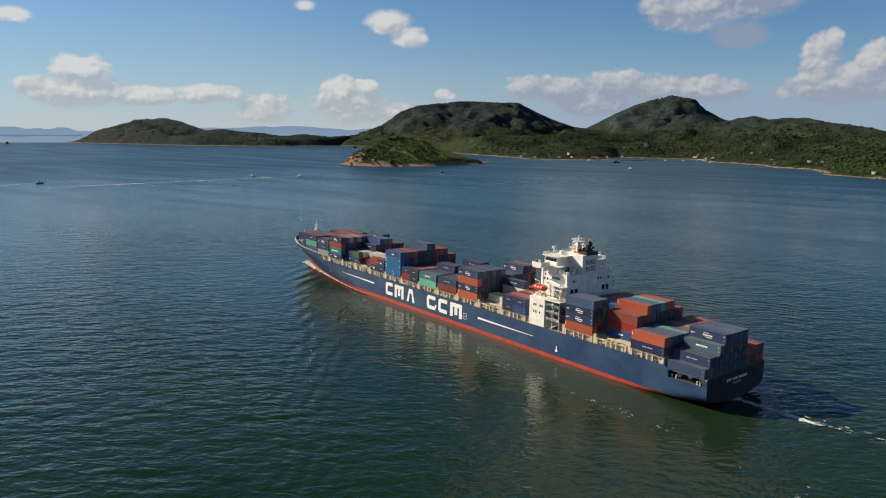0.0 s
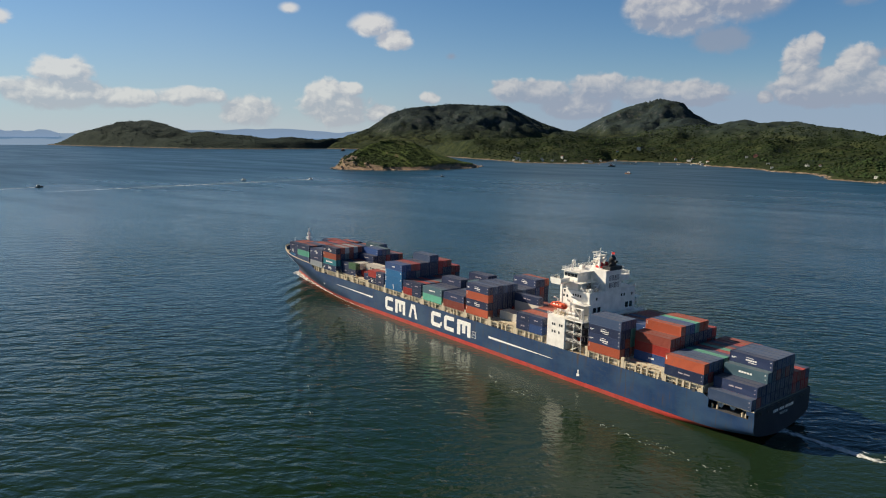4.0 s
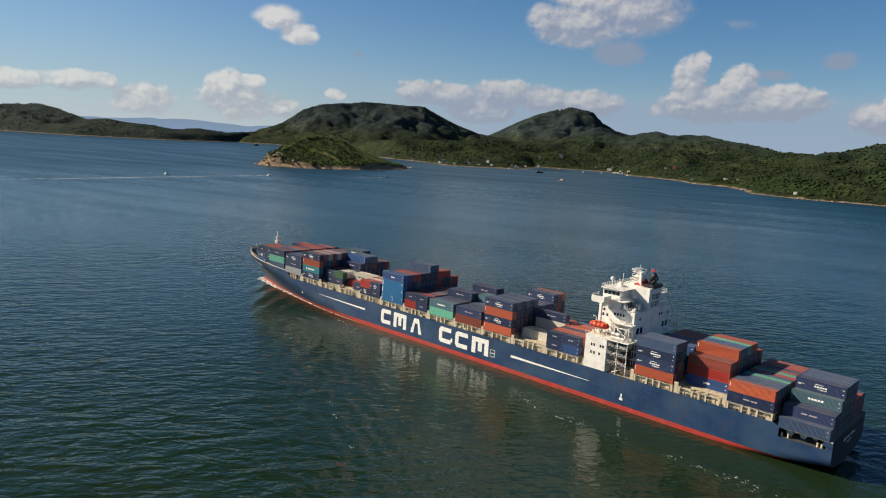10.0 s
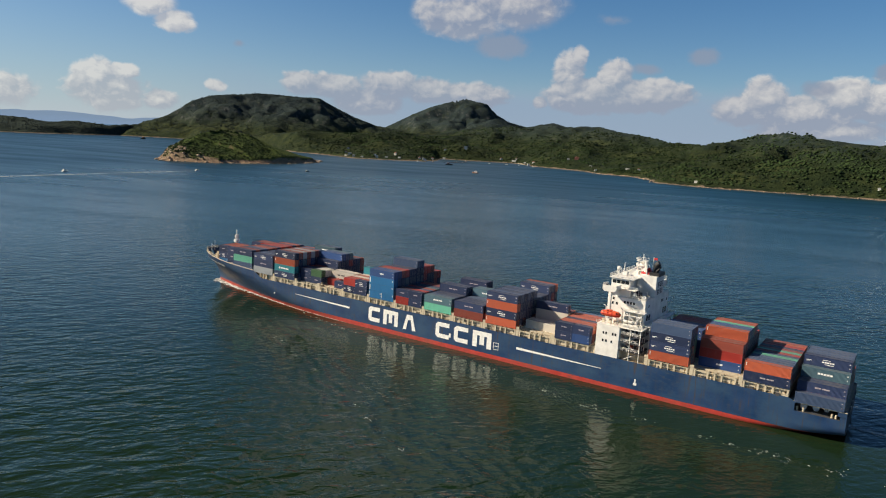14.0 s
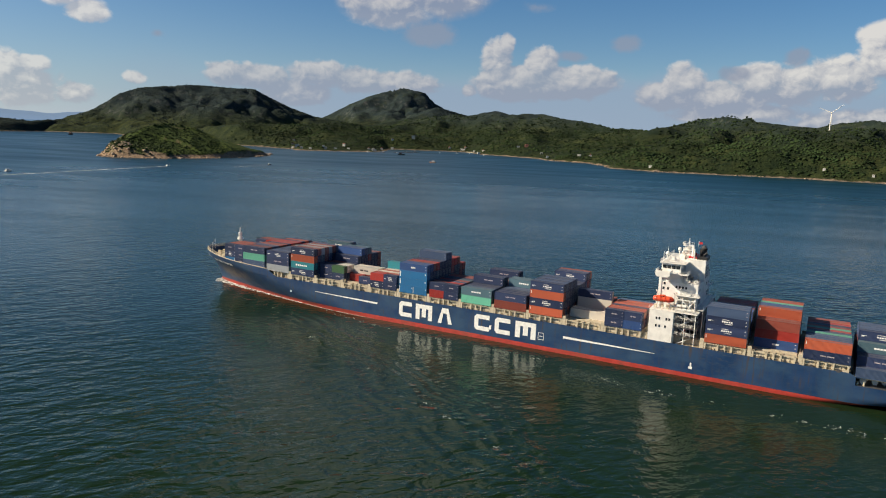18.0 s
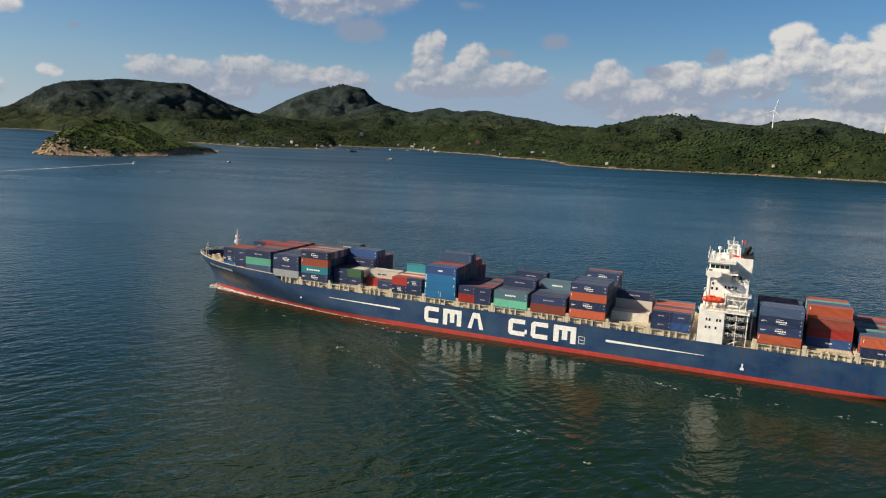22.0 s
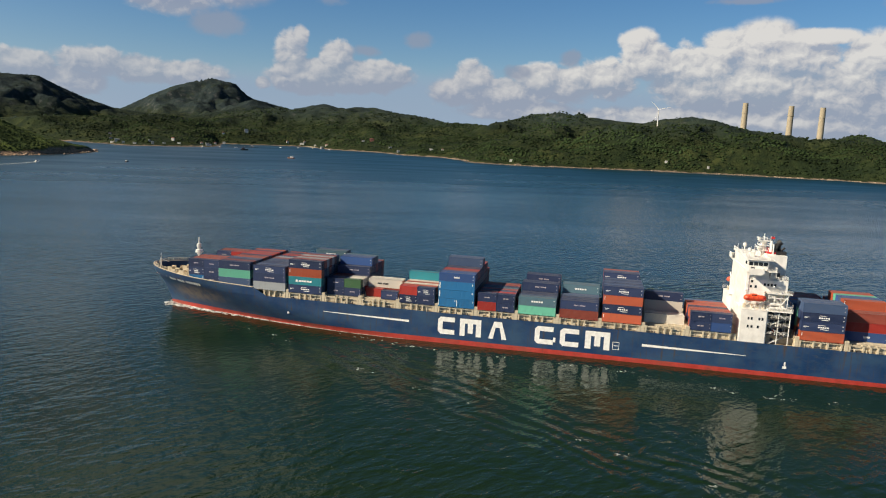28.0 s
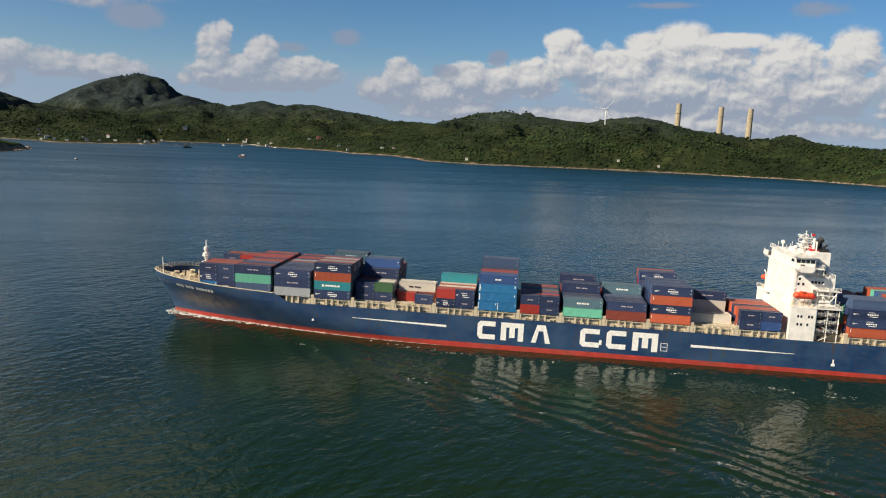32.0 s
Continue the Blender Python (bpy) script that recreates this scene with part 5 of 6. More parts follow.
    for y in (9.5, 22.7):
        bm = bmesh.new()
        ball(bm, (-158.5, y, 13.3), 0.9, (1.2, 0.8, 0.6))
        part("vent_cowl", bm, BEIGE, ship)


bow_parts()


def hull_markings():
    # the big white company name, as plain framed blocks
    def block(x0, x1, z0, z1, stroke, kind):
        bm = bmesh.new()
        c = 0.9
        if kind == 0:      # a bracket with cut corners
            prism(bm, [(x0 + c, z0), (x1, z0), (x1, z0 + stroke), (x0 + stroke, z0 + stroke), (x0 + stroke, z1 - stroke), (x1, z1 - stroke), (x1, z1), (x0 + c, z1), (x0, z1 - c), (x0, z0 + c)], -0.05, 0.06)
        elif kind == 1:    # a comb of three bars
            w = (x1 - x0) * 0.24
            g = (x1 - x0 - 3 * w) / 2
            prism(bm, [(x0, z0), (x0 + w, z0), (x0 + w, z1 - stroke), (x0 + w + g, z1 - stroke), (x0 + w + g, z0 + 1), (x0 + 2 * w + g, z0 + 1), (x0 + 2 * w + g, z1 - stroke),
                       (x1 - w, z1 - stroke), (x1 - w, z0), (x1, z0), (x1, z1), (x0, z1)], -0.05, 0.06)
        else:              # an arch that narrows upwards
            m = (x0 + x1) / 2
            prism(bm, [(x0, z0), (x0 + 1.6, z0), (m - 0.7, z1 - 2.0), (m + 0.7, z1 - 2.0), (x1 - 1.6, z0), (x1, z0), (m + 1.3, z1), (m - 1.3, z1)], -0.05, 0.06)
        part("name_block", bm, LETTER, ship, "white painted block of the company name")

    for x0, x1, kind in ((-55.9, -50.2, 0), (-48.4, -41.2, 1), (-38.7, -32.6, 2), (-23.4, -17.4, 0), (-15.2, -9.2, 0), (-7.2, 0.6, 1)):
        block(x0, x1, 3.1, 9.0, 1.6, kind)
    for x0, z0, w in ((-12.8 - 4.6, 4.0, 0.8),):
        bm = bmesh.new()
        box(bm, x0, x0 + w, -0.055, 0.05, z0, z0 + 1.6)
        part("tug_mark", bm, LETTER, ship)
    bm = bmesh.new()
    for a, b, c, d in ((1.5, 3.6, 3.6, 3.75), (1.5, 3.6, 6.0, 6.15), (1.5, 1.65, 3.6, 6.15), (3.45, 3.6, 3.6, 6.15), (1.9, 3.2, 4.8, 5.0)):
        box(bm, a, b, -0.05, 0.06, c, d)
    part("load_mark", bm, LETTER, ship)
    # tapering white stripes
    for pts in ([(-97.0, 6.9), (-97.0, 6.75), (-66.0, 6.0), (-66.0, 6.75)], [(10.6, 5.55), (10.6, 6.4), (41.5, 6.0), (41.5, 5.85)]):
        bm = bmesh.new()
        n = 30
        for i in range(n):
            def at(u):
                (xa, za), (xb, zb), (xc, zc), (xd, zd) = pts
                x0, x1 = xa, xc
                x = x0 + (x1 - x0) * u
                lo, hi = za + (zd - za) * u, zb + (zc - zb) * u
                return x, min(lo, hi), max(lo, hi)
            x0, l0, h0 = at(i / n)
            x1, l1, h1 = at((i + 1) / n)
            vs = [bm.verts.new((x, MID - half_breadth(x, z) - 0.05, z)) for x, z in ((x0, l0), (x1, l1), (x1, h1), (x0, h0))]
            bm.faces.new(vs)
        bmesh.ops.recalc_face_normals(bm, faces=bm.faces)
        part("white_stripe", bm, LETTER, ship)
    # small marks for tugs
    for x, z in ((52.9, 3.9), (-110.4, 5.2)):
        bm = bmesh.new()
        y = MID - half_breadth(x, z) - 0.06
        k = 0.6 if x < 0 else 1.0
        box(bm, x - 0.22 * k, x + 0.22 * k, y, y + 0.1, z - 0.2, z + 1.2)
        box(bm, x - 0.55 * k, x + 0.55 * k, y, y + 0.1, z - 0.2 - 0.7 * k, z - 0.1)
        part("tug_mark", bm, LETTER, ship)
    # ship's name on the bow
    for k in range(12):
        x = -160.5 + 1.15 * k + (0.8 if k > 2 else 0) + (0.8 if k > 5 else 0)
        bm = bmesh.new()
        z = 11.6 - 0.05 * k
        y = [MID - half_breadth(xx, zz) - 0.08 for xx in (x, x + 0.85) for zz in (z, z + 1.1)]
        vs = [bm.verts.new(c) for c in ((x, y[0], z), (x + 0.85, y[2], z), (x + 0.85, y[3], z + 1.1), (x, y[1], z + 1.1))]
        vs += [bm.verts.new(v.co + Vector((0, 0.06, 0))) for v in vs]
        for f in ((0, 1, 2, 3), (7, 6, 5, 4), (0, 4, 5, 1), (1, 5, 6, 2), (2, 6, 7, 3), (3, 7, 4, 0)):
            bm.faces.new([vs[i] for i in f])
        part("name_bar", bm, LETTER, ship)


hull_markings()


def deckhouse():
    def block(name, x0, x1, y0, y1, z0, z1, label="", mat=None, bevel=0.06):
        bm = bmesh.new()
        box(bm, x0, x1, y0, y1, z0, z1, bevel)
        return part(name, bm, mat or WHITE, ship, label)

    def pane(parent, x0, x1, y0, y1, z0, z1):
        bm = bmesh.new()
        box(bm, x0, x1, y0, y1, z0, z1)
        part("window", bm, GLASS, parent)

    for side in (0, 1):
        def ys(a, b):
            return (a, b) if not side else (32.2 - b, 32.2 - a)
        low = block("lower_house", 38.8, 46.4, *ys(0.05, 6.0), 9.9, 20.3, "white lower deckhouse side")
        face = (-0.02, 0.1) if not side else (32.1, 32.22)
        for x, z in ((40.9, 17.4), (41.8, 17.4), (44.0, 17.4), (44.9, 17.4), (40.9, 14.9), (42.0, 14.9), (43.8, 14.9)):
            pane(low, x, x + 0.5, face[0], face[1], z, z + 0.8)
        # open galleries with stairs aft of it
        for z in (12.9, 15.6, 18.0, 20.2):
            block("gallery_deck", 46.4, 53.2, *ys(0.3, 9.6), z, z + 0.14, mat=STEEL, bevel=0.0)
            y = 0.35 if not side else 31.85
            rail("gallery_rail", [(46.5, y, z + 0.18), (53.1, y, z + 0.18)], 1.1, 0.05, 1.3)
        for x in (46.6, 49.8, 53.0):
            block("gallery_post", x - 0.12, x + 0.12, *ys(0.35, 0.6), 9.9, 20.2)
            block("gallery_post", x - 0.12, x + 0.12, *ys(4.9, 5.15), 9.9, 20.2)
        for i, z in enumerate((9.95, 13.08, 15.78, 18.18)):
            bm = bmesh.new()
            xa, xb = (47.4, 51.8) if i % 2 == 0 else (51.8, 47.4)
            h = 2.4
            ya = ys(1.2, 2.1)
            for k in range(9):
                x = xa + (xb - xa) * k / 9
                box(bm, min(x, x + (xb - xa) / 9), max(x, x + (xb - xa) / 9), ya[0], ya[1], z + h * k / 9, z + h * k / 9 + 0.08)
            rod(bm, (xa, ya[0], z), (xb, ya[0], z + h), 0.08, sides=4)
            rod(bm, (xa, ya[1], z), (xb, ya[1], z + h), 0.08, sides=4)
            part("stair", bm, WHITE, ship)
        for gx, gz, gw, gm in ((47.5, 13.1, 1.4, STEEL), (50.2, 15.8, 1.8, STEEL), (47.2, 18.2, 1.2, STEEL), (51.0, 10.0, 1.4, ROOF), (48.6, 10.0, 1.0, STEEL), (49.0, 13.1, 0.7, ORANGE), (51.6, 18.2, 1.0, BEIGE), (47.0, 15.8, 0.8, WHITE)):
            block("deck_locker", gx, gx + gw, *ys(3.4, 4.6), gz, gz + 1.4, mat=gm)
        for k in range(5):
            bm = bmesh.new()
            yy = 4.7 if not side else 27.5
            rod(bm, (46.8 + 1.4 * k, yy, 10), (46.8 + 1.4 * k, yy, 20.2), 0.12, sides=6)
            part("vent_pipe", bm, WHITE, ship)
        # boat deck and davits
        block("boat_deck", 38.7, 53.6, *ys(0.0, 9.2), 20.3, 20.6)
        y = 0.1 if not side else 32.1
        rail("boat_deck_rail", [(38.5, y, 20.6), (53.5, y, 20.6)], 1.1, 0.05, 1.5)
        for x in (40.2, 45.6):
            bm = bmesh.new()
            yy = ys(0.9, 3.2)
            rod(bm, (x, 3.6 if not side else 28.6, 20.6), (x, 3.2 if not side else 29.0, 25.6), 0.22, sides=6)
            rod(bm, (x, 3.2 if not side else 29.0, 25.6), (x, 1.2 if not side else 31.0, 26.6), 0.2, sides=6)
            part("davit", bm, WHITE, ship)
        for k, (x, y2, z) in enumerate(((47.6, 1.0, 21.3), (49.2, 1.0, 21.3), (50.8, 1.0, 21.3), (47.6, 1.0, 22.5), (49.2, 1.0, 22.5))):
            bm = bmesh.new()
            yy = y2 if not side else 32.2 - y2
            rod(bm, (x - 0.65, yy, z), (x + 0.65, yy, z), 0.45, sides=12)
            part("liferaft_canister", bm, WHITE, ship)
        for x in (39.6, 41.8, 43.4, 45.0):
            block("davit_winch", x, x + 0.8, *ys(2.0, 3.0), 20.6, 21.8, mat=BEIGE)
        for xa, za, xb, zb in ((46.8, 20.6, 46.8, 25.8), (46.8, 25.6, 50.4, 22.0), (50.4, 22.0, 52.6, 25.4), (48.4, 20.6, 48.4, 25.6), (47.0, 24.2, 52.4, 24.2), (52.2, 20.6, 52.2, 25.6),
                               (40.6, 21.4, 42.2, 23.2), (45.2, 21.4, 43.6, 23.2)):
            bm = bmesh.new()
            yy = 2.2 if not side else 30.0
            rod(bm, (xa, yy, za), (xb, yy, zb), 0.16, sides=5)
            part("davit_beam", bm, WHITE, ship)
        block("upper_gallery", 46.2, 53.4, *ys(1.6, 4.4), 25.5, 25.7)
        y = 1.7 if not side else 30.5
        rail("upper_gallery_rail", [(46.3, y, 25.7), (53.3, y, 25.7)], 1.1, 0.05, 1.3)
        bm = bmesh.new()
        rod(bm, (50.5, 3.4 if not side else 28.8, 20.6), (50.5, 3.4 if not side else 28.8, 26.5), 0.35, sides=8)
        rod(bm, (50.5, 3.4 if not side else 28.8, 26.3), (47.6, 1.0 if not side else 31.2, 28.0), 0.25, sides=6)
        part("stores_crane", bm, WHITE, ship)
    block("house_base", 40.6, 46.4, 6.0, 26.2, 9.9, 20.3)
    block("engine_casing", 46.4, 52.6, 9.6, 22.6, 9.9, 20.3)
    main = block("main_house", 40.4, 52.4, 4.4, 28.4, 25.7, 29.3, "white multi-storey accommodation block")
    fore = block("fore_house", 40.4, 46.2, 4.4, 28.4, 20.6, 25.7)
    block("core_house", 46.2, 52.0, 9.2, 23.6, 20.6, 25.7)
    aft_wall = block("aft_wall", 52.0, 52.4, 4.4, 28.4, 20.6, 25.7)
    block("front_wall", 40.1, 41.0, 4.2, 28.0, 9.9, 31.7)
    block("upper_house", 40.8, 46.8, 5.0, 27.4, 29.3, 31.7, "white upper deckhouse")
    block("starboard_house", 48.0, 52.4, 19.4, 24.8, 31.7, 33.7, "white deckhouse beside the funnel")
    for x, z in ((41.4, 26.6), (42.8, 26.6), (45.4, 27.4), (46.4, 27.4), (47.4, 27.4), (48.4, 27.4), (41.6, 28.2)):
        pane(main, x, x + 0.6, 4.33, 4.5, z, z + 0.8)
    for y, z in ((6.4, 22.4), (8.6, 22.4), (23.2, 22.4), (25.4, 22.4)):
        pane(aft_wall, 52.3, 52.46, y, y + 1.5, z, z + 1.9)
    for y, z in ((7.6, 26.6), (20.6, 26.6), (22.0, 26.6), (26.2, 26.4)):
        pane(main, 52.3, 52.46, y, y + 0.7, z, z + 0.9)
    # wheelhouse with its wings
    bridge = block("wheelhouse", 40.3, 46.4, 5.4, 26.8, 32.0, 35.1, "white wheelhouse with a band of windows")
    pane(bridge, 40.2, 40.36, 6.0, 8.2, 33.5, 34.4)
    for x in (40.7, 42.1, 43.5, 44.9):
        pane(bridge, x, x + 1.2, 5.32, 5.48, 33.4, 34.5)
    block("bridge_deck", 39.9, 46.4, 4.0, 28.2, 31.7, 32.0)
    for y0, y1 in ((-0.3, 4.0), (28.2, 32.5)):
        bm = bmesh.new()
        prism(bm, [(39.6, 32.0), (44.2, 32.0), (43.4, 31.3), (40.2, 31.3)], y0, y1)
        part("bridge_wing", bm, WHITE, ship, "white bridge wing platform")
        for a, b, c, d in ((39.6, 39.75, y0, y1), (39.6, 44.2, y0 if y0 < 0 else y1 - 0.15, y0 + 0.15 if y0 < 0 else y1), (44.05, 44.2, y0, y1)):
            block("wing_bulwark", a, b, c, d, 32.0, 33.3, bevel=0.0)
        rail("wing_rail", [(39.7, y0 + 0.1, 33.3), (39.7, y1 - 0.1, 33.3)], 0.5, 0.05, 1.1)
        block("wing_console", 40.4, 41.4, y0 + 0.5, y0 + 1.3, 32.0, 33.6, mat=STEEL)
    block("compass_deck", 39.8, 48.0, 4.6, 27.6, 35.1, 35.35)
    rail("compass_rail", [(40.0, 27.4, 35.35), (40.0, 4.8, 35.35), (47.8, 4.8, 35.35)], 1.1, 0.06, 1.6)
    rail("bridge_rail", [(44.2, 0, 32.0), (48.8, 4.2, 32.0), (48.8, 11, 32.0)], 1.1, 0.06, 1.2)
    for x, y, w, d, h, m in ((47.6, 5.6, 1.0, 1.4, 1.5, WHITE), (49.4, 6.4, 0.8, 0.8, 2.0, STEEL), (50.8, 5.4, 1.0, 0.9, 1.2, WHITE), (49.6, 9.2, 1.4, 1.2, 1.8, WHITE), (47.4, 9.0, 0.9, 0.9, 2.2, STEEL), (51.0, 8.0, 0.7, 1.6, 1.0, BEIGE)):
        block("deck_locker", x, x + w, y, y + d, 29.3, 29.3 + h, mat=m)
    for k, (xa, xb) in enumerate(((48.6, 51.4), (51.0, 48.4))):
        bm = bmesh.new()
        for i in range(8):
            x = xa + (xb - xa) * i / 8
            box(bm, min(x, x + (xb - xa) / 8), max(x, x + (xb - xa) / 8), 10.2 - 1.2 * k, 11.0 - 1.2 * k, 29.3 + 0.34 * i, 29.38 + 0.34 * i)
        rod(bm, (xa, 10.2 - 1.2 * k, 30.2), (xb, 10.2 - 1.2 * k, 32.9), 0.06, sides=4)
        part("stair", bm, WHITE, ship)
    for x in (47.2, 48.7):
        for y in (4.4, 7.6, 10.8):
            block("bridge_stanchion", x - 0.08, x + 0.08, y, y + 0.16, 29.3, 31.7, bevel=0.0)
    block("bridge_aft_deck", 46.4, 49.0, 4.0, 11.4, 31.72, 31.98)
    for x, y, h in ((41.2, 9.0, 37.2), (42.5, 23.5, 37.0)):
        bm = bmesh.new()
        rod(bm, (x, y, 35.3), (x, y, h), 0.2, sides=6)
        ball(bm, (x, y, h + 0.5), 0.68)
        part("radome", bm, WHITE, ship, smooth=True)
    for x, y, h in ((39.5, 12, 2.6), (39.5, 19, 3.0), (43, 6, 3.2), (46, 25, 2.4), (44, 21, 2.2), (41, 14, 1.8), (45, 9, 2.0)):
        bm = bmesh.new()
        rod(bm, (x, y, 35.3), (x, y, 35.3 + h), 0.08, sides=5)
        part("aerial", bm, WHITE, ship)
    for x, y in ((42, 11), (44.5, 14.5), (43.5, 19)):
        block("compass_locker", x, x + 1.3, y, y + 1.5, 35.3, 36.5)
    # radar mast
    bm = bmesh.new()
    for a in (-1, 1):
        rod(bm, (45.4, 16 + a, 35.3), (46.2, 16 + a * 0.4, 40.2), 0.24, 0.16, 6)
        rod(bm, (47.6, 16 + a, 35.3), (46.8, 16 + a * 0.4, 40.2), 0.24, 0.16, 6)
    for z in (37.0, 38.6, 40.0):
        box(bm, 45.0, 48.0, 14.2, 17.8, z, z + 0.16)
    rod(bm, (46.6, 16, 40.0), (46.6, 16, 42.4), 0.14, sides=6)
    box(bm, 46.5, 46.7, 14.6, 17.4, 41.2, 41.35)
    rod(bm, (46.6, 16, 35.3), (46.6, 16, 40.2), 0.75, 0.45, 8)
    for z in (37.0, 38.6, 40.0):
        for dx, dy in ((-1.4, -1.7), (1.4, -1.7), (-1.4, 1.7), (1.4, 1.7)):
            rod(bm, (46.5 + dx, 16 + dy, z), (46.5 + dx, 16 + dy, z + 0.9), 0.07, sides=4)
        for dy in (-1.7, 1.7):
            rod(bm, (45.1, 16 + dy, z + 0.9), (47.9, 16 + dy, z + 0.9), 0.06, sides=4)
    part("radar_mast", bm, WHITE, ship, "white radar mast with platforms")
    bm = bmesh.new()
    rod(bm, (48.4, 13.6, 35.3), (48.4, 13.6, 40.4), 0.5, 0.4, 8)
    rod(bm, (49.0, 12.9, 35.3), (49.0, 12.9, 39.4), 0.22, sides=6)
    box(bm, 47.8, 49.0, 13.0, 14.2, 39.2, 39.4)
    part("vent_mast", bm, WHITE, ship)
    for z, w in ((37.7, 2.3), (40.7, 1.7)):
        bm = bmesh.new()
        box(bm, 44.7, 45.2, 16 - w, 16 + w, z, z + 0.4, 0.05)
        rod(bm, (45.0, 16, z - 0.6), (45.0, 16, z), 0.25, sides=8)
        part("radar_scanner", bm, WHITE, ship)
    # funnel casing and stacks
    tower = block("funnel_casing", 46.8, 53.0, 11.4, 19.4, 29.3, 36.1, "white funnel casing with louvres")
    for y, z in ((13.2, 32.6), (15.9, 32.6), (13.2, 30.2), (15.9, 30.2)):
        louv = block("louvre", 52.95, 53.1, y, y + 2.3, z, z + 1.7, mat=STEEL, bevel=0.0)
        for k in range(5):
            bm = bmesh.new()
            box(bm, 53.08, 53.2, y + 0.1, y + 2.2, z + 0.12 + 0.32 * k, z + 0.24 + 0.32 * k)
            part("slat", bm, WHITE, louv)
    block("funnel_base", 47.4, 50.0, 12.8, 19.6, 36.1, 36.3)
    block("funnel_band", 47.2, 49.8, 13.0, 19.6, 36.3, 36.9, "red funnel band", RED)
    block("funnel_top", 49.8, 53.06, 13.2, 19.6, 35.9, 37.1, "black funnel top", BLACK)
    for x, y, r, h in ((51.0, 16.4, 0.95, 40.0), (51.0, 18.2, 0.4, 38.6), (51.8, 14.4, 0.35, 38.4)):
        bm = bmesh.new()
        rod(bm, (x, y, 37), (x, y, h - 0.6), r, sides=12)
        rod(bm, (x, y, h - 0.8), (x + 0.9, y, h), r, sides=12)
        part("exhaust_pipe", bm, BLACK, ship)
    bm = bmesh.new()
    rod(bm, (49.2, 18.6, 36.8), (49.2, 18.6, 41.4), 0.1, sides=5)
    part("flagstaff", bm, WHITE, ship)
    bm = bmesh.new()
    box(bm, 49.3, 50.4, 18.57, 18.63, 40.5, 41.2)
    part("flag", bm, RED, ship, "small red flag")
    for y in (14.6, 17.2):
        bm = bmesh.new()
        ball(bm, (48.4, y, 37.3), 0.7)
        part("red_tank", bm, RED, ship)
    rail("funnel_rail", [(52.3, 19.6, 33.7), (52.3, 24.6, 33.7), (48.1, 24.6, 33.7)], 1.1, 0.06, 1.5)
    rail("house_rail", [(52.3, 4.6, 29.3), (52.3, 11.2, 29.3)], 1.1, 0.06, 1.5)
    rail("house_rail", [(52.3, 25.0, 29.3), (52.3, 28.2, 29.3)], 1.1, 0.06, 1.5)
    rail("house_rail", [(46.6, 4.5, 29.3), (52.2, 4.5, 29.3)], 1.1, 0.06, 1.5)
    # catwalk aft of the house
    block("aft_catwalk", 52.4, 54.6, 4.5, 31.5, 21.0, 21.3)
    rail("catwalk_rail", [(54.5, 4.6, 21.3), (54.5, 31.4, 21.3)], 1.1, 0.05, 1.6)
    for y in (5, 10, 22, 27, 31):
        block("catwalk_post", 54.2, 54.5, y, y + 0.3, 9.9, 21.0)


deckhouse()


def lifeboat(y):
    t = thing("lifeboat", "bright orange enclosed lifeboat hung in white davits", "lifeboat", "lifeboats")
    bm = bmesh.new()
    ball(bm, (0, 0, 0), 1.0, (3.75, 1.4, 1.3), 20, 12)
    for v in bm.verts:          # blunt ends, straight sides, a flatter keel
        u = min(0.999, abs(v.co.x) / 3.75)
        k = math.sqrt(1 - u ** 5) / math.sqrt(1 - u * u)
        v.co.y, v.co.z = v.co.y * k, v.co.z * k * (0.95 if v.co.z > 0 else 0.85)
        v.co.x *= 1.02
    part("hull", bm, ORANGE, t, smooth=True)
    bm = bmesh.new()
    box(bm, -1.6, 0.6, -0.8, 0.8, 0.7, 1.5, 0.2)
    part("canopy", bm, ORANGE, t)
    bm = bmesh.new()
    box(bm, -3.3, 3.3, -1.40, 1.40, -0.08, 0.08, 0.03)
    part("fender", bm, RED, t)
    for x in (-2.4, -0.8, 0.8, 2.4):
        bm = bmesh.new()
        box(bm, x - 0.05, x + 0.05, -1.42, 1.42, -0.75, 0.95, 0.02)
        part("grab_strap", bm, RED, t)
    bm = bmesh.new()
    box(bm, -1.3, 0.3, -0.82, 0.82, 0.95, 1.3)
    part("window", bm, GLASS, t)
    for o in t.children:
        o.data.transform(Matrix.Diagonal((0.88, 0.86, 0.86, 1.0)))
    rides(t, pose(42.6, y, 24.0))


lifeboat(1.1)
lifeboat(31.1)


# ---- containers ----
TALL = 2.9
MADE = {}


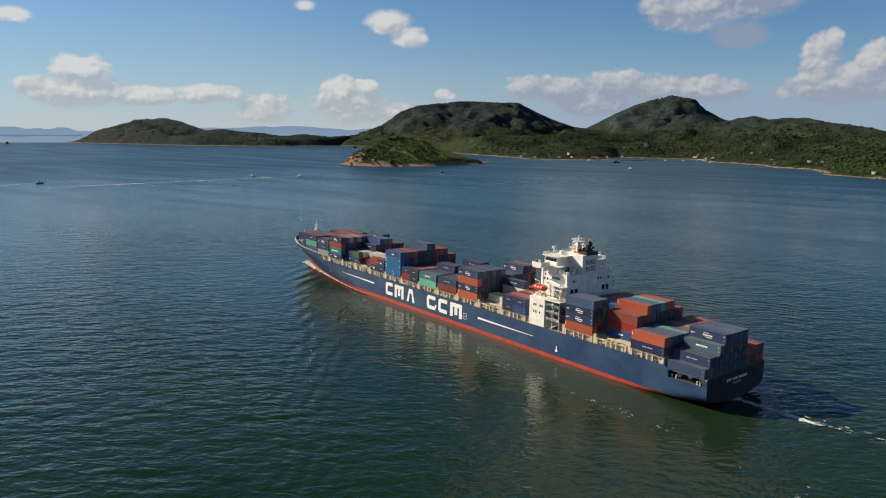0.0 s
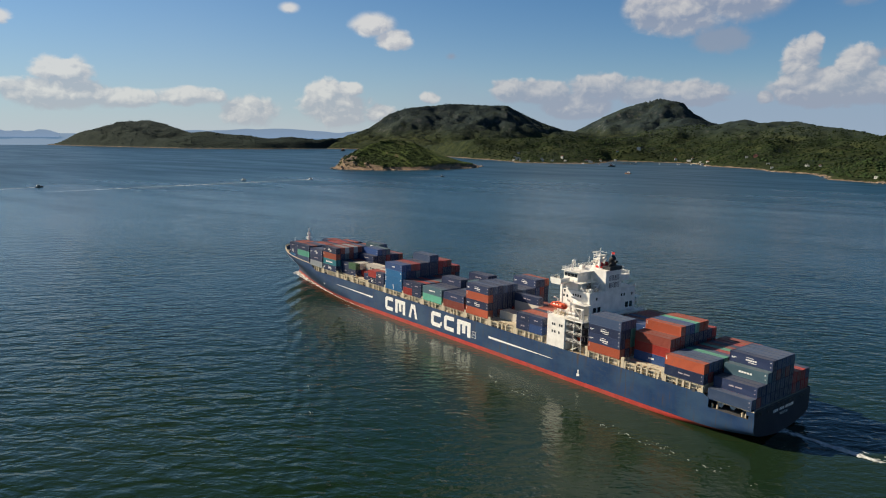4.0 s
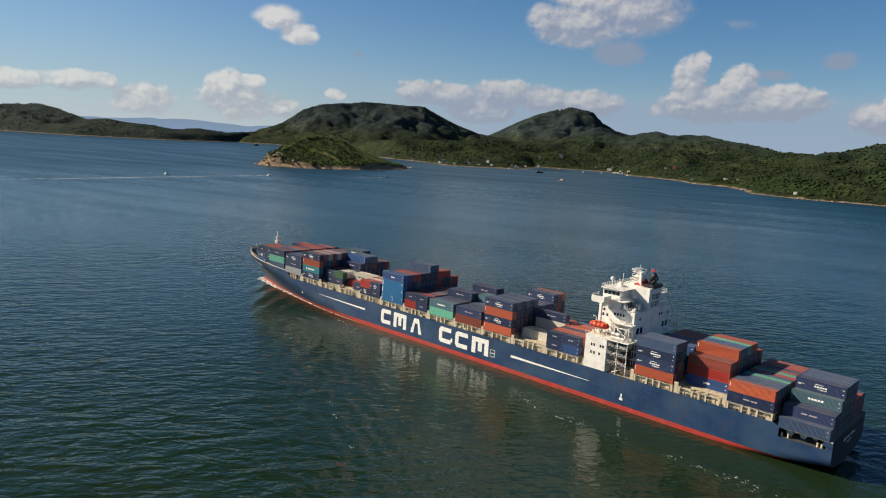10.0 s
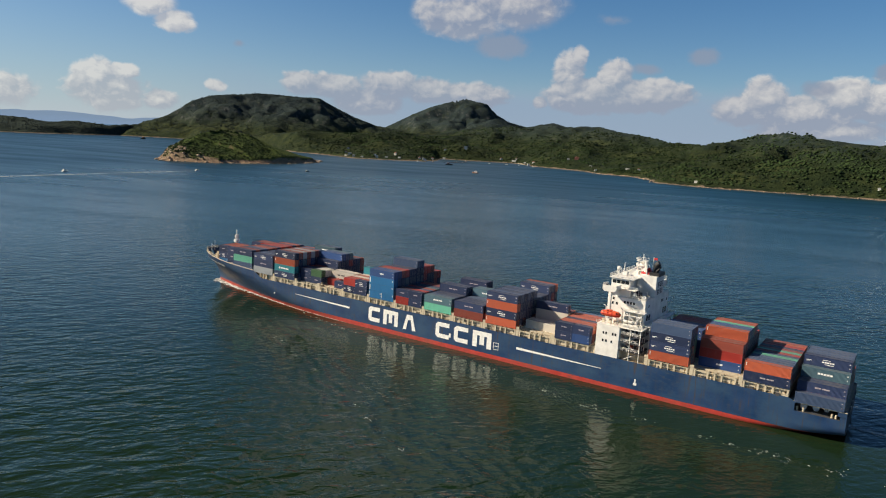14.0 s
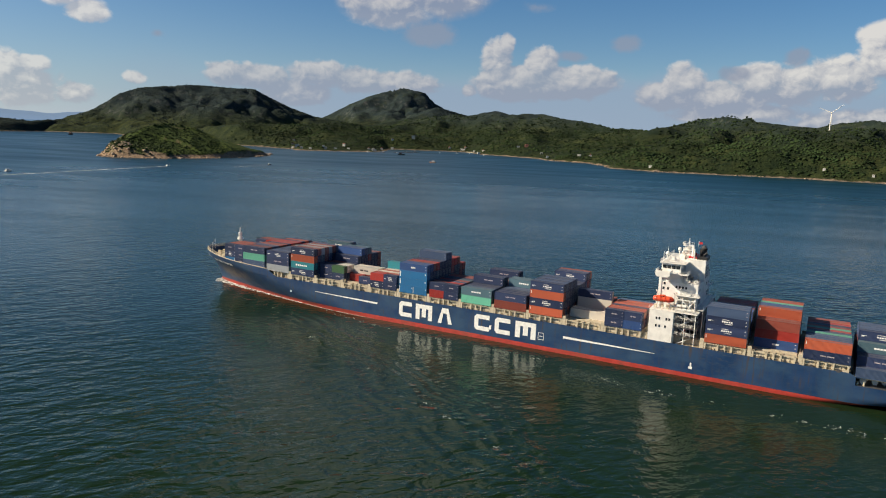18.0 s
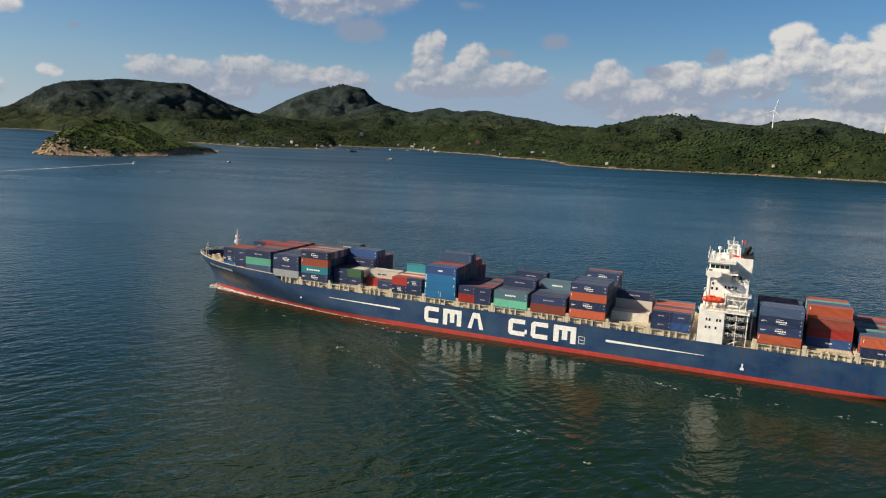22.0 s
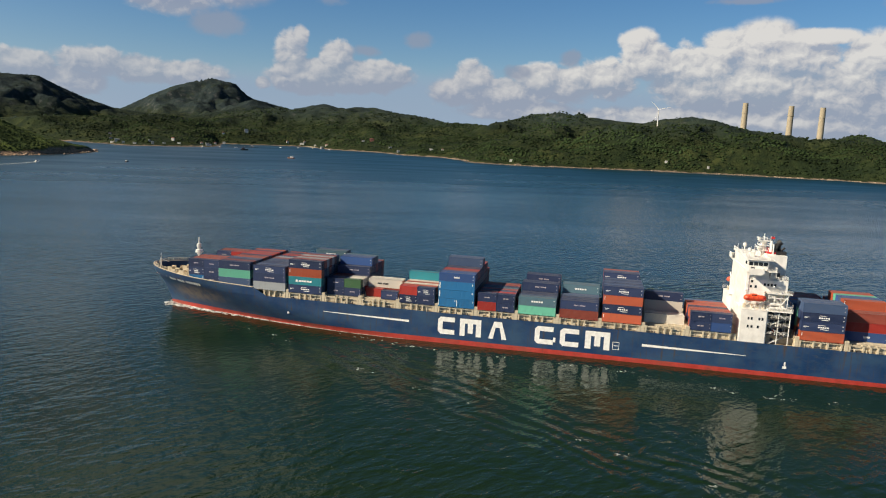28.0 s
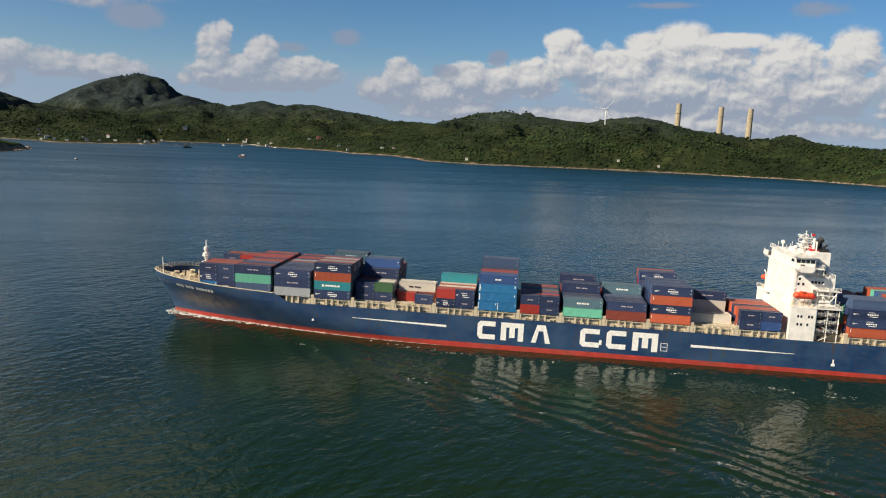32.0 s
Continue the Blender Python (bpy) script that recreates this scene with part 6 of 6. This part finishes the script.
def container(code, size):
    """One box with its frame, doors and markings, at the origin: x aft, y to starboard, z up."""
    key = (code, size)
    if key in MADE:
        return MADE[key]
    L, W, H = (12.19 if size == 40 else 6.06), 2.44, TALL - 0.03
    n = 42 if size == 40 else 21
    bm = bmesh.new()
    prof = []
    for i in range(n):
        x = 0.12 + (L - 0.24) * i / n
        s = (L - 0.24) / n
        prof += [(x, 0.055), (x + s * 0.28, 0.055), (x + s * 0.5, 0.02), (x + s * 0.78, 0.02)]
    prof.append((L - 0.12, 0.055))
    for side in (0, 1):
        rows = [[bm.verts.new((x, d if not side else W - d, z)) for x, d in prof] for z in (0.12, H - 0.1)]
        for i in range(len(prof) - 1):
            q = (rows[0][i], rows[0][i + 1], rows[1][i + 1], rows[1][i])
            bm.faces.new(q if not side else q[::-1])
    roof = [[bm.verts.new((x, y, H - 0.07 - (0.02 if d > 0.03 else 0.0))) for x, d in prof] for y in (0.04, W - 0.04)]
    for i in range(len(prof) - 1):
        bm.faces.new((roof[0][i], roof[0][i + 1], roof[1][i + 1], roof[1][i]))
    box(bm, 0.05, 0.1, 0.06, W - 0.06, 0.1, H - 0.08)
    box(bm, 0.1, L - 0.1, 0.06, W - 0.06, 0.06, 0.12)
    label = "%s corrugated steel shipping container, %s" % (COLOUR_WORD[code], "long" if size == 40 else "short")
    label += " with white markings" if code in "nahC" else ", lashed on deck"
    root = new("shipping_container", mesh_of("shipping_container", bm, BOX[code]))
    tagged(root, label, "container", "containers on deck")
    bm = bmesh.new()
    for x in (0, L - 0.15):
        for y in (0, W - 0.14):
            box(bm, x, x + 0.15, y, y + 0.14, 0, H)
    for z in (0, H - 0.1):
        for y in (0, W - 0.08):
            box(bm, 0.15, L - 0.15, y, y + 0.08, z, z + 0.1)
        for x in (0, L - 0.1):
            box(bm, x, x + 0.1, 0.14, W - 0.14, z, z + 0.1)
    part("frame", bm, BOX[code], root)
    for k in (0, 1):
        bm = bmesh.new()
        y0 = 0.15 + k * 1.08
        box(bm, L - 0.1, L - 0.05, y0, y0 + 1.05, 0.12, H - 0.12)
        door = part("door", bm, BOX[code], root)
        for dy in (0.28, 0.76):
            bm = bmesh.new()
            rod(bm, (L - 0.02, y0 + dy, 0.15), (L - 0.02, y0 + dy, H - 0.15), 0.035, sides=5)
            part("lock_rod", bm, BARE, door)
    bars = []
    if code == "n":
        bars = [(0.38, 0.64, 0.42, 0.56), (0.44, 0.60, 0.26, 0.31), (0.05, 0.17, 0.48, 0.53), (0.05, 0.12, 0.40, 0.44)]
        for u, v, turn in ((0.47, 0.60, 1), (0.55, 0.38, -1)):       # the swoosh above and below the name
            bm = bmesh.new()
            outer = [(L * u + 1.5 * math.cos(radians(a)) * turn, H * v + 0.42 * turn * math.sin(radians(a))) for a in range(45, 150, 15)]
            inner = [(L * u + 1.42 * math.cos(radians(a)) * turn, H * v + 0.28 * turn * math.sin(radians(a))) for a in range(45, 150, 15)]
            prism(bm, outer + inner[::-1], -0.012, 0.03)
            part("marking", bm, LETTER, root)
    elif code == "k":
        bars = [(0.36, 0.48, 0.46, 0.58), (0.51, 0.66, 0.46, 0.58)]
    elif code == "a":
        bars = [(0.42, 0.58, 0.40, 0.58)]
    elif code == "h":
        bars = [(0.22, 0.28, 0.34, 0.62), (0.31, 0.72, 0.38, 0.58)]
    elif code == "C":
        bars = [(0.28, 0.40, 0.4, 0.58), (0.44, 0.60, 0.4, 0.58)]
    elif code == "z":
        bars = [(0.34, 0.66, 0.42, 0.60)]
    elif code == "l":
        bars = [(0.022, 0.05, 0.14, 0.86), (0.93, 0.955, 0.62, 0.86)]
    elif code == "o":
        bars = [(0.03, 0.045, 0.5, 0.85)]
    if code in "knsabz":
        bars += [(0.935, 0.96, 0.70, 0.78), (0.935, 0.96, 0.30, 0.36)]
    for u0, u1, v0, v1 in bars:
        bm = bmesh.new()
        m = 5 if v1 - v0 > 0.1 and u1 - u0 > 0.1 else 1
        for i in range(m):
            a = u0 + (u1 - u0) * i / m
            b = a + (u1 - u0) / m * (0.8 if m > 1 else 1)
            box(bm, L * a, L * b, -0.012, 0.03, H * v0, H * v1)
        part("marking", bm, BLACK if code == "C" else FADED if code in "ks" else LETTER, root)
    MADE[key] = root
    return root


BARE = paint("galvanised", (0.35, 0.35, 0.34), 0.5, metal=0.5, amount=0.2)


NEAR = 2              # columns from the port side whose lower boxes are things too
INNER = []


def stack(bx, col, base, codes, size=40, dx=0.0):
    for tier, code in enumerate(codes):
        if tier + 1 < len(codes) and col > NEAR:
            INNER.append((code, bx + dx, col * 2.475, base + tier * TALL))
            continue
        key = (code, size)
        first = key not in MADE
        root = container(code, size)
        m = pose(bx + dx, 0.0 + col * 2.475, base + tier * TALL)
        rides(root if first else copy_thing(root, m), m)


def twin(bx, col, base, fore, aft):
    stack(bx, col, base, fore, 20)
    stack(bx, col, base, aft, 20, 6.13)


mixer = random.Random(4)


def fill(bx, cols, base, tiers, tops, under="kkkkbkwkskrkzk"):
    """Columns of the same height; tops are taken in turn, the rest by chance."""
    for i, c in enumerate(cols):
        codes = "".join(mixer.choice(under) for _ in range(tiers - 1)) + tops[i % len(tops)]
        stack(bx, c, base, codes)


def bays():
    f, B = FORE, BASE
    # bow to house
    hi = B - 0.3
    twin(f[0], 1, hi, "lnk", "kkk")
    fill(f[0], range(2, 6), hi, 3, "owok")
    fill(f[0], range(6, 9), hi, 2, "krk")
    twin(f[0], 9, hi, "kkk", "kkr")
    fill(f[0], range(10, 12), hi, 3, "ww")
    b2 = B + 0.5
    stack(f[1], 0, b2, "smk")
    fill(f[1], range(1, 7), b2, 3, "wksowk")
    fill(f[1], range(7, 13), b2, 3, "rwrkok")
    stack(f[2], 0, B, "gkn")
    fill(f[2], range(1, 6), B, 3, "skks")
    fill(f[2], range(6, 13), B, 3, "wgkrwk")
    stack(f[3], 0, B, "nhon")
    fill(f[3], range(1, 7), B, 4, "wgwgws")
    fill(f[3], range(7, 10), B, 3, "kzk")
    fill(f[3], range(10, 12), B, 4, "zs")
    twin(f[4], 1, B, "kk", "ke")
    twin(f[4], 2, B, "kk", "kc")
    twin(f[4], 3, B, "kw", "rc")
    twin(f[4], 4, B, "rr", "kk")
    stack(f[4], 5, B, "rkk")
    fill(f[4], range(6, 9), B, 4, "bsz")
    fill(f[4], range(9, 12), B, 3, "kkw")
    stack(f[5], 1, B, "k", 20, 6.13)
    stack(f[5], 2, B, "r", 20)
    stack(f[5], 3, B, "wC")
    stack(f[5], 4, B, "rc")
    twin(f[6], 0, B, "nr", "kn")
    twin(f[6], 1, B, "wo", "ko")
    stack(f[6], 2, B, "rc")
    fill(f[6], range(3, 5), B, 2, "oc")
    stack(f[6], 5, B, "rot")
    fill(f[6], range(6, 9), B, 2, "kwo")
    twin(f[7], 0, B, "l", "l")
    stack(f[7], 0, B + TALL, "lla")
    fill(f[7], range(1, 4), B, 4, "bwr")
    fill(f[7], range(4, 6), B, 4, "kk")
    fill(f[7], range(6, 8), B, 5, "ss")
    fill(f[7], range(8, 11), B, 4, "rrw")
    fill(f[7], range(11, 13), B, 3, "wr")
    twin(f[8], 0, B, "rk", "kk")
    for c, (a, b) in enumerate((("kw", "kr"), ("wk", "ks"), ("kr", "rw"), ("kk", "kz"), ("wk", "kk"), ("kr", "rw"), ("ko", "kw")), 1):
        twin(f[8], c, B, a, b)
    stack(f[9], 0, B, "mz")
    fill(f[9], range(1, 4), B, 2, "skk")
    fill(f[9], range(4, 6), B, 3, "kk")
    fill(f[9], range(6, 10), B, 2, "rkwk")
    fill(f[9], range(10, 12), B, 3, "kk")
    stack(f[10], 0, B, "wk")
    fill(f[10], range(1, 5), B, 2, "kkss")
    fill(f[10], range(5, 7), B, 3, "zz")
    fill(f[10], range(7, 12), B, 2, "rkkws")
    stack(f[11], 0, B, "onon")
    fill(f[11], range(1, 6), B, 4, "sksks")
    fill(f[11], range(6, 10), B, 3, "kskk")
    fill(f[11], range(10, 13), B, 4, "nso")
    stack(f[12], 2, B, "c")
    stack(f[12], 3, B, "C")
    stack(f[12], 5, B, "cck")
    fill(f[12], range(6, 8), B, 2, "kw")
    twin(f[13], 0, B, "kk", "bk")
    fill(f[13], range(1, 3), B, 2, "oo")
    fill(f[13], range(3, 8), B, 2, "kooos")
    # house to stern
    a = AFT
    stack(a[0], 0, B, "onns")
    fill(a[0], range(1, 3), B, 4, "ss", "mork")
    fill(a[0], range(5, 8), B, 3, "bbw")
    fill(a[0], range(8, 13), B, 3, "bwrrw")
    stack(a[1], 2, B, "arw")
    stack(a[1], 3, B, "brw")
    fill(a[1], range(4, 10), B, 4, "osbmoo")
    fill(a[1], range(10, 12), B, 3, "kr")
    stack(a[2], 0, B, "ko")
    fill(a[2], range(1, 6), B, 2, "sssms")
    fill(a[2], range(6, 13), B, 2, "rmwkrow")
    low = 9.5
    stack(a[3], 0, low, "s")
    fill(a[3], (1, 2), low, 2, "kk")
    stack(a[3], 3, low, "skz")
    fill(a[3], range(4, 9), low, 4, "nssss", "kkskw")
    fill(a[3], range(9, 13), low, 2, "rwrk", "krwc")


bays()


def inner_boxes():
    """The boxes walled in by their neighbours, or on the far side, below the top tier."""
    codes = sorted({c for c, *_ in INNER})
    bm = bmesh.new()
    for code, x, y, z in INNER:
        before = len(bm.faces)
        box(bm, x + 0.02, x + 12.17, y + 0.02, y + 2.42, z + 0.02, z + TALL - 0.02)
        for k in range(2):
            box(bm, x + 12.165, x + 12.19, y + 0.15 + 1.1 * k, y + 1.2 + 1.1 * k, z + 0.12, z + TALL - 0.15)
        bm.faces.ensure_lookup_table()
        for f in bm.faces[before:]:
            f.material_index = codes.index(code)
        before = len(bm.faces)
        for k in (0.43, 0.91, 1.51, 1.99):
            box(bm, x + 12.19, x + 12.25, y + k, y + k + 0.07, z + 0.15, z + TALL - 0.15)
        bm.faces.ensure_lookup_table()
        for f in bm.faces[before:]:
            f.material_index = len(codes)
    me = bpy.data.meshes.new("stacked_containers")
    bm.to_mesh(me)
    bm.free()
    for c in codes:
        me.materials.append(BOX[c])
    me.materials.append(BARE)
    rides(tagged(new("stacked_containers", me), "many stacked steel containers of mixed colours", "containers", kind="stuff"))


inner_boxes()


# ---- foam about the ship ----
LEVEL = pose(0, 0, 0, -0.818, 0.141, 0).inverted()      # foam lies flat while the ship heels a little


def foam(name, label, spots, seed, material=FOAM):
    """Flat uneven flecks: place, half length, half width, turn in degrees."""
    bm = bmesh.new()
    rng = random.Random(seed)
    for x, y, a, b, turn in spots:
        vs = []
        n = 12
        for i in range(n):
            t = 2 * math.pi * i / n
            k = rng.uniform(0.65, 1.15)
            px, py = a * k * math.cos(t), b * k * math.sin(t)
            c, s = math.cos(radians(turn)), math.sin(radians(turn))
            vs.append(bm.verts.new((x + px * c - py * s, y + px * s + py * c, 0.06 + rng.uniform(0, 0.05))))
        mid = bm.verts.new((x, y, 0.16))
        for i in range(n):
            bm.faces.new((mid, vs[i], vs[(i + 1) % n]))
    ob = new(name, mesh_of(name, bm, material))
    tagged(ob, label, "foam", kind="stuff")
    rides(ob, LEVEL)


def along(pts, u):
    x = pts[0][0] + (pts[-1][0] - pts[0][0]) * u
    return x, float(np.interp(x, [p[0] for p in pts], [p[1] for p in pts]))


def all_foam():
    rng = random.Random(8)
    spots = []
    for i in range(420):
        u = rng.random() ** 1.7
        x = -168.0 + 62 * u
        w = (0.7 + 3.0 * min(1, 7 * u)) * (1 - u) ** 1.2 + 0.15
        y = MID - half_breadth(max(x, -165.9), 0.1) - rng.uniform(0.0, w)
        size = 0.35 + 0.65 * (1 - u)
        for yy, tilt in ((y, -12), (2 * MID - y, 12)):
            spots.append((x, yy, size * rng.uniform(0.5, 1.8), size * rng.uniform(0.25, 0.7), tilt + rng.uniform(-15, 15)))
    foam("bow_wave", "white foam curling off the ship's bow", spots, 1)
    line = [(-95, 0.5), (-63, -8.0), (-36, -8.5), (9, -10), (38, -19), (68, -19), (120, -20), (133, -24), (170, -28), (215, -34)]
    spots = []
    for i in range(60):
        x0, y0 = along(line, rng.random())
        for k in range(rng.randint(2, 7)):
            x, y = x0 + rng.gauss(0, 1.6), y0 + rng.gauss(0, 0.6 + max(0, x0) * 0.012)
            spots.append((x, y, rng.uniform(0.15, 0.6), rng.uniform(0.03, 0.10), rng.uniform(-40, 10)))
    line = [(-140, -3), (-112, -10), (-86, -22), (-70, -35), (-48, -45), (-28, -53), (23, -80)]
    for i in range(16):
        x0, y0 = along(line, rng.random())
        for k in range(rng.randint(2, 5)):
            spots.append((x0 + rng.gauss(0, 1.0), y0 + rng.gauss(0, 0.5), rng.uniform(0.15, 0.7), rng.uniform(0.04, 0.12), rng.uniform(-45, -5)))
    foam("side_foam", "thin broken lines of foam beside the ship", spots, 2, THIN_FOAM)
    spots = []
    for i in range(240):
        u = rng.random() ** 1.3
        spots.append((110.3 + 24 * u, 16.7 + rng.gauss(0, 0.5 * (1 - u) + 0.3), rng.uniform(0.6, 1.8), rng.uniform(0.2, 0.6), rng.uniform(-15, 15)))
    for i in range(150):
        u = rng.random()
        side = rng.choice((1.0, 1.0, 0.3))
        spots.append((126 + 120 * u, 17.5 + side * (2 + 9 * u) + rng.gauss(0, 0.5 + 2.5 * u), rng.uniform(0.3, 1.4), rng.uniform(0.08, 0.3), rng.uniform(-10, 25)))
    foam("stern_wake", "broken white wake behind the stern", spots, 3)


all_foam()


def waterline_foam():
    """The white edge that the hull pushes up along its waterline."""
    rng = random.Random(12)
    bm = bmesh.new()
    for side in (-1, 1):
        last = None
        n = 110
        for i in range(n + 1):
            u = i / n
            x = -167.5 + 100 * u
            b = half_breadth(max(x, -165.95), 0.3)
            w = (0.5 + 2.2 * math.exp(-((u - 0.02) / 0.05) ** 2) + 0.9 * max(0, 1 - 2.2 * u)) * rng.uniform(0.7, 1.25) * min(1, 5 * (1 - u))
            lift = 0.10 + 0.9 * math.exp(-u / 0.05)
            row = [bm.verts.new((x, MID + side * (b + d * w), z)) for d, z in ((-0.05, lift), (0.35, lift * 0.8), (1.0, 0.05))]
            if last:
                for k in range(2):
                    bm.faces.new((last[k], last[k + 1], row[k + 1], row[k]))
            last = row
    rides(tagged(new("waterline_foam", mesh_of("waterline_foam", bm, SCUM)), "white foam along the ship's waterline near the bow", "foam", kind="stuff"), LEVEL)


waterline_foam()


def propeller_wake():
    rng = random.Random(31)
    bm = bmesh.new()
    last = None
    for i in range(41):
        u = i / 40
        w = (0.35 + 1.3 * u) * rng.uniform(0.7, 1.3) * min(1, 4 * (1 - u) + 0.1)
        y = 16.7 + rng.uniform(-0.2, 0.2)
        row = [bm.verts.new((110.5 + 24 * u, y + k * w, z)) for k, z in ((-1, 0.08), (0, 0.25), (1, 0.08))]
        if last:
            for k in range(2):
                bm.faces.new((last[k], last[k + 1], row[k + 1], row[k]))
        last = row
    rides(tagged(new("propeller_wake", mesh_of("propeller_wake", bm, WAKE)), "white churned streak of wake behind the transom", "foam", kind="stuff"), LEVEL)


propeller_wake()


# ---- small craft ----
def craft(name, label, x, y, length, wide, turn, hull, cabin):
    t = thing(name, label, "boat", "small boats")
    bm = bmesh.new()
    n = 8
    rows = []
    for i in range(n + 1):
        u = i / n
        w = wide / 2 * min(1.0, 1.9 * (1 - u) ** 0.6) * (0.85 + 0.15 * min(1, 4 * u))
        lift = 0.5 * u * u * wide * 0.4
        xx = -length / 2 + length * u
        rows.append([bm.verts.new((xx, s * w * k, z)) for s, k, z in ((-1, 1.0, wide * 0.35 + lift), (-1, 0.7, -0.4), (1, 0.7, -0.4), (1, 1.0, wide * 0.35 + lift))])
    for p, q in zip(rows, rows[1:]):
        for i in range(3):
            bm.faces.new((p[i], p[i + 1], q[i + 1], q[i]))
        bm.faces.new((p[3], p[0], q[0], q[3]))
    bm.faces.new(rows[0])
    bmesh.ops.recalc_face_normals(bm, faces=bm.faces)
    part("hull", bm, hull, t)
    bm = bmesh.new()
    box(bm, -length * 0.3, length * 0.08, -wide * 0.32, wide * 0.32, wide * 0.35, wide * 0.35 + wide * 0.55, 0.1)
    house_ = part("cabin", bm, cabin, t)
    for k in (-1, 1):
        bm = bmesh.new()
        box(bm, -length * 0.25, length * 0.03, k * wide * 0.32 - 0.03, k * wide * 0.32 + 0.03, wide * 0.6, wide * 0.78)
        part("window", bm, GLASS, house_)
    bm = bmesh.new()
    rod(bm, (-length * 0.1, 0, wide * 0.9), (-length * 0.1, 0, wide * 1.7), 0.1, sides=5)
    part("mast", bm, STEEL, t)
    t.matrix_basis = pose(x, y, 0, 0, 0, turn)
    return t


def trail(name, length, wide, seed):
    """A thin straight wake: flecks thinning out astern."""
    rng = random.Random(seed)
    bm = bmesh.new()
    last = None
    n = int(length / 3)
    for i in range(n + 1):
        u = i / n
        w = wide * (0.35 + 0.25 * u) * rng.uniform(0.7, 1.2) * min(1.0, 3.0 * (1 - u) + 0.05)
        y = rng.uniform(-0.04, 0.04) * wide
        pair = [bm.verts.new((-u * length, y - w / 2, 0.12)), bm.verts.new((-u * length, y + w / 2, 0.12))]
        if last:
            bm.faces.new((last[0], last[1], pair[1], pair[0]))
        last = pair
    return tagged(new(name, mesh_of(name, bm, WAKE)), "long thin white wake of a small boat", "wake", kind="stuff")


# moored craft
craft("fishing_boat", "dark wooden fishing boat at anchor in the bay", -975, 1315, 18, 6, 30, BLACK, WOOD)
craft("fishing_boat", "red-brown fishing boat lying in the bay", -737, 1062, 14, 5, 190, WOOD, WHITE)
craft("yacht", "small pale boat with a thin mast", -948, 312, 10, 3.6, 100, WHITE, WHITE)
for k, (bx, by) in enumerate(((-1090, 1405), (-1060, 1430), (-1120, 1375), (-1040, 1480), (-1000, 1560), (-960, 1590), (-1075, 1500), (-920, 1590), (-860, 1560), (-1100, 1590))):
    craft("sampan", "small white sampan moored near the village", bx, by, 8, 2.6, 40 * k, WHITE if k % 3 else WOOD, WHITE)
craft("cargo_ship", "dark cargo vessel far out near the horizon", -3860, 276, 58, 13, 170, BLACK, STEEL)
craft("barge", "dark barge off the far headland", -2560, 1470, 34, 10, 120, BLACK, WOOD)


def pontoons():
    t = thing("fish_farm", "floating grey fish farm rafts by the shore", "rafts")
    for i in range(6):
        for j in range(2):
            bm = bmesh.new()
            x, y = i * 13, j * 13
            for a, b, c, d in ((0, 12, 0, 1), (0, 12, 11, 12), (0, 1, 1, 11), (11, 12, 1, 11)):
                box(bm, x + a, x + b, y + c, y + d, 0, 0.7)
            part("raft", bm, STEEL, t)
    t.matrix_basis = pose(-1075, 1440, 0, 0, 0, 60)
    pier = thing("pier", "long low stone pier at the village shore", "pier")
    bm = bmesh.new()
    box(bm, 0, 110, -2.5, 2.5, -1, 2.2)
    part("deck", bm, SKIN, pier)
    for i in range(9):
        bm = bmesh.new()
        rod(bm, (6 + 12 * i, -2.9, -1), (6 + 12 * i, -2.9, 3.2), 0.4, sides=8)
        part("pile", bm, STEEL, pier)
    pier.matrix_basis = pose(-985, 1700, 0, 0, 0, -35)


pontoons()

# ---- craft under way ----
launch = craft("speedboat", "small white speedboat under way", 0, 0, 9, 3, 0, WHITE, WHITE)
ferry = craft("workboat", "small dark workboat under way", 0, 0, 11, 3.6, 0, BLACK, WHITE)
skiff = craft("motorboat", "small dark motorboat crossing the bay", 0, 0, 9, 3, 0, STEEL, WHITE)
launch_wake, ferry_wake, skiff_wake = trail("launch_wake", 420, 9.0, 1), trail("ferry_wake", 160, 6.0, 2), trail("skiff_wake", 95, 3.6, 3)


def run(x0, y0, x1, y1):
    turn = math.degrees(math.atan2(y1 - y0, x1 - x0))
    return [(t, pose(x0 + (x1 - x0) * t / 32, y0 + (y1 - y0) * t / 32, 0, 0, 0, turn)) for t in (0, 16, 32)]


MOVERS = [(ob, rows) for pair, rows in (((launch, launch_wake), run(-906, 378, -944, 684)), ((ferry, ferry_wake), run(-945, -13, -1000, 195)),
                                        ((skiff, skiff_wake), run(-860, 652, -864, 756))) for ob in pair]


def motions():
    for ob, m in RIDERS:
        walk(ob, [(t, p @ m) for t, p in SHIP_ROWS])
    for ob, rows in MOVERS + SPINNERS:
        walk(ob, rows)


motions()
